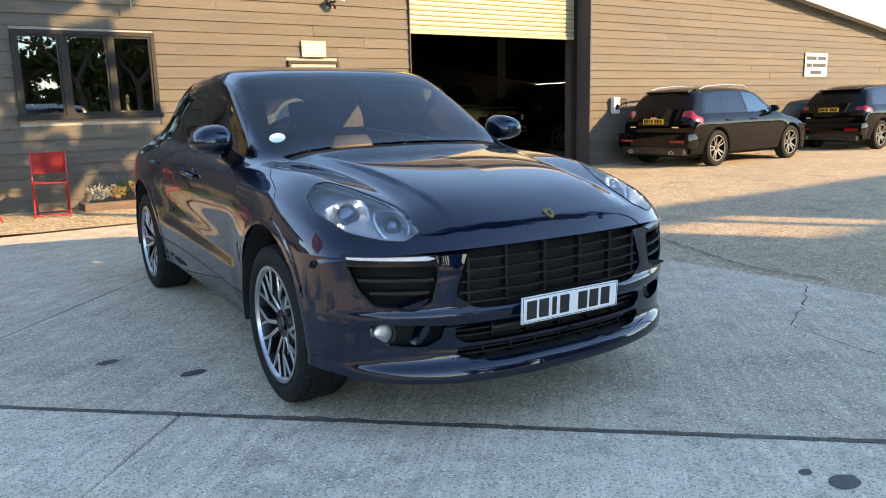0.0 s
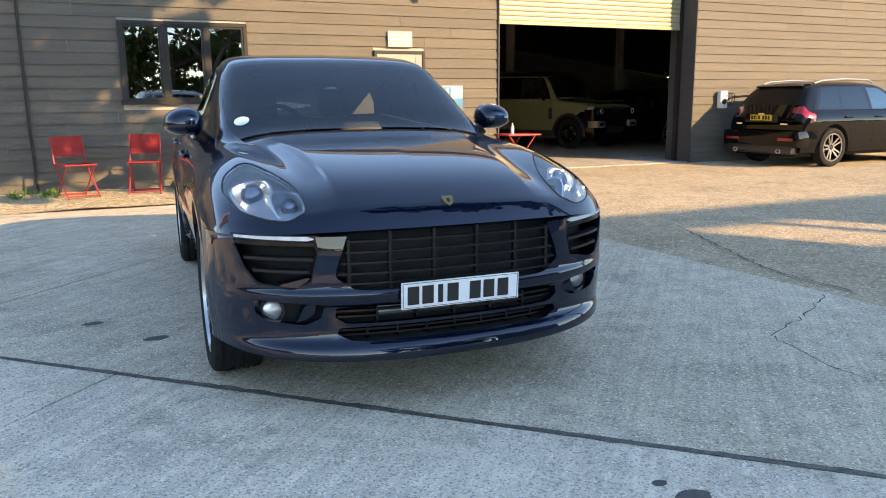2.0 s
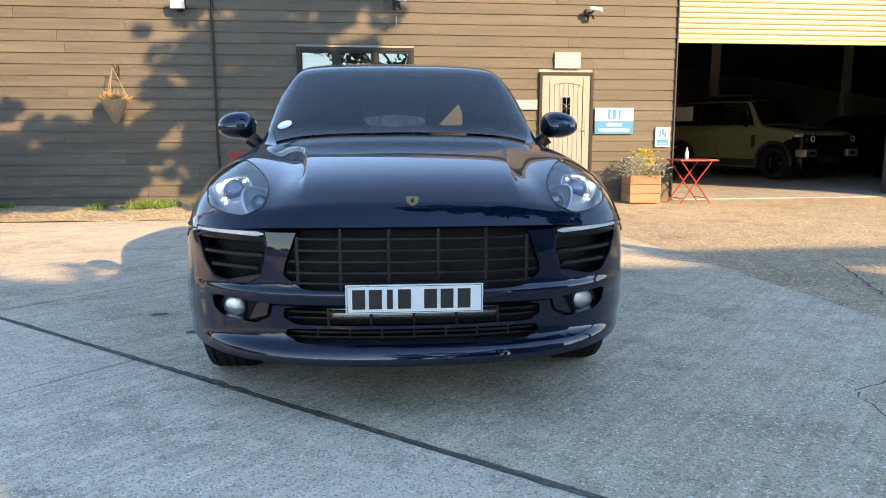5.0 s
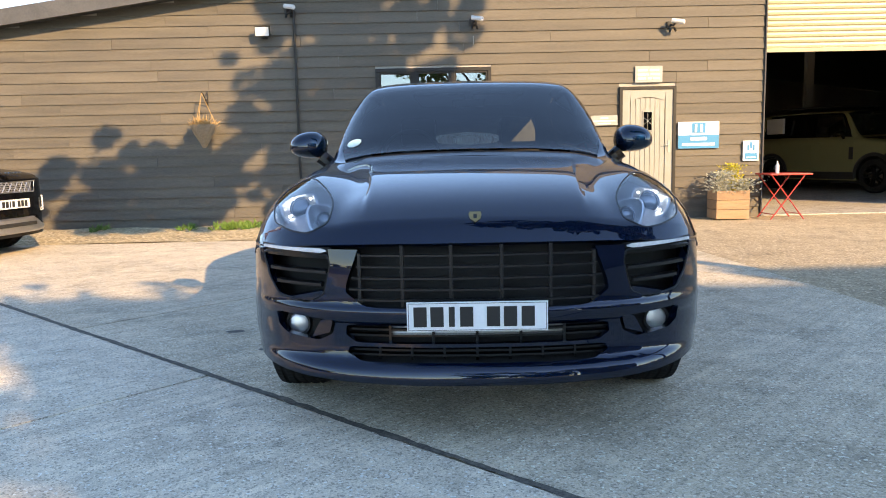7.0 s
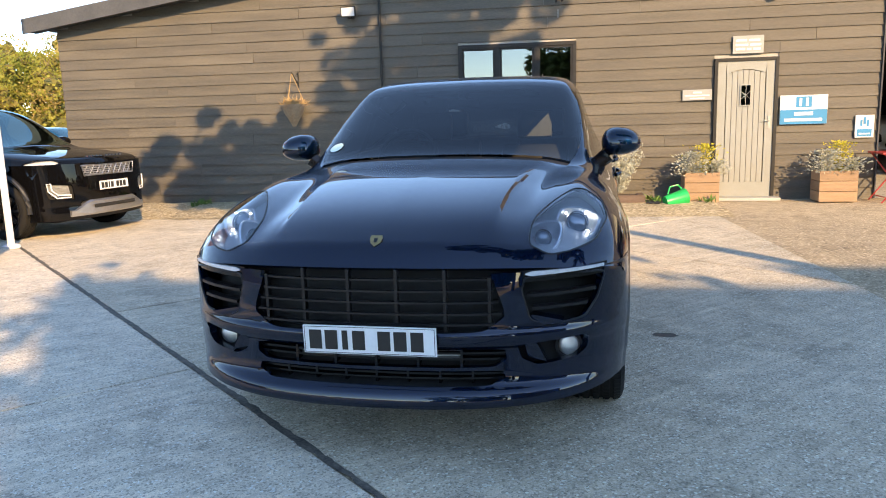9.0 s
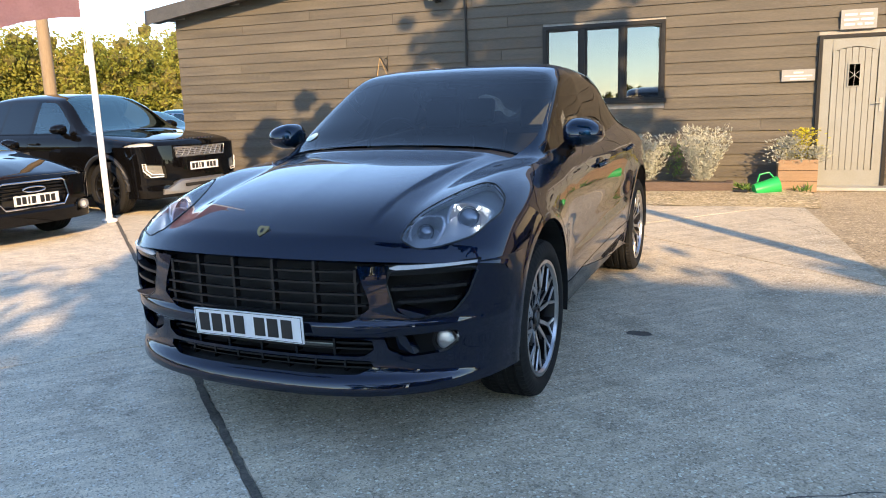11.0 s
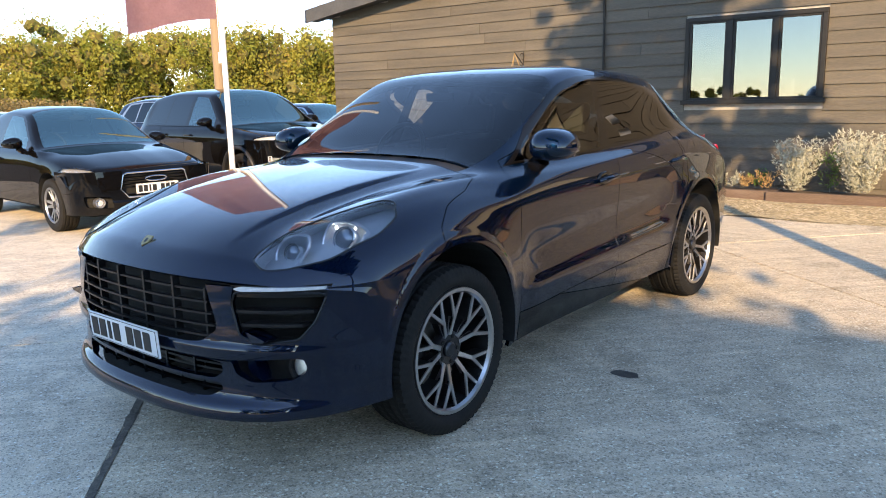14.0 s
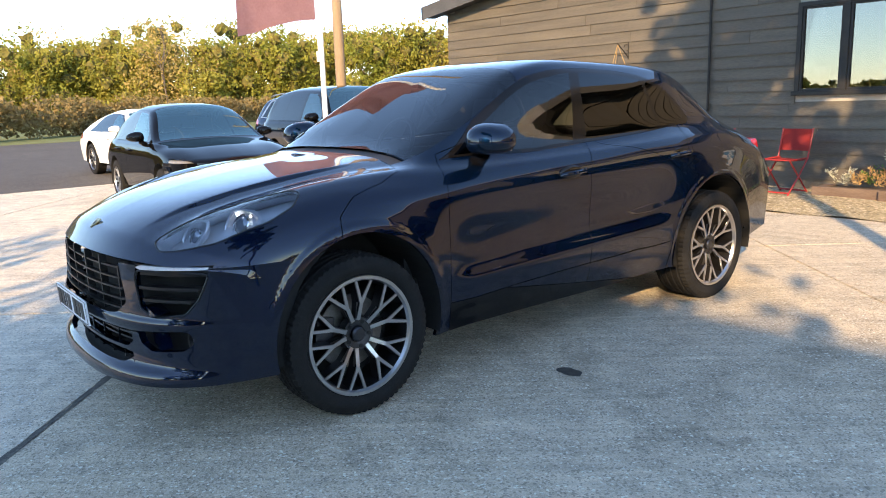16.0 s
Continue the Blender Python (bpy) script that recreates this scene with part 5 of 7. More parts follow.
    for x in (-.445, -.28, -.095, .095, .28, .445):
        b2 = bmesh.new()
        y = plan(x)
        box(b2, x - .0065, x + .0065, y - .004, y + 0.026, .545, .78 if abs(x) < .4 else .75, .002)
        part("grille_upright", b2, M_GRILLE, grille)
    for s in (-1, 1):
        intake = new("side_intake")
        intake.parent = car
        for z, x0, x1 in ((.612, .60, .80), (.662, .58, .83)):
            blade("intake_slat", x0 * s, x1 * s, z, 0.006, 0.05, 0.012, M_GRILLE, intake, 10, 0.02)
        b2 = bmesh.new()
        prism(b2, [(.555 * s, .572), (.60 * s, .556), (.705 * s, .572), (.715 * s, .582), (.60 * s, .60)], plan(.63) - .012, plan(.63) + .05, "y")
        part("intake_fin", b2, M_BLUE, intake, "body-coloured fin", smooth=True)
        lip = rounded([(.575, .745), (.56, .70), (.59, .585), (.66, .555), (.79, .575), (.835, .64), (.868, .745)], 0.16, 3)
        b2 = bmesh.new()
        tube(b2, [(x * s, along(x, x, z, 0.004, 1)[0][1], z) for x, z in lip], 0.0045, 6, True)
        part("intake_frame", b2, M_GRILLE, intake, smooth=True)
        blade("lamp_bezel", .555 * s, .872 * s, .736, 0.010, 0.03, 0.044, M_GLOSSBLACK, car, 12, 0.02)
        b2 = bmesh.new()
        ring = []
        for i, (x, y, z) in enumerate(along(.575 * s, .862 * s, .742, -0.002, 12, 0.026)):
            h = 0.009 - 0.004 * i / 12 if i else 0.002
            ring.append([b2.verts.new(p) for p in ((x, y, z - h), (x, y, z + h), (x, y + .02, z + h), (x, y + .02, z - h))])
        for a, b in zip(ring, ring[1:]):
            for j in range(4):
                b2.faces.new((a[j], b[j], b[(j + 1) % 4], a[(j + 1) % 4]))
        b2.faces.new(ring[0])
        b2.faces.new(ring[-1][::-1])
        bmesh.ops.recalc_face_normals(b2, faces=b2.faces)
        part("daytime_light", b2, M_DRL, car, "slim clear daytime running light")
        fogs = new("fog_light")
        fogs.parent = car
        fx, fy, fz = .728 * s, -.662, .440
        b2 = bmesh.new()
        revolve(b2, [(-.03, .056), (0.014, .054), (0.012, .045), (-.02, .036)], 28, "z")
        bmesh.ops.transform(b2, matrix=pose(fx, fy, fz, 90, 0, 0) @ pose(0, 0, 0, 0, 12 * s, 0), verts=b2.verts)
        part("fog_ring", b2, M_PLASTIC, fogs, smooth=True)
        b2 = bmesh.new()
        revolve(b2, [(0.012 * math.cos(a), .043 * math.sin(a)) for a in (math.pi / 2 * i / 6 for i in range(7))], 24, "z")
        bmesh.ops.transform(b2, matrix=pose(fx, fy, fz, 90, 0, 0), verts=b2.verts)
        bmesh.ops.recalc_face_normals(b2, faces=b2.faces)
        part("fog_lens", b2, M_BOWL, fogs, "clear round fog lens", smooth=True)
        b2 = bmesh.new()
        prism(b2, [(.565 * s, .488), (.58 * s, .428), (.65 * s, .412), (.615 * s, .478)], -.79, -.74, "y")
        part("fog_flap", b2, M_BLUE, fogs)
    for z0, z1, n in ((.405, .475, 6), (.335, .39, 8)):
        low = new("lower_grille")
        low.parent = car
        for k in range(1, 3):
            blade("lower_slat", -.5, .5, z0 + (z1 - z0) * k / 3, 0.03, 0.03, 0.008, M_GLOSSBLACK, low)
        for k in range(1, n):
            x = -.5 + k / n
            b2 = bmesh.new()
            y = plan(x)
            box(b2, x - .005, x + .005, y + 0.02, y + 0.06, z0, z1)
            part("lower_upright", b2, M_GLOSSBLACK, low)
    blade("intercooler", -.33, .33, .445, 0.06, 0.02, 0.025, M_SATIN, car)
    # plate, badge, wipers, sticker
    plate_bars(car, pose(0, -.962, .522, 3, 0, 0), .52, .111, M_PLATE, "white front number plate with black bars", random.Random(1))
    b2 = bmesh.new()
    prism(b2, [(-.026, .03), (.026, .03), (.029, .012), (.022, -.016), (0, -.036), (-.022, -.016), (-.029, .012)], -.003, .003, "y")
    bmesh.ops.transform(b2, matrix=pose(0, -.822, surf(-.822, .01)[2] + .004, -52, 0, 0) @ Matrix.Scale(.85, 4), verts=b2.verts)
    part("bonnet_badge", b2, mat("badge_gold", (0.5, 0.36, 0.16), (0.4, 0.3, 0.14), 80, 0.3, 0.8), car, "small gold shield badge")
    b2 = bmesh.new()
    prism(b2, [(-.008, .012), (.008, .012), (.008, -.01), (0, -.016), (-.008, -.01)], -.0045, .0045, "y")
    bmesh.ops.transform(b2, matrix=pose(0, -.822, surf(-.822, .01)[2] + .004, -52, 0, 0) @ Matrix.Scale(.85, 4), verts=b2.verts)
    part("badge_centre", b2, M_INK, car)
    for x0, x1 in ((-.58, .06), (.02, .62)):
        b2 = bmesh.new()
        tube(b2, [(x0 + (x1 - x0) * i / 10, .475 + .09 * abs((x0 + (x1 - x0) * i / 10) / .7) ** 2, 1.128 - .035 * abs((x0 + (x1 - x0) * i / 10) / .7) ** 2) for i in range(11)], 0.006, 6)
        part("wiper", b2, M_PLASTIC, car)
    b2 = bmesh.new()
    bmesh.ops.create_circle(b2, cap_ends=True, segments=28, radius=.042)
    p0, p1, p2 = min(((Vector(surf(.5 + .01 * i, 2.3 + .05 * j)), Vector(surf(.53 + .01 * i, 2.3 + .05 * j)), Vector(surf(.5 + .01 * i, 2.4 + .05 * j)))
                      for i in range(30) for j in range(9)), key=lambda w: (w[0] - Vector((.66, .60, 1.205))).length)
    nrm = (p1 - p0).cross(p2 - p0).normalized()
    nrm = nrm if nrm.z > 0 else -nrm
    m = Matrix.Translation(p0 + nrm * 0.003) @ nrm.to_track_quat("Z", "Y").to_matrix().to_4x4()
    m = Matrix.Diagonal((-1, 1, 1, 1)) @ m
    bmesh.ops.transform(b2, matrix=m, verts=b2.verts)
    part("screen_sticker", b2, mat("pale_teal_sticker", (0.55, 0.72, 0.72), (0.5, 0.68, 0.68), 9, 0.6), car, "round pale sticker on the windscreen")
    interior(car, dict(belt=1.08, cowl=.42, half=.90, tail=3.3, head_y=1.2, roof=1.60, rear_y=3.0, head=M_CREAM))
    return car


hero_car()


# ---- the other cars ----
def other_car(m, label, P, paint_m, group="parked cars"):
    """A parked car from its main sizes; origin on the ground under the front axle, nose towards -y."""
    car = empty("car", m, label, "car", group)
    fo, wb, ro, hw, H = P["fo"], P["wb"], P["ro"], P["half"], P["H"]
    zn, zh, zc, yc, yh, yr, zr, yt, zt = (P[k] for k in ("zn", "zh", "zc", "yc", "yh", "yr", "zr", "yt", "zt"))
    belt, rw, end = P["belt"], P["roofw"], wb + ro
    box_ = P.get("boxy", 0.0)
    keys = [(-fo, zn - 0.07), (-fo + 0.05, zn - 0.015), (-fo + 0.16, zn + 0.02), (-0.2, zh), (yc, zc), (yh, H - 0.035), ((yh + yr) / 2, H), (yr, zr), (yt, zt), (end, zt - P.get("drop", 0.12))]
    ky, kz = [k[0] for k in keys], [k[1] for k in keys]
    us = sorted(set([-fo, -fo + 0.05, -fo + 0.16, -fo + 0.4, -0.2, 0.1, yc, (yc * 2 + yh) / 3, (yc + yh * 2) / 3, yh, (yh + yr) / 2, yr, (yr + yt) / 2, yt, end]))
    ST = []
    for u in us:
        c = float(pchip(ky, kz, np.array([u]))[0])
        gh = min(max((c - belt - 0.03) / (H - belt - 0.03), 0), 1) if u > yc - 0.05 else 0.0
        back = min(max((u - yt + 0.35) / (end - yt + 0.35), 0), 1)
        w = hw - 0.05 * back * (1 - box_)
        sh = min(belt, c - 0.02)
        if u < yc - 0.02:
            p3, p4, p5 = (w - 0.30, c - 0.015), (w - 0.16, c - 0.035), (w - 0.06, c - 0.085)
            low = P.get("seam", zn - 0.12)
            f = min(max((u + fo * 0.45) / (fo * 0.45), 0), 1)
            p6, p7, p8 = (w - 0.015, c - 0.17 - 0.02 * f), (w, max(low + 0.02 - 0.1 * f, c - 0.35)), (w, low - 0.3 * f)
            p5 = (w - 0.05, max(p5[1], p6[1] + 0.02))
        else:
            ew = w - 0.13 + (rw - w + 0.13) * gh
            p3, p4 = (ew, c - 0.03 - 0.05 * gh), (w - 0.085, sh - 0.01 if gh < 0.05 else belt)
            if p3[1] < p4[1] + 0.01:
                p3 = (p3[0], p4[1] + 0.01)
            p5, p6, p7, p8 = (w - 0.04, p4[1] - 0.06), (w - 0.005, p4[1] - 0.2), (w - 0.01, 0.55), (w - 0.05, 0.27)
        mid_ = min(max(0.55, 0), 1) * p3[0]
        ST.append((u, ((0, c), (mid_ * 0.6, c - 0.004), (mid_ + 0.3 * (p3[0] - mid_), c - 0.012 - 0.012 * gh), p3, p4, p5, p6, p7, p8)))
    surf = body_surface(ST, hw + 0.005, P.get("bow", 0.35), -fo, P.get("back_bow", 0.2), 2, P.get("corner", 2.6))
    SCREEN, TRIM, GF, GR, GQ, HEAD, DF, DR, REARW, TAIL = range(1, 11)
    bp, rp = P.get("bpil", (yc + 1.25)), P.get("cpil", wb - 0.35)
    y_a = yc + 0.28
    regions = [
        (SCREEN, [(yc + .05, -.1), (yc + .05, 2.7), (yh - .06, 2.8), (yh - .03, -.1)]),
        (REARW, [(yr + .06, -.1), (yr + .06, 2.75), (yt - .05, 2.75), (yt - .03, -.1)]),
        (DF, [(yc + .1, 4.1), (yc + .16, 4.0), (bp, 4.0), (bp, 8.1), (yc + .12, 8.1)]),
        (DR, [(bp, 4.0), (rp + .19, 4.0), (rp + .2, 4.1), (rp + .1, 5.5), (wb - .45, 6.6), (wb - .48, 8.1), (bp, 8.1)]),
        (TRIM, [(yc + .2, 3.97), (y_a, 3.5), (yh + .03, 3.08), (yr - .25, 3.08), (P.get("qx", yt - .25), 3.93)]),
        (GF, [(y_a + .12, 3.92), (y_a + .14, 3.5), (yh + .06, 3.16), (bp - .05, 3.15), (bp - .05, 3.92)]),
        (GR, [(bp + .05, 3.92), (bp + .05, 3.15), (rp - .02, 3.15), (rp + .06, 3.92)]),
        (GQ, [(rp + .1, 3.91), (rp + .03, 3.17), (yr - .3, 3.2), (P.get("qx", yt - .25) - .12, 3.88)]),
        (HEAD, rounded(P.get("headpoly", [(-fo + .05, 3.2), (-fo + .04, 5.2), (-fo + .2, 6.0), (-fo + .33, 5.2), (-fo + .16, 3.2)]), 0.15, 2)),
        (TAIL, rounded(P.get("tailpoly", [(yt - .02, 2.6), (yt + .1, 2.6), (yt + .12, 5.6), (yt - .12, 5.8), (yt - .1, 4.4)]), 0.15, 2)),
    ]
    bm, layer = shell(surf, -fo, end, regions, 84, 48)
    wr = P["wr"]
    for cy in (0, wb):
        cut(bm, circle(cy, wr + 0.01, wr + 0.055, 28), (1, 2), keep=lambda f: f.calc_center_median().x > 0.5)
    both = (1, -1)
    b = take(bm, layer, {0}, both)
    rim(b, 0.002, 0.02, lambda e: all(abs(v.co.x) < 1e-4 for v in e.verts))
    part("body", b, paint_m, car, smooth=True)
    part("windscreen", take(bm, layer, {SCREEN}, both), M_AUTOSCREEN, car, smooth=True).visible_shadow = False
    part("tailgate_window", take(bm, layer, {REARW}, both), M_REARTINT, car, smooth=True)
    for s in both:
        for nm, tg in (("front_door", DF), ("rear_door", DR)):
            d = take(bm, layer, {tg}, (s,))
            rim(d, 0.003, 0.014)
            part(nm, d, paint_m, car, smooth=True)
        part("window_trim", take(bm, layer, {TRIM}, (s,)), P.get("trim", M_GLOSSBLACK), car, smooth=True)
        for nm, tg, gm in (("front_window", GF, M_AUTOSIDE), ("rear_window", GR, M_TINT), ("quarter_window", GQ, M_TINT)):
            part(nm, take(bm, layer, {tg}, (s,)), gm, car, smooth=True)
        hd = take(bm, layer, {HEAD}, (s,))
        tray = hd.copy()
        for v in tray.verts:
            v.co += Vector((-0.02 * s, 0.05, -0.015))
        part("headlight", hd, M_LENS, car, smooth=True).visible_shadow = False
        part("headlight_tray", tray, P.get("lamp", M_DRL), car, smooth=True)
        part("tail_light", take(bm, layer, {TAIL}, (s,)), M_REDLENS, car, smooth=True)
        mirror(car, hw + 0.05, yc + 0.42, belt + 0.07, P.get("mirror", paint_m), s)
        for dy in (bp - 0.16, rp - 0.02):
            b2 = bmesh.new()
            box(b2, hw - 0.025, hw + 0.018, dy - 0.1, dy + 0.1, belt - 0.14, belt - 0.112, 0.01)
            bmesh.ops.scale(b2, vec=(s, 1, 1), verts=b2.verts)
            part("door_handle", b2, P.get("handle", paint_m), car)
        for cy in (0, wb):
            wheel(car, (hw - 0.12) * s, cy, wr, wr - P.get("wall_h", 0.105), 0.225, P["wheel"], P["wface"], P.get("wside", M_GREYALLOY), 17)
        if P.get("rails"):
            b2 = bmesh.new()
            tube(b2, [((rw + 0.02) * s, yh + 0.15, H - 0.05), ((rw + 0.01) * s, yh + 0.3, H + 0.01), ((rw) * s, (yh + yr) / 2, H + 0.025), (rw * s, yr - 0.35, H - 0.01), ((rw) * s, yr - 0.15, H - 0.06)], 0.017, 8)
            part("roof_rail", b2, P["rails"], car, smooth=True)
    for cy in (0, wb):
        wheel_well(car, cy, wr + 0.01, wr + 0.054, hw)
    b2 = bmesh.new()
    edge = [surf(end, v * 8 / 24) for v in range(25)]
    b2.faces.new([b2.verts.new(p) for p in edge] + [b2.verts.new((-x, y, z)) for x, y, z in edge[:0:-1]])
    part("tailgate", b2, paint_m, car)
    bm.free()
    b2 = bmesh.new()
    box(b2, -hw + .22, hw - .22, -fo + .25, end - .15, .2, .27)
    part("underbody", b2, M_VOID, car)
    # nose
    top = P.get("seam", zn - 0.12) + 0.055
    half = hw + 0.005
    plan = lambda x: -fo + P.get("bow", 0.35) * corner(x / half, P.get("corner", 2.6))  # noqa: E731
    zs = list(np.linspace(0.23, top, 20))
    fq = [0.02 * math.sin(math.pi * (z - 0.23) / (top - 0.23)) + (0.02 if z < 0.36 else 0) for z in zs]
    tab = {round(z, 5): (f, 0.03 * (1 - (z - 0.23) / (top - 0.23))) for z, f in zip(zs, fq)}
    bb, lay = bumper_shell(plan, lambda z: tab[round(z, 5)], zs, half, 36)
    for h in P.get("holes", []):
        cut(bb, rounded(h, 0.15, 2), (0, 2), 9, lay)
    cut(bb, circle(0, wr + 0.01, wr + 0.055, 28), (1, 2), keep=lambda f: f.calc_center_median().x > 0.6)
    fb = take(bb, lay, {0}, both)
    rim(fb, 0.001, 0.025, lambda e: all(abs(v.co.x) < 1e-4 for v in e.verts))
    part("front_bumper", fb, P.get("bumper", paint_m), car, smooth=True)
    bk = take(bb, lay, {0, 9}, both)
    for v in bk.verts:
        v.co = Vector((v.co.x * 0.95, v.co.y + 0.05, v.co.z))
    part("grille", bk, M_VOID, car)
    bb.free()
    for z, w, mm in P.get("slats", []):
        b2 = bmesh.new()
        tube(b2, [(w * (i / 6 - 1), plan(w * (i / 6 - 1)) + 0.012, z) for i in range(13)], 0.009, 6)
        part("grille_slat", b2, mm, car)
    for loop, r, mm, nm in P.get("rings", []):
        b2 = bmesh.new()
        tube(b2, [(x, plan(x) - 0.022, z) for x, z in loop], r, 6, True)
        part(nm, b2, mm, car, smooth=True)
    if P.get("fplate"):
        plate_bars(car, pose(0, -fo - 0.045, P["fplate"]), .52, .111, M_PLATE, "white front number plate with black bars", random.Random(2))
    if P.get("rplate"):
        plate_bars(car, pose(0, end + 0.012 + P.get("rp_out", 0), P["rplate"], 0, 0, 180), .52, .111, M_YPLATE, "yellow rear number plate with black bars", random.Random(3))
    interior(car, dict(belt=belt, cowl=yc, half=hw - 0.06, tail=end - 0.3, head_y=yh, roof=H, rear_y=yr))
    return car


A3 = dict(fo=.86, wb=2.58, ro=.80, half=.885, H=1.47, zn=.76, zh=.89, zc=.97, yc=.42, yh=1.25, yr=2.55, zr=1.33, yt=3.05, zt=.98, belt=.94, roofw=.56, wr=.315,
          bow=.42, seam=.66, wheel=("silver five-spoke", "five"), wface=M_ALLOY, bpil=1.75, cpil=2.35, fplate=.50, lamp=M_LAMPGREY,
          holes=[[(-.1, .42), (.33, .42), (.40, .50), (.37, .80), (-.1, .80)], [(.50, .30), (.76, .32), (.78, .45), (.52, .43)]],
          headpoly=[(-.835, 3.3), (-.84, 5.5), (-.66, 6.8), (-.30, 6.4), (-.42, 5.1), (-.7, 3.7)],
          slats=[(.44, .36, M_GLOSSBLACK), (.53, .38, M_GLOSSBLACK), (.57, .38, M_GLOSSBLACK), (.61, .37, M_GLOSSBLACK), (.65, .37, M_GLOSSBLACK)],
          rings=[([(-.41, .50), (-.34, .41), (.34, .41), (.41, .50), (.38, .665), (.34, .685), (-.34, .685), (-.38, .665)], .011, M_CHROME, "grille_frame"),
                 ([(0.13 * math.cos(a), .605 + 0.028 * math.sin(a)) for a in (2 * math.pi * i / 20 for i in range(20))], .008, M_CHROME, "nose_badge")])
AC = other_car(pose(-3.78, 5.84, 0.004, 0, 0, 84), "black hatchback with silver wheels parked beside the flagpole", A3, M_BLACKPAINT)

for s in (-1, 1):
    yy = -.86 + .42 * corner(.64 / .89, 2.6)
    bm = bmesh.new()
    revolve(bm, [(yy + .04, .058), (yy - .03, .056), (yy - .03, .045), (yy + .01, .04)], 24, "y")
    bmesh.ops.translate(bm, vec=(s * .64, 0, .37), verts=bm.verts)
    bmesh.ops.recalc_face_normals(bm, faces=bm.faces)
    fl = part("fog_light", bm, M_SATIN, AC, smooth=True)
    bm = bmesh.new()
    revolve(bm, [(yy - .02, 0), (yy - .015, .03), (yy, .045)], 20, "y")
    bmesh.ops.translate(bm, vec=(s * .64, 0, .37), verts=bm.verts)
    bmesh.ops.recalc_face_normals(bm, faces=bm.faces)
    part("fog_lens", bm, M_DRL, fl, smooth=True)

EVOQUE = dict(fo=.86, wb=2.66, ro=.85, half=.95, H=1.70, zn=.99, zh=1.07, zc=1.13, yc=.38, yh=1.2, yr=3.12, zr=1.6, yt=3.44, zt=1.12, belt=1.10, roofw=.60, wr=.365,
              bow=.46, corner=2.2, seam=.87, wheel=("gloss black", "ten"), wface=M_BLACKALLOY, wside=M_BLACKALLOY, fplate=.63, lamp=M_DRL,
              holes=[[(-.1, .76), (.42, .76), (.45, .90), (-.1, .90)], [(.58, .48), (.84, .50), (.87, .70), (.60, .68)], [(-.1, .36), (.5, .36), (.52, .46), (-.1, .46)]],
              headpoly=[(-.83, 3.1), (-.835, 5.0), (-.66, 6.2), (-.45, 5.9), (-.70, 3.3)],
              slats=[(.78, .42, M_SATIN), (.805, .42, M_SATIN), (.83, .43, M_SATIN), (.855, .43, M_SATIN), (.88, .43, M_SATIN)],
              rings=[([(k * x, z) for x, z in ((.63, .515), (.78, .515), (.85, .60), (.86, .695), (.825, .695), (.82, .61), (.765, .55), (.63, .545))], .008, M_WPAINT, "intake_frame") for k in (-1, 1)] + [
                     ([(-.44, .765), (.44, .765), (.47, .895), (-.47, .895)], .008, M_SATIN, "grille_frame")])
EV = other_car(pose(-3.82, 8.72, 0.004, 0, 0, 82.5), "black compact luxury crossover with black wheels", EVOQUE, M_BLACKPAINT)
for i in range(10):
    bmt = bmesh.new()
    xx = -.30 + i * .062 + (.04 if i > 4 else 0)
    box(bmt, xx - .018, xx + .018, -.79, -.78, .995, 1.012)
    part("bonnet_lettering", bmt, M_CHROME, EV)

nose = lambda x: -.86 + .46 * corner(x / .955, 2.2)  # noqa: E731
bm = bmesh.new()
cols = []
for i in range(25):
    xx = -.66 + 1.32 * i / 24
    k = min(max((abs(xx) - .40) / .2, 0), 1)
    cols.append([bm.verts.new((xx, nose(xx) - .045 + dy, zz)) for zz, dy in ((.27, .02), (.29 + .02 * k, 0), (.44 - .10 * k, .0), (.46 - .11 * k, .03), (.46 - .11 * k, .1), (.27, .1))])
for c0, c1 in zip(cols, cols[1:]):
    for j in range(6):
        bm.faces.new((c0[j], c1[j], c1[(j + 1) % 6], c0[(j + 1) % 6]))
bm.faces.new(cols[0])
bm.faces.new(cols[-1][::-1])
bmesh.ops.recalc_face_normals(bm, faces=bm.faces)
part("skid_plate", bm, M_SATIN, EV, "satin silver skid plate", smooth=True, angle=25)
bm = bmesh.new()
box(bm, -.36, .36, nose(0) - .055, nose(0) - .02, .355, .40, .01)
part("skid_slot", bm, M_VOID, EV)
for s in (-1, 1):
    for k in range(9):
        bm = bmesh.new()
        tube(bm, [(s * (-.44 + .1 * k + .085 * q), nose(s * (-.44 + .1 * k + .085 * q)) + .004, .77 + .12 * q) for q in (0, .5, 1)], .006, 5)
        part("grille_bar", bm, M_SATIN, EV)
    bm = bmesh.new()
    vs = [bm.verts.new((s * xx, nose(xx) + .012, zz)) for xx, zz in ((.61, .52), (.81, .54), (.84, .68), (.63, .66))]
    bm.faces.new(vs)
    bmesh.ops.solidify(bm, geom=bm.faces[:], thickness=.01)
    part("intake_panel", bm, M_STEEL, EV)
    bm = bmesh.new()
    tube(bm, [(s * .952, .44 * math.cos(a), .375 + .44 * math.sin(a)) for a in (math.pi * (i / 18 * 1.06 - .03) for i in range(19))], .03, 8)
    part("wheel_arch", bm, M_PLASTIC, EV, smooth=True)

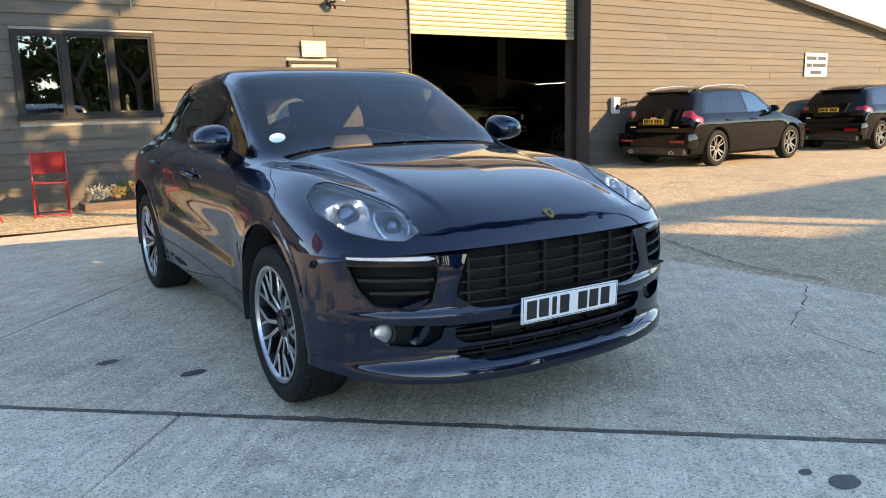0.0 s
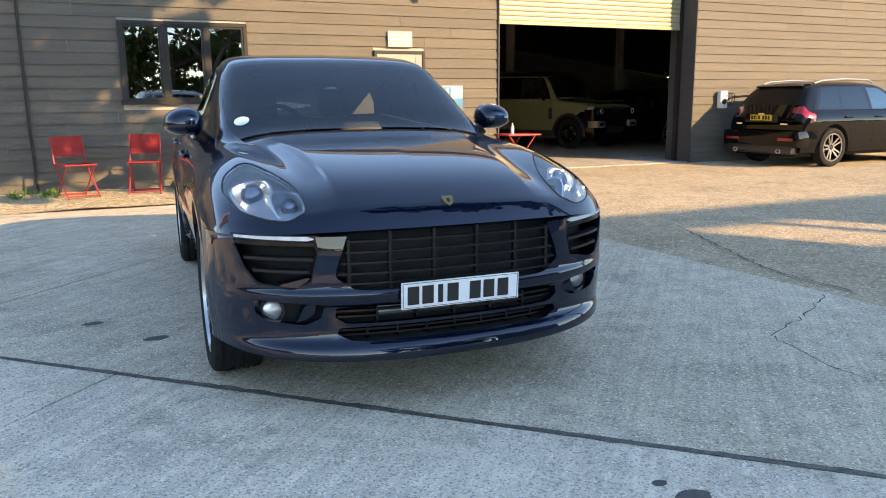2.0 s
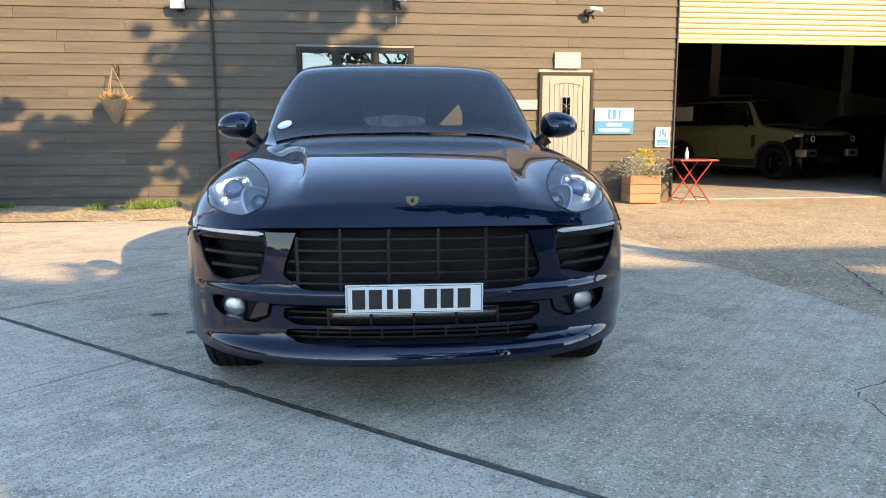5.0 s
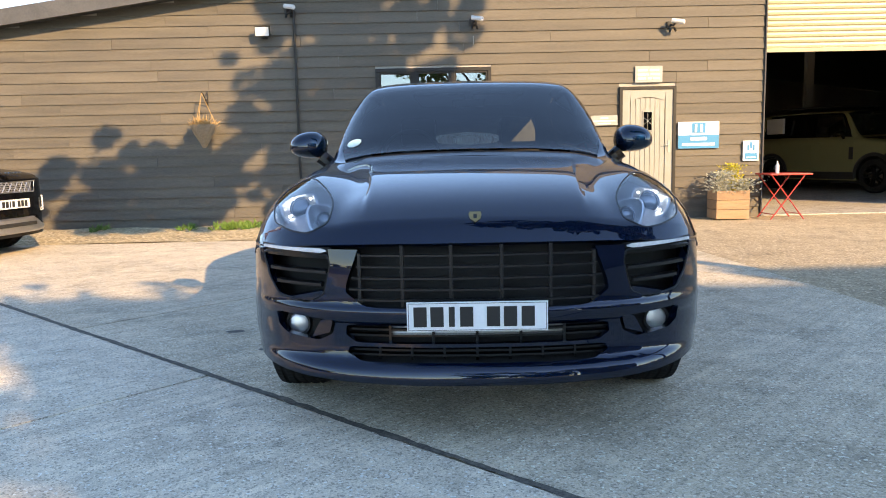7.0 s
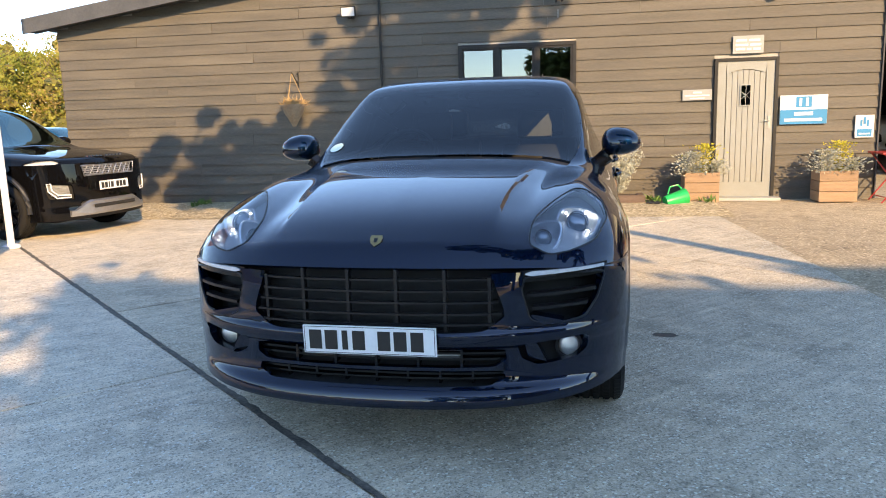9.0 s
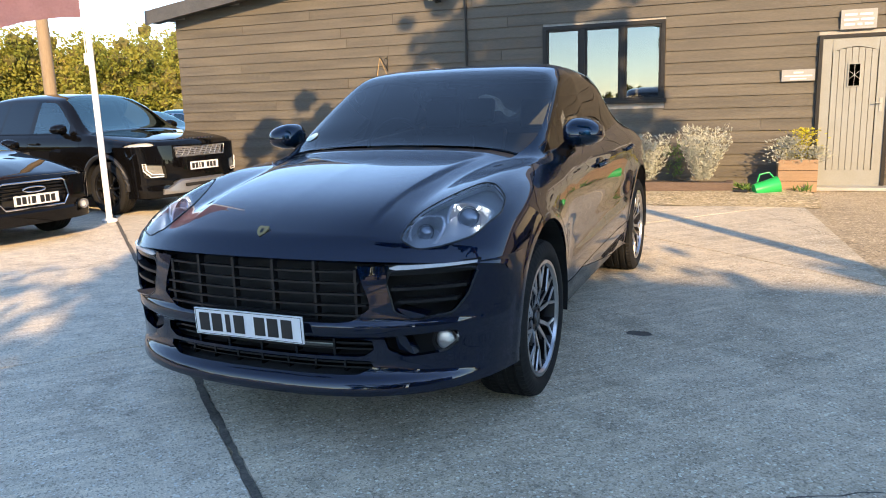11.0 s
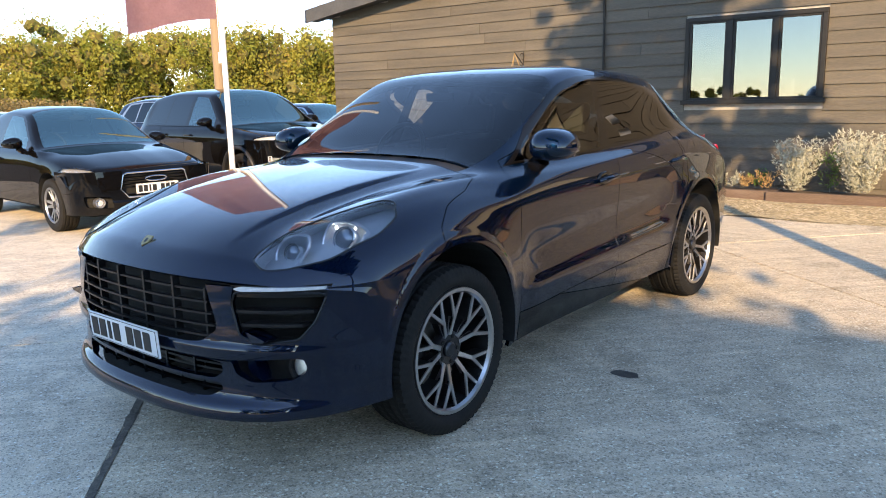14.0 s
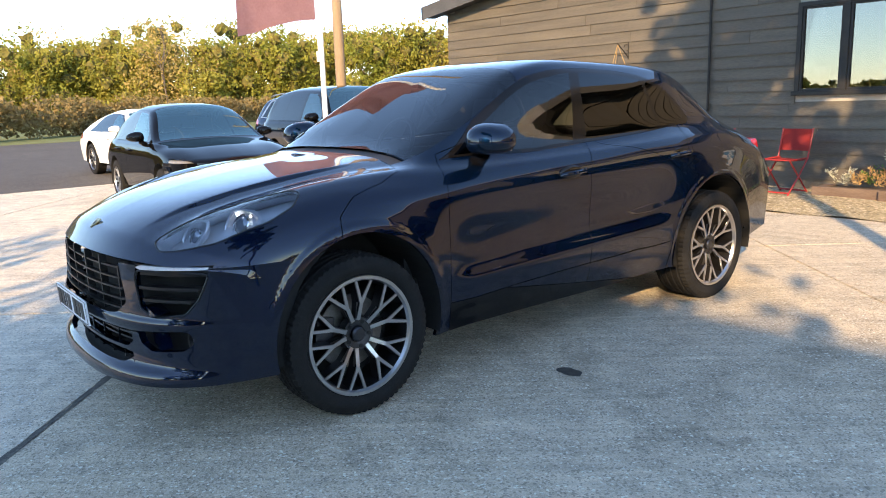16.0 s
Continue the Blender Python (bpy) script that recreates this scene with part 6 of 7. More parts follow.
Q5 = dict(fo=.88, wb=2.81, ro=.92, half=.94, H=1.63, zn=.84, zh=.98, zc=1.08, yc=.45, yh=1.25, yr=3.22, zr=1.575, yt=3.60, zt=1.12, drop=.18, belt=1.06, roofw=.60, wr=.37,
          bow=.38, seam=.72, back_bow=.28, wheel=("black and grey five-spoke", "five"), wface=M_DISC, wside=M_BLACKALLOY, rplate=.93, rp_out=.0, rails=M_SATIN,
          tailpoly=[(3.585, 2.3), (3.66, 2.3), (3.665, 5.2), (3.42, 6.0), (3.36, 5.2), (3.52, 4.0)])
QC = other_car(pose(16.42, 10.75, 0.0, 0, 0, 92), "black crossover with yellow rear plate parked along the barn", Q5, M_BLACKPAINT)


def tail_trim(car, end, hw, z0=.30):
    """Rear bumper, lower lamps, pipes, spoiler and lettering of a crossover."""
    bm = bmesh.new()
    box(bm, -hw + .03, hw - .03, end - .32, end + .06, z0 + .06, z0 + .40, .12)
    part("rear_bumper", bm, M_BLACKPAINT, car, smooth=True, angle=60)
    bm = bmesh.new()
    box(bm, -hw + .16, hw - .16, end - .2, end + .055, z0 - .05, z0 + .11, .035)
    part("rear_valance", bm, M_GREYALLOY, car, "dark silver lower valance", smooth=True, angle=60)
    bm = bmesh.new()
    box(bm, -.40, .40, end - .008, end + .008, .84 + z0 - .3, 1.0 + z0 - .3, .006)
    part("plate_recess", bm, M_GLOSSBLACK, car, smooth=True)
    bm = bmesh.new()
    prism(bm, [(end - .66, 1.575), (end - .43, 1.545), (end - .39, 1.525), (end - .42, 1.505), (end - .66, 1.53)], -.53, .53, "x")
    part("spoiler", bm, M_BLACKPAINT, car, smooth=True)
    for x0, x1 in ((-.62, -.46), (.46, .60)):
        bm = bmesh.new()
        box(bm, x0, x1, end + .002, end + .008, .80 + z0 - .3, .825 + z0 - .3)
        part("tail_lettering", bm, M_CHROME, car)
    for s in (-1, 1):
        bm = bmesh.new()
        box(bm, s * .64 - .17, s * .64 + .17, end + .045, end + .072, z0 + .20, z0 + .255, .008)
        part("rear_reflector", bm, M_REDLENS, car)
        bm = bmesh.new()
        revolve(bm, [(end - .1, .035), (end + .09, .038), (end + .09, .03), (end - .1, .028)], 20, "y")
        bmesh.ops.scale(bm, vec=(1.5, 1, 1), verts=bm.verts)
        bmesh.ops.translate(bm, vec=(s * .52, 0, z0 - .0), verts=bm.verts)
        bmesh.ops.recalc_face_normals(bm, faces=bm.faces)
        part("tail_pipe", bm, M_CHROME, car, smooth=True)
    bm = bmesh.new()
    box(bm, -.08, .08, end - .002, end + .012, .985 + z0 - .3, 1.02 + z0 - .3, .01)
    part("tail_badge", bm, M_CHROME, car)


tail_trim(QC, 3.73, .94)
SUV2 = dict(Q5, H=1.66, zr=1.58, yr=3.15, yt=3.55, rails=None, trim=M_GLOSSBLACK, rplate=1.02, belt=1.12, zt=1.14)
SC = other_car(pose(23.3, 10.7, 0.0, 0, 0, 90), "black crossover parked in line along the barn", SUV2, M_BLACKPAINT)
tail_trim(SC, 3.73, .94)

DEF = dict(fo=.85, wb=3.02, ro=.80, half=.99, H=2.03, zn=1.18, zh=1.27, zc=1.33, yc=.45, yh=.95, yr=3.45, zr=2.0, yt=3.72, zt=1.3, drop=.3, belt=1.32, roofw=.80, wr=.40, boxy=1.0,
           bow=.14, corner=4.5, seam=.98, back_bow=.05, wheel=("dark grey", "five"), wface=M_BLACKALLOY, wside=M_BLACKALLOY, lamp=M_DRL, bpil=1.75, cpil=2.75, wall_h=.14,
           holes=[[(-.1, .80), (.55, .80), (.56, .96), (-.1, .96)], [(-.1, .42), (.45, .42), (.5, .58), (-.1, .58)]],
           headpoly=[(-.84, 4.2), (-.845, 6.2), (-.60, 6.9), (-.60, 5.2), (-.72, 4.2)], bumper=M_BLACKPAINT, mirror=M_GLOSSBLACK)
DC = other_car(pose(13.3, 17.33, 0.012, 0, 0, 22), "olive green boxy off-roader with a black roof rack inside the workshop", DEF, M_OLIVEPAINT)
bm = bmesh.new()
for s in (-1, 1):
    tube(bm, [(.68 * s, 1.1, 2.09), (.68 * s, 3.4, 2.09)], .025, 8)
for k in range(7):
    tube(bm, [(-.68, 1.15 + k * .36, 2.09), (.68, 1.15 + k * .36, 2.09)], .018, 6)
part("roof_rack", bm, M_PLASTIC, DC)
bm = bmesh.new()
box(bm, -1.06, -.98, 2.6, 3.15, 1.45, 1.85, .03)
part("side_carrier", bm, M_WHITE, DC, "pale grey gear box on the side window")
bm = bmesh.new()
box(bm, -.55, .55, -.8, .2, 1.245, 1.285, .01)
part("bonnet_panel", bm, M_PLASTIC, DC)

for s in (-1, 1):
    bm = bmesh.new()
    box(bm, s * .77 - .15, s * .77 + .15, -.90, -.74, .90, 1.08, .02)
    part("headlight_frame", bm, M_GLOSSBLACK, DC, smooth=True)
    bm = bmesh.new()
    tube(bm, [(s * .77 + .065 * math.cos(a), -.905, .99 + .065 * math.sin(a)) for a in (2 * math.pi * i / 20 for i in range(20))], .012, 6, True)
    part("headlight_ring", bm, M_WPAINT, DC, smooth=True)
    bm = bmesh.new()
    box(bm, s * .80 - .2, s * .80 + .2, -.93, -.62, .56, .74, .04)
    part("bumper_corner", bm, M_SATIN, DC, "pale silver bumper corner", smooth=True)
    bm = bmesh.new()
    box(bm, s * .78 - .11, s * .78 + .11, -.935, -.92, .61, .68, .004)
    part("bumper_vent", bm, M_VOID, DC)
    for cy in (0, 3.02):
        bm = bmesh.new()
        tube(bm, [(s * .985, cy + .495 * math.cos(a), .41 + .495 * math.sin(a)) for a in (math.pi * (i / 18 * 1.1 - .05) for i in range(19))], .045, 8)
        part("wheel_arch", bm, M_PLASTIC, DC, smooth=True)
    bm = bmesh.new()
    box(bm, s * .93 - .07, s * .93 + .07, .5, 2.5, .30, .48, .02)
    part("sill", bm, M_PLASTIC, DC, smooth=True)
    bm = bmesh.new()
    box(bm, s * .985 - .015, s * .985 + .015, .55, .66, .78, 1.08, .008)
    part("wing_vent", bm, M_PLASTIC, DC)
bm = bmesh.new()
box(bm, -.58, .58, -.91, -.8, .80, 1.06, .02)
part("grille_panel", bm, M_GLOSSBLACK, DC, smooth=True)

COUPE = dict(A3, fo=.9, wb=2.85, ro=1.0, half=.93, H=1.42, zn=.74, zh=.9, zc=.98, yc=.5, yh=1.35, yr=2.7, zr=1.33, yt=3.6, zt=1.02, wr=.345, holes=[], slats=[], rings=[], fplate=None,
             wheel=("silver ten-spoke", "ten"), wface=M_ALLOY, headpoly=A3["headpoly"], qx=3.1)
other_car(pose(-9.2, 7.45, 0.0, 0, 0, 90), "white four-door coupe parked on the yard", COUPE, M_WHITEPAINT)
ESTATE = dict(Q5, H=1.66, rails=M_SATIN, rplate=None, fplate=.55, trim=M_SATIN, wheel=("silver", "ten"), wface=M_ALLOY)
other_car(pose(-9.3, 11.9, 0.0, 0, 0, 90), "dark navy crossover with bright window trim", ESTATE, M_NAVYPAINT)
SALOON = dict(COUPE, H=1.46, trim=M_CHROME)
other_car(pose(-8.4, 15.2, 0.0, 0, 0, 88), "navy saloon with bright window trim parked past the barn corner", SALOON, M_NAVYPAINT)
other_car(pose(-9.6, 18.6, 0.0, 0, 0, 88), "teal blue saloon parked past the barn corner", SALOON, M_TEALPAINT)
other_car(pose(15.95, 16.0, 0.012, 0, 0, 0), "black crossover parked nose out inside the workshop", dict(Q5, rails=None, trim=M_GLOSSBLACK, rplate=None, fplate=.5), M_BLACKPAINT)
other_car(pose(11.25, 20.9, 0.012, 0, 0, 0), "white crossover standing deep inside the workshop", dict(EVOQUE, rings=[]), M_WHITEPAINT)


# ---- things on the barn's front ----
def leafy(name, parent, material, n, place, size, rng, label="", ratio=2.2):
    """A part of many small bent leaves, placed by a function that returns a point and a direction."""
    verts, faces = [], []
    for _ in range(n):
        p, d = place()
        d = Vector(d).normalized()
        side = d.cross(Vector((rng.uniform(-1, 1), rng.uniform(-1, 1), rng.uniform(-1, 1))))
        if side.length < 1e-3:
            continue
        side.normalize()
        L = size * rng.uniform(0.6, 1.3)
        W = L / ratio
        up = side.cross(d) * L * 0.12
        a, b, c, e = p, Vector(p) + d * L * 0.5 + side * W * 0.5 + up, Vector(p) + d * L, Vector(p) + d * L * 0.5 - side * W * 0.5 + up
        k = len(verts)
        verts += [tuple(a), tuple(b), tuple(c), tuple(e)]
        faces.append((k, k + 1, k + 2, k + 3))
    me = bpy.data.meshes.new(name)
    me.from_pydata(verts, [], faces)
    me.materials.append(material)
    ob = new(name, me)
    ob.parent = parent
    return tagged(ob, label) if label else ob


F = WALL - 0.012
win = empty("window_1", pose(0, F, 0), "dark three-light casement window reflecting sky and trees", "window", kind="structure")
wx0, wx1, wz0, wz1 = 1.22, 3.08, 1.285, 2.5
for nm, a in (("frame_head", (wx0, wx1, wz1 - .06, wz1)), ("frame_sill", (wx0 - .03, wx1 + .03, wz0, wz0 + .06)), ("frame_jamb", (wx0, wx0 + .06, wz0 + .06, wz1 - .06)),
              ("frame_jamb", (wx1 - .06, wx1, wz0 + .06, wz1 - .06)), ("mullion", (1.805, 1.885, wz0 + .06, wz1 - .06)), ("mullion", (2.42, 2.49, wz0 + .06, wz1 - .06))):
    bm = bmesh.new()
    box(bm, a[0], a[1], -.035 if nm != "frame_sill" else -.06, .1, a[2], a[3], .006)
    part(nm, bm, M_DARKTRIM, win)
for x0, x1 in ((1.28, 1.805), (1.885, 2.42), (2.49, 3.02)):
    sash = new("casement")
    sash.parent = win
    for a in ((x0, x1, wz1 - .09, wz1 - .06), (x0, x1, wz0 + .06, wz0 + .092), (x0, x0 + .03, wz0 + .092, wz1 - .09), (x1 - .03, x1, wz0 + .092, wz1 - .09)):
        bm = bmesh.new()
        box(bm, a[0], a[1], -.02, .05, a[2], a[3], .005)
        part("sash_bar", bm, M_DARKTRIM, sash)
    bm = bmesh.new()
    box(bm, x0 + .03, x1 - .03, .008, .014, wz0 + .092, wz1 - .09)
    part("pane", bm, M_PANE, sash).visible_shadow = False
for nm, x, w, h, mm, lb in (("paper_sheet", 1.50, .2, .26, M_WHITE, "white printed sheets on the office sill"), ("box_file", 2.30, .1, .2, M_SIGNBLUE, "blue box file on the office sill"),
                            ("desk_calendar", 1.68, .1, .14, M_WHITE, "small white stand-up card on the office sill"), ("candle_holder", 2.66, .04, .22, M_WHITE, "slim white ornament on the office sill")):
    bm = bmesh.new()
    box(bm, x - w / 2, x + w / 2, WALL + .13, WALL + .17, 1.40, 1.40 + h, .004)
    tagged(part(nm, bm, mm), lb, nm.split("_")[-1])
bm = bmesh.new()
box(bm, 1.2, 3.1, WALL + .1, WALL + .45, 1.36, 1.40)
tagged(part("inner_sill", bm, M_WHITE), "white inner window sill of the office", "sill", kind="structure")
bm = bmesh.new()
box(bm, X0 + .2, DOORL - .32, WALL + .2, WALL + 3.3, 2.75, 2.8)
tagged(part("ceiling", bm, M_WHITE), "plain pale office ceiling", "ceiling", kind="structure")
bm = bmesh.new()
box(bm, .8, 2.6, WALL + 1.4, WALL + 2.1, .72, .76, .01)
for x in (.85, 2.55):
    box(bm, x - .03, x + .03, WALL + 1.5, WALL + 2.0, 0.0, .72)
tagged(part("desk", bm, M_WHITE), "white desk inside the dim office", "desk")

door = empty("door_1", pose(5.61, WALL - .02, 0.05), "pale sage-green ledged cottage door with a small leaded pane, closed", "door", kind="structure")
for a in ((-.46, -.41, 0, 2.09), (.41, .46, 0, 2.09), (-.41, .41, 2.04, 2.09)):
    bm = bmesh.new()
    box(bm, a[0], a[1], -.03, .1, a[2], a[3], .004)
    part("door_frame", bm, M_DARKTRIM, door)
leaf = new("door_leaf")
leaf.parent = door
for k in range(7):
    bm = bmesh.new()
    w = .56 / 7
    box(bm, -.28 + k * w + .003, -.28 + (k + 1) * w - .003, -.004, .03, .22, 1.86 + .05 * math.sin(math.pi * (k + .5) / 7), .003)
    part("plank", bm, M_SAGE, leaf)
bm = bmesh.new()
arch = [(-.28 + .56 * i / 12, 1.86 + .06 * math.sin(math.pi * i / 12)) for i in range(13)]
prism(bm, [(-.41, 2.04), (-.41, 0.0), (.41, 0.0), (.41, 2.04), (.29, 2.04), (.29, .22), (-.29, .22), (-.29, 2.04)], -.012, .03, "y")
prism(bm, [(-.29, 2.04)] + [(x, z) for x, z in arch] + [(.29, 2.04)], -.012, .03, "y")
part("door_stile", bm, M_SAGE, leaf)
bm = bmesh.new()
box(bm, -.085, .085, -.02, .0, 1.37, 1.70, .008)
part("pane_frame", bm, M_SAGE, leaf)
bm = bmesh.new()
box(bm, -.065, .065, -.024, -.019, 1.39, 1.68)
part("leaded_pane", bm, M_TINT, leaf, "dark leaded glass")
bm = bmesh.new()
for a, b in (((0, 1.39), (0, 1.68)), ((-.065, 1.48), (.065, 1.59)), ((-.065, 1.59), (.065, 1.48))):
    tube(bm, [(a[0], -.026, a[1]), (b[0], -.026, b[1])], .003, 5)
part("leading", bm, M_STEEL, leaf)
bm = bmesh.new()
box(bm, .33, .37, -.022, -.012, 1.03, 1.22, .003)
tube(bm, [(.35, -.02, 1.15), (.35, -.055, 1.15), (.26, -.058, 1.15)], .009, 8)
part("door_handle", bm, M_STEEL, leaf)
bm = bmesh.new()
box(bm, -.5, .5, -.3, .1, -.05, .0, .01)
part("threshold", bm, M_STEEL, door)


def sign(x0, x1, z0, z1, label, bars, m=M_WHITE, y=F - .022):
    """A flat notice with plain bars for its writing: bars are (x0, x1, z0, z1, material) in shares of the board."""
    cx, cz, w, h = (x0 + x1) / 2, (z0 + z1) / 2, x1 - x0, z1 - z0
    sg = empty("sign", pose(cx, y, cz), label, "sign", "wall signs")
    bm = bmesh.new()
    box(bm, -w / 2, w / 2, -.006, .012, -h / 2, h / 2, .003)
    part("sign_board", bm, m, sg)
    for k, (a, b, c, d, mm) in enumerate(bars):
        bm = bmesh.new()
        box(bm, (a - .5) * w + .002, (b - .5) * w - .002, -.0085 - .0035 * (k > 1), -.0055, (c - .5) * h + .001, (d - .5) * h)
        part("print_bar", bm, mm, sg)


sign(5.4, 5.84, 2.2, 2.46, "small grey notice board with white print over the door", [(.1, .45, .68, .8, M_WHITE), (.52, .88, .68, .8, M_WHITE), (.08, .5, .42, .54, M_WHITE), (.55, .92, .42, .54, M_WHITE), (.1, .4, .18, .3, M_WHITE), (.46, .6, .18, .3, M_WHITE), (.66, .9, .18, .3, M_WHITE)], M_SIGNGREY)
sign(6.11, 6.78, 1.13, 1.56, "white and blue information sign beside the door", [(0, 1, 0, .5, M_SIGNBLUE), (.33, .67, .58, .95, M_SIGNBLUE), (.40, .46, .62, .9, M_WHITE), (.54, .6, .62, .9, M_WHITE), (.3, .7, .3, .42, M_WHITE), (.1, .9, .1, .2, M_WHITE)])
sign(7.18, 7.44, .91, 1.24, "small white and blue notice near the roller door", [(.1, .9, .06, .38, M_SIGNBLUE), (.25, .38, .5, .8, M_SIGNBLUE), (.6, .73, .5, .8, M_SIGNBLUE), (.42, .57, .6, .92, M_SIGNBLUE), (.2, .8, .14, .2, M_WHITE)])
sign(4.69, 5.12, 1.53, 1.69, "narrow grey sign with white print beside the door", [(.35, .65, .65, .8, M_WHITE), (.08, .92, .38, .5, M_WHITE), (.25, .75, .12, .24, M_WHITE)], M_SIGNGREY)
sg_bars = []
for r_, row in enumerate(((.06, .5), (.56, .94), (.06, .3), (.34, .94), (.25, .75))):
    z = (.78, .78, .48, .48, .18)[r_]
    sg_bars.append((row[0], row[1], z - .08, z + .08, M_INK))
sign(20.2, 21.3, 1.92, 2.55, "white sign with black lettering bars on the barn wall", sg_bars)


def floodlight(x, z, lit=True):
    fl = empty("floodlight", pose(x, F - .03, z), "small black wall floodlight with a pale face", "light", "wall lights")
    bm = bmesh.new()
    box(bm, -.02, .02, -.1, .03, -.09, -.06)
    box(bm, -.05, .05, .0, .03, -.1, -.04, .005)
    part("bracket", bm, M_DARKTRIM, fl)
    bm = bmesh.new()
    box(bm, -.12, .12, -.16, -.11, -.06, .1, .012, pose(0, 0, 0, 12, 0, 0))
    part("lamp_body", bm, M_DARKTRIM, fl)
    bm = bmesh.new()
    box(bm, -.105, .105, -.166, -.158, -.045, .085, .0, pose(0, 0, 0, 12, 0, 0))
    part("lamp_face", bm, M_WHITE, fl)


def cctv(x, z):
    c = empty("security_camera", pose(x, F - .02, z), "white bullet security camera on a dark wall bracket", "camera", "security cameras")
    bm = bmesh.new()
    box(bm, -.06, .06, -.02, .03, -.05, .05, .01)
    tube(bm, [(0, 0, 0), (0, -.12, -.03), (.03, -.16, -.0)], .015, 8)
    part("mount", bm, M_DARKTRIM, c, smooth=True)
    bm = bmesh.new()
    revolve(bm, [(-.1, 0.0), (-.1, .036), (.09, .036), (.1, .03), (.1, 0)], 20, "x")
    bmesh.ops.recalc_face_normals(bm, faces=bm.faces)
    bmesh.ops.transform(bm, matrix=pose(.06, -.2, .02, 0, 12, -35), verts=bm.verts)
    part("housing", bm, M_WHITE, c, smooth=True)
    bm = bmesh.new()
    tube(bm, [(-.02, -.04, -.06), (-.03, -.06, -.12)], .018, 8)
    tube(bm, [(.05, -.04, -.06), (.06, -.07, -.11)], .018, 8)
    part("sensor", bm, M_DARKTRIM, c)


floodlight(-.52, 3.1)
cctv(2.8, 3.2)
cctv(5.96, 3.1)
cctv(-.13, 3.43)
bm = bmesh.new()
tube(bm, [(-.045, F - .03, 3.45), (-.045, F - .03, .9), (-.03, F - .03, .5), (-.03, F - .03, .05)], .02, 8)
tagged(part("drain_pipe", bm, M_DARKTRIM, smooth=True), "thin dark downpipe fixed to the boards", "pipe", kind="structure")
bm = bmesh.new()
tube(bm, [(2.8, F - .03, 2.98), (2.8, F - .03, 2.85)], .008, 6)
tagged(part("wall_cable", bm, M_STEEL), "short grey cable on the boards", "cable", kind="structure")

# hanging basket
rng = random.Random(7)
hb = empty("hanging_basket", pose(-1.5, WALL - .27, 1.64), "dried-out wicker hanging basket on a scrolled iron bracket", "basket")
bm = bmesh.new()
tube(bm, [(0.02, .25, .3), (0.02, .25, .56)], .008, 6)
tube(bm, [(0.02, .24, .33), (0.02, .12, .42), (0.02, .0, .5), (0, -.02, .53)], .008, 6)
tube(bm, [(0.02 + .0, .2 - .07 * math.cos(a), .47 + .05 * math.sin(a)) for a in (2 * math.pi * i / 14 for i in range(12))], .006, 6)
part("bracket", bm, M_DARKTRIM, hb, smooth=True)
bm = bmesh.new()
for k in range(3):
    a = 2.1 * k + .4
    tube(bm, [(.19 * math.cos(a), .19 * math.sin(a), .02), (0, -.01, .52)], .005, 5)
part("chains", bm, M_STRAW, hb)
bm = bmesh.new()
prof = [(-.36 + .05 * math.cos(0), 0.0), (-.34, .02), (-.25, .07), (-.12, .145), (0, .195), (.02, .2), (.02, .18), (0, .17)]
revolve(bm, prof, 26, "z", wobble=lambda i, k: .008 * ((i + k) % 2))
part("cone", bm, mat("woven_cane", (0.2, 0.15, 0.1), (0.3, 0.22, 0.14), 30, 0.9, bump=0.006, bscale=70), hb)
leafy("dry_stems", hb, M_STRAW, 260, lambda: ((rng.gauss(0, .08), rng.gauss(0, .08), .0), (rng.gauss(0, .6), rng.gauss(0, .6), rng.uniform(.1, 1))), .16, rng, ratio=14)


# ---- folding furniture ----
def folding_chair(m, label):
    ch = empty("folding_chair", m, label, "chair", "red folding chairs")
    for s in (-1, 1):
        bm = bmesh.new()
        tube(bm, [(.21 * s, -.24, .0), (.21 * s, .0, .25), (.21 * s, .17, .46), (.21 * s, .26, .84)], .011, 8)
        part("long_leg", bm, M_RED, ch, smooth=True)
        bm = bmesh.new()
        tube(bm, [(.19 * s, .24, .0), (.19 * s, .0, .25), (.19 * s, -.2, .45)], .011, 8)
        part("cross_leg", bm, M_RED, ch, smooth=True)
        bm = bmesh.new()
        tube(bm, [(.2 * s, -.22, .45), (.2 * s, .19, .46)], .011, 8)
        part("seat_rail", bm, M_RED, ch, smooth=True)
    for y, z, w in ((-.2, .03, .21), (.2, .03, .19), (-.2, .45, .2)):
        bm = bmesh.new()
        tube(bm, [(-w, y, z), (w, y, z)], .01, 8)
        part("cross_bar", bm, M_RED, ch, smooth=True)
    for nm, pts in (("seat", [(-.21, .452), (-.1, .438), (.05, .435), (.18, .455)]), ("backrest", [(.2, .55), (.228, .62), (.236, .72), (.256, .83)])):
        bm = bmesh.new()
        rows = []
        for i in range(7):
            x = -.215 + .43 * i / 6
            sag = -.012 * (1 - (x / .215) ** 2)
            rows.append([(bm.verts.new((x, y + (sag if nm == "backrest" else 0) * -1, z + (sag if nm == "seat" else 0)))) for y, z in pts])
        for a, b in zip(rows, rows[1:]):
            for j in range(len(pts) - 1):
                bm.faces.new((a[j], a[j + 1], b[j + 1], b[j]))
        bmesh.ops.solidify(bm, geom=bm.faces[:], thickness=.006)
        part(nm, bm, M_REDCLOTH, ch, smooth=True)
    return ch


c1 = folding_chair(pose(.52, 11.05, .03, 0, 0, 22), "red folding canvas chair on the gravel by the wall")
copy_thing(c1, pose(1.42, 11.2, .03, 0, 0, -8))

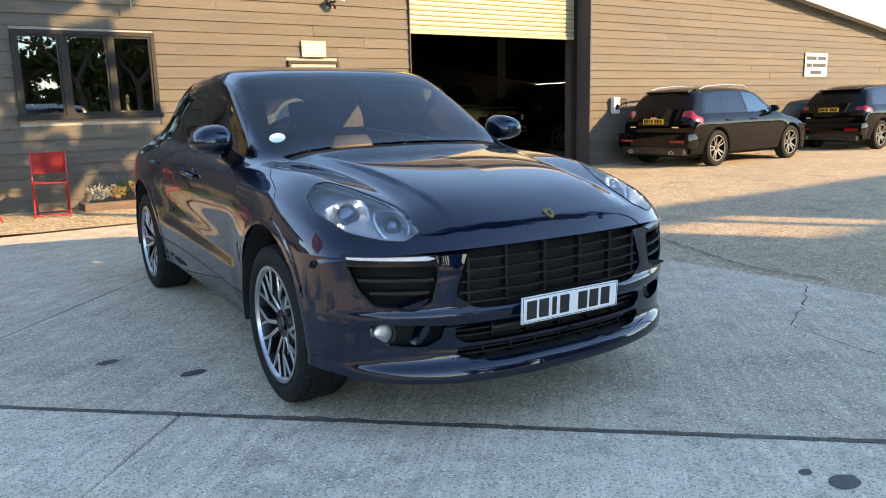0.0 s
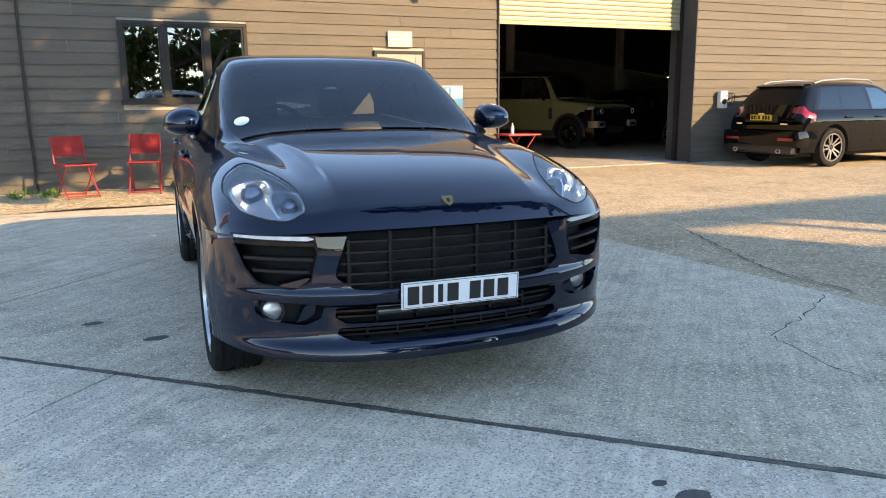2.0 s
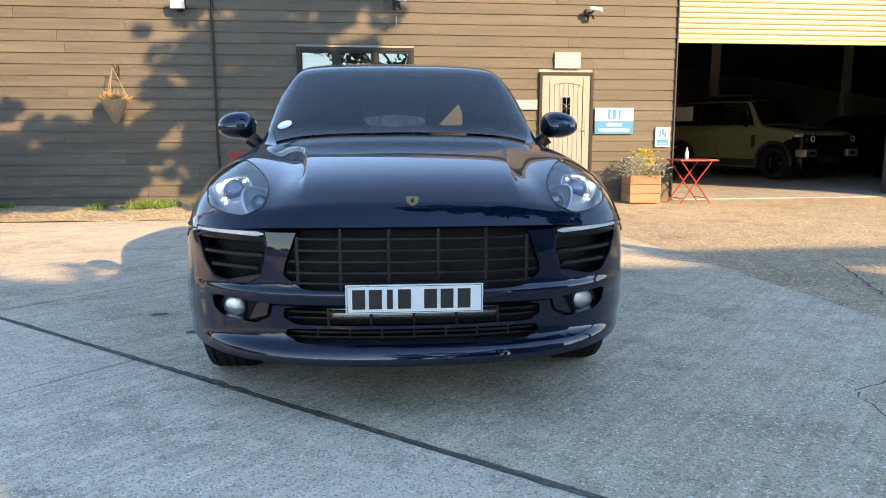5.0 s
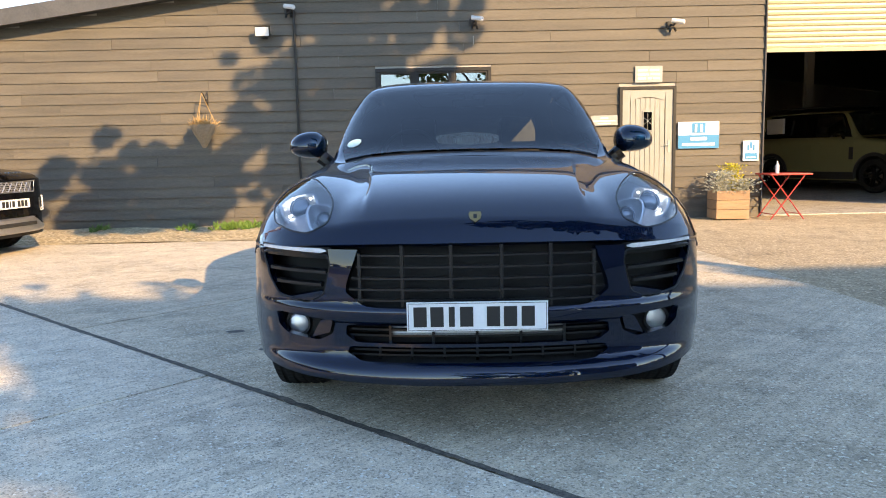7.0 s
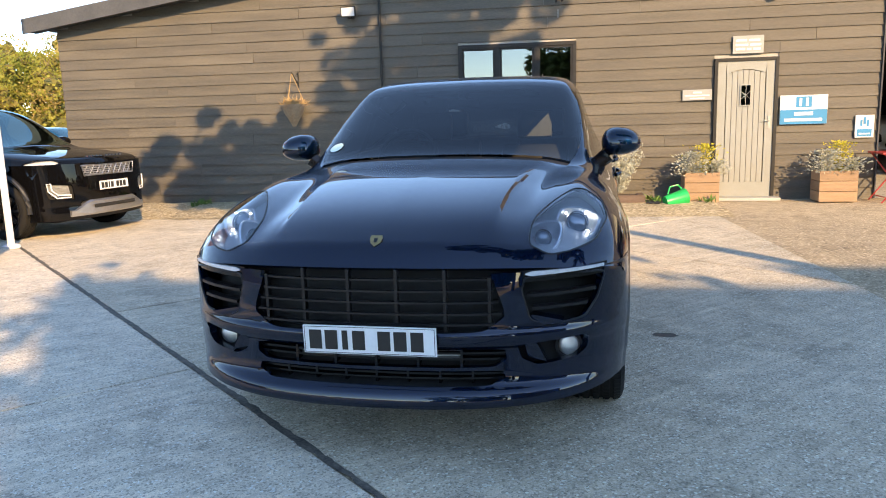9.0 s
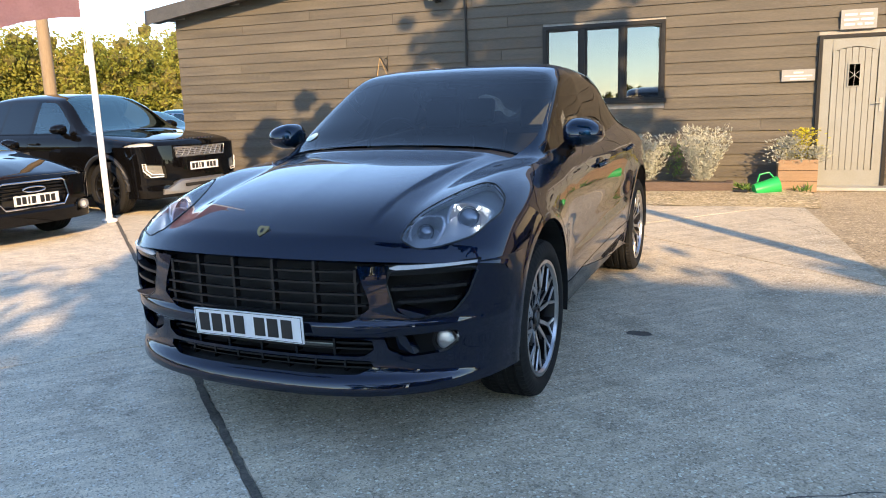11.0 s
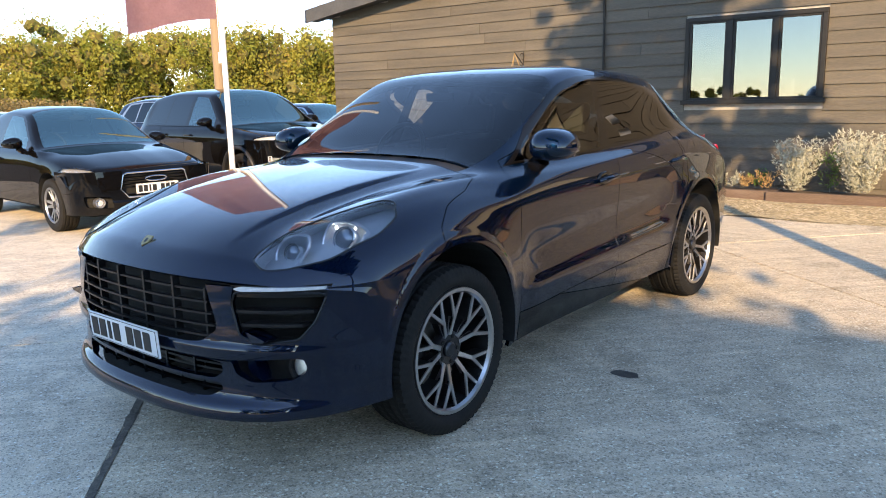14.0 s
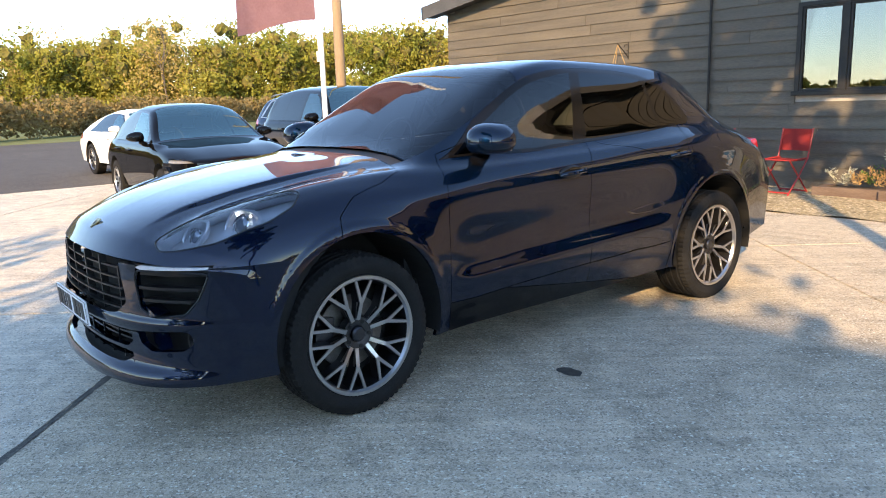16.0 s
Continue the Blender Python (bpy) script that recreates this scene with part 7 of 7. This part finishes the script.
tb = empty("folding_table", pose(7.62, 11.35, .0), "red folding metal bistro table beside the planter", "table")
bm = bmesh.new()
box(bm, -.3, .36, -.28, .28, .69, .715, .006)
part("tabletop", bm, M_RED, tb)
for s in (-1, 1):
    for k in (-1, 1):
        bm = bmesh.new()
        tube(bm, [(-.26 * k, .24 * s, 0), (.26 * k, .24 * s, .69)], .01, 8)
        part("leg", bm, M_RED, tb, smooth=True)
for k in (-1, 1):
    bm = bmesh.new()
    tube(bm, [(.22 * k, -.24, .08), (.22 * k, .24, .08)], .008, 6)
    part("stretcher", bm, M_RED, tb)
bt = empty("bottle", pose(7.55, 11.35, .716), "small clear spray bottle on the table", "bottle")
bm = bmesh.new()
revolve(bm, [(0, 0), (0, .03), (.12, .03), (.15, .012), (.19, .012), (.19, 0)], 16, "z")
bmesh.ops.recalc_face_normals(bm, faces=bm.faces)
part("bottle_body", bm, M_WHITE, bt, smooth=True)


# ---- planters ----
def planter(m, w, d, h, label, seed):
    rng = random.Random(seed)
    pl = empty("planter", m, label, "planter", "timber planters")
    n = 3
    for k in range(n):
        z0, z1 = h * k / n + .003, h * (k + 1) / n - .003
        for a in ((-w / 2, w / 2, -d / 2, -d / 2 + .03), (-w / 2, w / 2, d / 2 - .03, d / 2), (-w / 2, -w / 2 + .03, -d / 2 + .03, d / 2 - .03), (w / 2 - .03, w / 2, -d / 2 + .03, d / 2 - .03)):
            bm = bmesh.new()
            box(bm, a[0], a[1], a[2], a[3], z0, z1, .004)
            part("plank", bm, M_PLANTER, pl)
    bm = bmesh.new()
    box(bm, -w / 2 + .03, w / 2 - .03, -d / 2 + .03, d / 2 - .03, .02, h - .05)
    part("soil", bm, M_SOIL, pl)

    def tuft(cx, cy, r, hh):
        def f():
            a, q = rng.uniform(0, 6.28), abs(rng.gauss(0, .5))
            z = rng.uniform(0, hh)
            return Vector((cx + r * q * math.cos(a), cy + r * q * math.sin(a), h - .05 + z)), (math.cos(a) * .8, math.sin(a) * .8, rng.uniform(-.2, 1))
        return f
    leafy("silver_foliage", pl, M_SILVERLEAF, 900, tuft(-.13, -.08, .26, .34), .045, rng, "pale silvery felted foliage")
    leafy("silver_foliage", pl, M_SILVERLEAF, 500, tuft(.2, -.1, .2, .22), .045, rng, "pale silvery felted foliage")
    leafy("yellow_foliage", pl, M_YELLOWLEAF, 700, tuft(.08, .04, .2, .46), .04, rng, "yellow-green foliage")
    return pl


planter(pose(4.93, 11.48, .01), .5, .42, .45, "square timber planter with silver and yellow plants", 3)
planter(pose(6.82, 11.45, .01), .52, .42, .45, "square timber planter with silver and yellow plants", 5)

# a green tub tipped on its side, with a handle
bowl = empty("watering_can", pose(4.52, 11.05, .09, 0, 78, 20), "bright green plastic tub lying on its side", "tub")
bm = bmesh.new()
revolve(bm, [(-.16, 0), (-.16, .085), (.16, .12), (.17, .125), (.16, .112), (-.14, .078), (-.14, 0)], 28, "z")
bmesh.ops.recalc_face_normals(bm, faces=bm.faces)
part("tub_body", bm, M_GREEN, bowl, smooth=True)
bm = bmesh.new()
tube(bm, [(-.1, .0, -.1), (-.2, 0, -.05), (-.2, 0, .08), (-.12, 0, .13)], .012, 8)
part("tub_handle", bm, M_GREEN, bowl, smooth=True)
bm = bmesh.new()
tube(bm, [(3.98, 11.5, .06), (4.1, 11.3, .04), (4.2, 11.1, .05), (4.3, 11.05, .05), (4.28, 10.95, .05), (4.1, 11.0, .045)], .02, 8)
tagged(part("garden_hose", bm, M_PLASTIC, smooth=True), "short coil of black hose on the gravel", "hose")


def bed(m, w, label, plants, seed):
    rng = random.Random(seed)
    b = empty("plant_bed", m, label, "plant bed", "beds along the wall")
    for a in ((-w / 2, w / 2, -.3, -.2, 0, .13), (-w / 2, -w / 2 + .1, -.195, .2, 0, .12), (w / 2 - .1, w / 2, -.195, .2, 0, .12)):
        bm = bmesh.new()
        box(bm, *a, .012)
        part("sleeper", bm, M_SLEEPER, b)
    bm = bmesh.new()
    box(bm, -w / 2 + .1, w / 2 - .1, -.2, .22, 0, .1)
    part("soil", bm, M_SOIL, b)
    for cx, cy, r, hh, n, mm in plants:
        stems = []
        for _ in range(max(6, n // 22)):
            a = rng.uniform(0, 6.28)
            q = r * math.sqrt(rng.random())
            stems.append((Vector((cx + .25 * q * math.cos(a), cy + .25 * q * math.sin(a), .15)), Vector((cx + q * math.cos(a), cy + q * math.sin(a), .15 + hh * rng.uniform(.6, 1)))))

        def spot():
            s = rng.choice(stems)
            t = rng.random() ** .7
            p = s[0].lerp(s[1], t) + Vector((rng.gauss(0, .012), rng.gauss(0, .012), 0))
            return p, (rng.gauss(0, .6), rng.gauss(0, .6), rng.uniform(.1, 1))
        leafy("foliage", b, mm, n, spot, .05, rng, ratio=3.2)
    return b


bed(pose(3.35, 11.4, .02), 1.5, "old sleeper bed with tall silvery lavender bushes", [(-.42, -.16, .36, .68, 2300, M_SILVERLEAF), (.32, -.2, .42, .8, 3400, M_SILVERLEAF), (-.05, .1, .25, .6, 300, M_GREENLEAF), (-.8, -.1, .16, .3, 140, M_STRAW)], 21)
bed(pose(2.2, 11.45, .02), .8, "low sleeper bed with straggly dry plants", [(-.15, -.02, .2, .2, 220, M_SILVERLEAF), (.2, 0, .15, .25, 160, M_GREENLEAF), (.05, -.1, .15, .16, 160, M_STRAW)], 22)
# weeds at the wall's foot
rng = random.Random(31)
weeds = []
for x in (-3.2, -1.75, -1.2, -1.05, -.9, -.75, -.2, .15, 4.3, 5.0):
    for _ in range(26 if -1.4 < x < -.6 else 12):
        weeds.append((x + rng.gauss(0, .07), 11.2 + rng.uniform(-.25, .45)))


def weed():
    x, y = rng.choice(weeds)
    return Vector((x, y, .03)), (rng.gauss(0, .5), rng.gauss(0, .5), rng.uniform(.4, 1))


wd = leafy("weeds", None, M_GREENLEAF, 700, weed, .11, rng, ratio=4)
tagged(wd, "green weeds growing at the foot of the wall", "weeds", kind="stuff")

# charger box
ev = empty("charger", pose(12.76, F - .06, 1.27), "white wall-mounted car charging point with a coiled cable", "charger")
bm = bmesh.new()
box(bm, -.1, .1, -.06, .05, -.17, .19, .035)
part("charger_case", bm, M_WHITE, ev, smooth=True)
bm = bmesh.new()
revolve(bm, [(-.075, .0), (-.075, .05), (-.06, .06), (-.055, .06)], 24, "y")
bmesh.ops.recalc_face_normals(bm, faces=bm.faces)
bmesh.ops.translate(bm, vec=(0, 0, -.03), verts=bm.verts)
part("charger_socket", bm, M_PLASTIC, ev, smooth=True)
bm = bmesh.new()
tube(bm, [(.13 + .06 * math.cos(a), -.02 - .004 * i, .02 + .13 * math.sin(a)) for i, a in ((i, 2 * math.pi * i / 16) for i in range(40))], .009, 6)
part("charger_cable", bm, M_PLASTIC, ev, smooth=True)

# workshop posts
post_me = None
for x, y in ((8.6, 21.0), (12.8, 21.0), (17.0, 21.0)):
    bm = bmesh.new()
    box(bm, -.1, .1, -.1, -.085, 0, 4.4)
    box(bm, -.1, .1, .085, .1, 0, 4.4)
    box(bm, -.008, .008, -.085, .085, 0, 4.4)
    o = tagged(part("steel_post", bm, M_STEEL), "grey painted steel stanchion inside the workshop", "post", "workshop posts")
    o.location = (x, y, .012)
bm = bmesh.new()
box(bm, 15.2, 18.8, 22, 23, .012, 1.0)
box(bm, 15.2, 18.8, 21.95, 23, 1.0, 1.06)
tagged(part("workbench", bm, M_INNER), "dark workbench at the back of the workshop", "workbench")

# ---- flagpole and timber pole ----
fp = empty("flagpole", pose(-3.45, 7.28, 0), "white metal flagpole with a maroon advertising flag", "flagpole")
bm = bmesh.new()
tube(bm, [(0, 0, 0), (0, 0, 3.0), (0, 0, 6.2)], .04, 14, r2=.032)
part("pole", bm, M_WPAINT, fp, smooth=True)
bm = bmesh.new()
revolve(bm, [(0, 0), (0, .1), (.03, .1), (.05, .05), (.05, 0)], 20, "z")
part("pole_base", bm, M_WPAINT, fp, smooth=True)
bm = bmesh.new()
tube(bm, [(-.05, -.02, 2.1), (-.06, -.02, 4.0), (-.05, -.02, 6.1)], .006, 5)
tube(bm, [(-.05, -.02, 1.98), (-.05, -.02, 2.12)], .03, 8)
part("halyard", bm, M_WPAINT, fp)
bm = bmesh.new()
NX, NZ = 26, 30
rows = []
fd = Vector((-.77, -.60, 0)).normalized()
fn = Vector((-fd.y, fd.x, 0))
for i in range(NX + 1):
    s = i / NX
    col = []
    for j in range(NZ + 1):
        t = j / NZ
        w = .10 * s * math.sin(7 * s + 1.5 * t) + .05 * s * math.sin(13 * s - 4 * t)
        p = fd * (.06 + 1.15 * s) + fn * w + Vector((0, 0, 2.55 + 2.9 * t - .18 * s * s - .05 * s * math.sin(3 * t)))
        col.append(bm.verts.new(p))
    rows.append(col)
for a, b in zip(rows, rows[1:]):
    for j in range(NZ):
        bm.faces.new((a[j], b[j], b[j + 1], a[j + 1]))
bmesh.ops.solidify(bm, geom=bm.faces[:], thickness=.003)
part("flag", bm, M_FLAG, fp, "rippling maroon cloth flag", smooth=True)
bm = bmesh.new()
tube(bm, [(-7.45, 10.25, 0), (-7.45, 10.25, 4.5), (-7.45, 10.25, 9)], .11, 14, r2=.09)
tagged(part("utility_pole", bm, M_POLEWOOD, smooth=True), "plain weathered timber utility pole", "pole")


# ---- planting ----
def leaf_cloud(centres, radii, per, size, rng, squash=0.8):
    """Corner points of many small leaf cards spread through and over the clumps."""
    verts = []
    for c, r in zip(centres, radii):
        d = rng.normal(size=(per, 3))
        d /= np.linalg.norm(d, axis=1)[:, None]
        p = np.asarray(c) + d * (r * rng.uniform(0.45, 1.0, (per, 1)) ** 0.6) * (1, 1, squash)
        a = rng.normal(size=(per, 3))
        a /= np.linalg.norm(a, axis=1)[:, None]
        b = np.cross(a, rng.normal(size=(per, 3)))
        b /= np.linalg.norm(b, axis=1)[:, None]
        s = size * rng.uniform(0.6, 1.4, (per, 1))
        verts.append(np.stack([p - a * s, p + b * s * 0.55, p + a * s, p - b * s * 0.55], 1).reshape(-1, 3))
    return np.concatenate(verts)


def cards(name, verts, material, parent=None):
    n = len(verts) // 4
    me = bpy.data.meshes.new(name)
    me.from_pydata(verts.tolist(), [], np.arange(n * 4).reshape(n, 4).tolist())
    me.materials.append(material)
    ob = new(name, me)
    ob.parent = parent
    return ob


def branches(bm, p, d, length, r, depth, rng, tips, spread=0.55):
    q = p + d * length
    mid = p.lerp(q, 0.5) + Vector((rng.gauss(0, 1), rng.gauss(0, 1), rng.gauss(0, .5))) * length * 0.05
    tube(bm, [p, mid, q], r, 7 if depth > 2 else 5, r2=r * 0.62)
    if depth == 0:
        tips.append(q)
        return
    tips.append(q)
    for k in range(rng.choice((2, 3)) if depth < 4 else 3):
        a = Vector((rng.gauss(0, 1), rng.gauss(0, 1), rng.gauss(0, .45)))
        nd = (d + a * spread).normalized()
        branches(bm, q, nd, length * rng.uniform(.62, .82), r * 0.6, depth - 1, rng, tips, spread)


def tree(m, label, height, depth, leaves, clump, seed, size=.12, spread=.55, low=0.0):
    rng, nr = random.Random(seed), np.random.default_rng(seed)
    tr = empty("tree", m, label, "tree", "yard trees")
    bm = bmesh.new()
    tips = []
    branches(bm, Vector((0, 0, -.1)), Vector((.03, .02, 1)), height * .34, height * .022, depth, rng, tips, spread)
    part("trunk", bm, M_BARK, tr, smooth=True)
    pts = [t for t in tips if t.z > height * .4]
    pts += [Vector((p.x * .8, p.y * .8, height * rng.uniform(.06, .45))) for p in pts for _ in range(2) if rng.random() < low]
    v = leaf_cloud([tuple(p) for p in pts], [clump * rng.uniform(.6, 1.2) for _ in pts], leaves, size, nr, .75)
    cards("crown", v, M_LEAF, tr)
    return tr


# the tall slender tree, its crown hanging over in three masses
rng, nr = random.Random(21), np.random.default_rng(21)
tall = empty("tree", pose(7.93, 2.0, 0), "tall slender yard tree with a loose spring crown", "tree", "yard trees")
stem = [Vector(p) for p in ((0, 0, -.1), (.04, 0, 2.0), (-.04, .05, 3.6), (-.15, 0, 4.8), (-.3, 0, 6.6), (-.4, 0, 8.8))]
bm = bmesh.new()
tube(bm, stem, .13, 9, r2=.04)
clumps = []
for (cx, cz), (rx, rz), n in (((-.4, 8.25), (1.8, 1.5), 112), ((-.1, 6.15), (2.0, .95), 54), ((-4.1, 5.5), (1.75, .8), 84), ((-2.2, 6.3), (.8, .6), 9), ((-.9, 6.6), (.95, 1.3), 32), ((-1.9, 5.6), (1.0, .9), 12)):
    for _ in range(n):
        a, r = rng.uniform(0, 2 * math.pi), math.sqrt(rng.uniform(0, 1))
        clumps.append(Vector((cx + rx * r * math.cos(a), rng.gauss(0, .4), cz + rz * r * math.sin(a))))
limbs = [[stem[3], Vector((-2.2, .1, 5.4)), Vector((-4.0, 0, 5.7)), Vector((-5.6, 0, 5.5))], [stem[3], Vector((.9, .1, 5.8)), Vector((1.6, 0, 6.6))],
         [stem[4], Vector((-1.2, .1, 7.7)), Vector((-1.9, 0, 8.6))], [stem[4], Vector((.5, -.1, 7.8)), Vector((1.0, 0, 9.0))]]
for l in limbs:
    tube(bm, l, .045, 7, r2=.016)
nodes = [p.lerp(q, k / 4) for l in limbs + [stem[3:]] for p, q in zip(l, l[1:]) for k in range(1, 5)]
for c in clumps:
    n0 = min(nodes, key=lambda p: (p - c).length)
    tube(bm, [n0, n0.lerp(c, .5) + Vector((rng.gauss(0, .06), rng.gauss(0, .06), rng.gauss(0, .06))), c], .012, 4, r2=.005)
part("trunk", bm, M_BARK, tall, smooth=True)
cards("crown", leaf_cloud([tuple(c) for c in clumps], [rng.uniform(.1, .3) for _ in clumps], 135, .07, nr, .85), M_LEAF, tall)
tree(pose(4.3, -17.5, 0, 0, 0, 60), "dense broad tree at the far side of the yard", 9.5, 4, 90, .75, 41, .17, .75, .8)
tree(pose(8.6, -18.5, 0, 0, 0, 10), "dense broad tree at the far side of the yard", 9.8, 4, 90, .75, 43, .17, .75, .8)
tree(pose(6.9, -6.6, 0, 0, 0, 20), "yard tree with a low spreading crown", 7.4, 4, 15, .36, 31, .11, .9)
tree(pose(4.9, -6.3, 0, 0, 0, 200), "yard tree with a low spreading crown", 7.6, 4, 17, .38, 12, .11, .85)

# unseen tall boarded wall, added across the yard for shade, its hatch passing sun
bm = bmesh.new()
BACK = 8.0
DX, DZ = BACK * 0.667, BACK * 0.505
for x0, x1, z0, z1 in ((5.6, 12.3, -9, 5.35), (12.3, 13.1, -9, 5.78), (13.1, 14.2, -9, 4.5), (13.1, 14.2, 5.3, 5.78), (14.2, 14.32, -9, 5.78), (14.32, 14.9, -9, 4.5), (14.32, 14.9, 5.3, 5.78), (14.9, 24, -9, 5.78)):
    box(bm, x0 + DX, x1 + DX, -5.2 - BACK, -5.0 - BACK, max(z0 + DZ, 0), z1 + DZ)
tagged(part("wall_south", bm, M_BOARD), "unseen tall dark boarded wall added to cast shade on the yard", "wall", kind="structure")

# hedge and woods
nr = np.random.default_rng(3)
N = 420
t = nr.uniform(0, 1, N)
a, b = np.array([-24.0, -9.0, 0]), np.array([-62.0, 38.0, 0])
c = a + (b - a) * t[:, None] + nr.normal(size=(N, 3)) * (.5, .5, 0)
c[:, 2] = nr.uniform(.4, 1.85, N)
tagged(cards("hedge", leaf_cloud(c, nr.uniform(.5, .8, N), 90, .11, nr, .9), M_HEDGE), "clipped brownish field hedge", "hedge", kind="stuff")
N = 290
ang = np.radians(nr.uniform(88, 215, N))
rad = nr.uniform(84, 116, N)
hts = nr.uniform(8.6, 12.8, N) * (rad / 95) * np.where(ang > 2.75, .86, 1.0)
green, twig, cores = [], [], []
ico = bmesh.new()
bmesh.ops.create_icosphere(ico, subdivisions=2, radius=1.0)
ICO_V, ICO_F = np.array([v.co[:] for v in ico.verts]), np.array([[v.index for v in f.verts] for f in ico.faces])
ico.free()
bm = bmesh.new()
rg = random.Random(8)
for i in range(N):
    x, y, h = rad[i] * math.cos(ang[i]), rad[i] * math.sin(ang[i]), hts[i]
    k = 16
    cc = np.stack([x + nr.normal(0, h * .17, k), y + nr.normal(0, h * .17, k), h * nr.uniform(.03, .86, k)], 1)
    rr = h * nr.uniform(.13, .22, k)
    lump = ICO_V[None] * (rr[:, None, None] * nr.uniform(.2, .5, (k, len(ICO_V), 1))) + cc[:, None, :]
    if i % 3 == 0:
        twig.append(leaf_cloud(cc, rr, 110, .17, nr, 1.0))
        tips = []
        branches(bm, Vector((x, y, 0)), Vector((0, 0, 1)), h * .33, .16, 3, rg, tips, .4)
    else:
        green.append(leaf_cloud(cc, rr, 190, .19, nr, .95))
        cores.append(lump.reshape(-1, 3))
for i in range(150):
    # the low line of trees behind the yard, on the sun's side
    a, r, h = math.radians(nr.uniform(216, 446)), nr.uniform(75, 105), nr.uniform(2.0, 3.2)
    k = 8
    cc = np.stack([r * math.cos(a) + nr.normal(0, 1.8, k), r * math.sin(a) + nr.normal(0, 1.8, k), h * nr.uniform(.03, .86, k)], 1)
    rr = h * nr.uniform(.16, .28, k)
    green.append(leaf_cloud(cc, rr, 60, .3, nr, .95))
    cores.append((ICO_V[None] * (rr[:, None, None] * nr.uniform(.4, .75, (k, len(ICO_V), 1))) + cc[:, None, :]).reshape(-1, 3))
# filler lumps within the crowns, coloured dark as shaded foliage
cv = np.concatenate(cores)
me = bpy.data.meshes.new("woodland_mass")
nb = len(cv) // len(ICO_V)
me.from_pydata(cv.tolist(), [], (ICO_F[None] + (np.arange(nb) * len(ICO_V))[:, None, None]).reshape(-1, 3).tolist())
me.materials.append(M_WOODSHADE)
tagged(new("woodland_mass", me), "dark filler lumps standing for the shade inside the woodland crowns", "woods", kind="stuff")
tagged(cards("woodland", np.concatenate(green), M_WOODLEAF), "line of sunlit yellow-green spring woodland", "woods", kind="stuff")
tagged(cards("woodland_twigs", np.concatenate(twig), M_WOODTWIG), "brownish half-bare trees along the woodland edge", "woods", kind="stuff")
tagged(part("woodland_limbs", bm, M_BARK), "bare grey limbs among the woodland", "woods", kind="stuff")
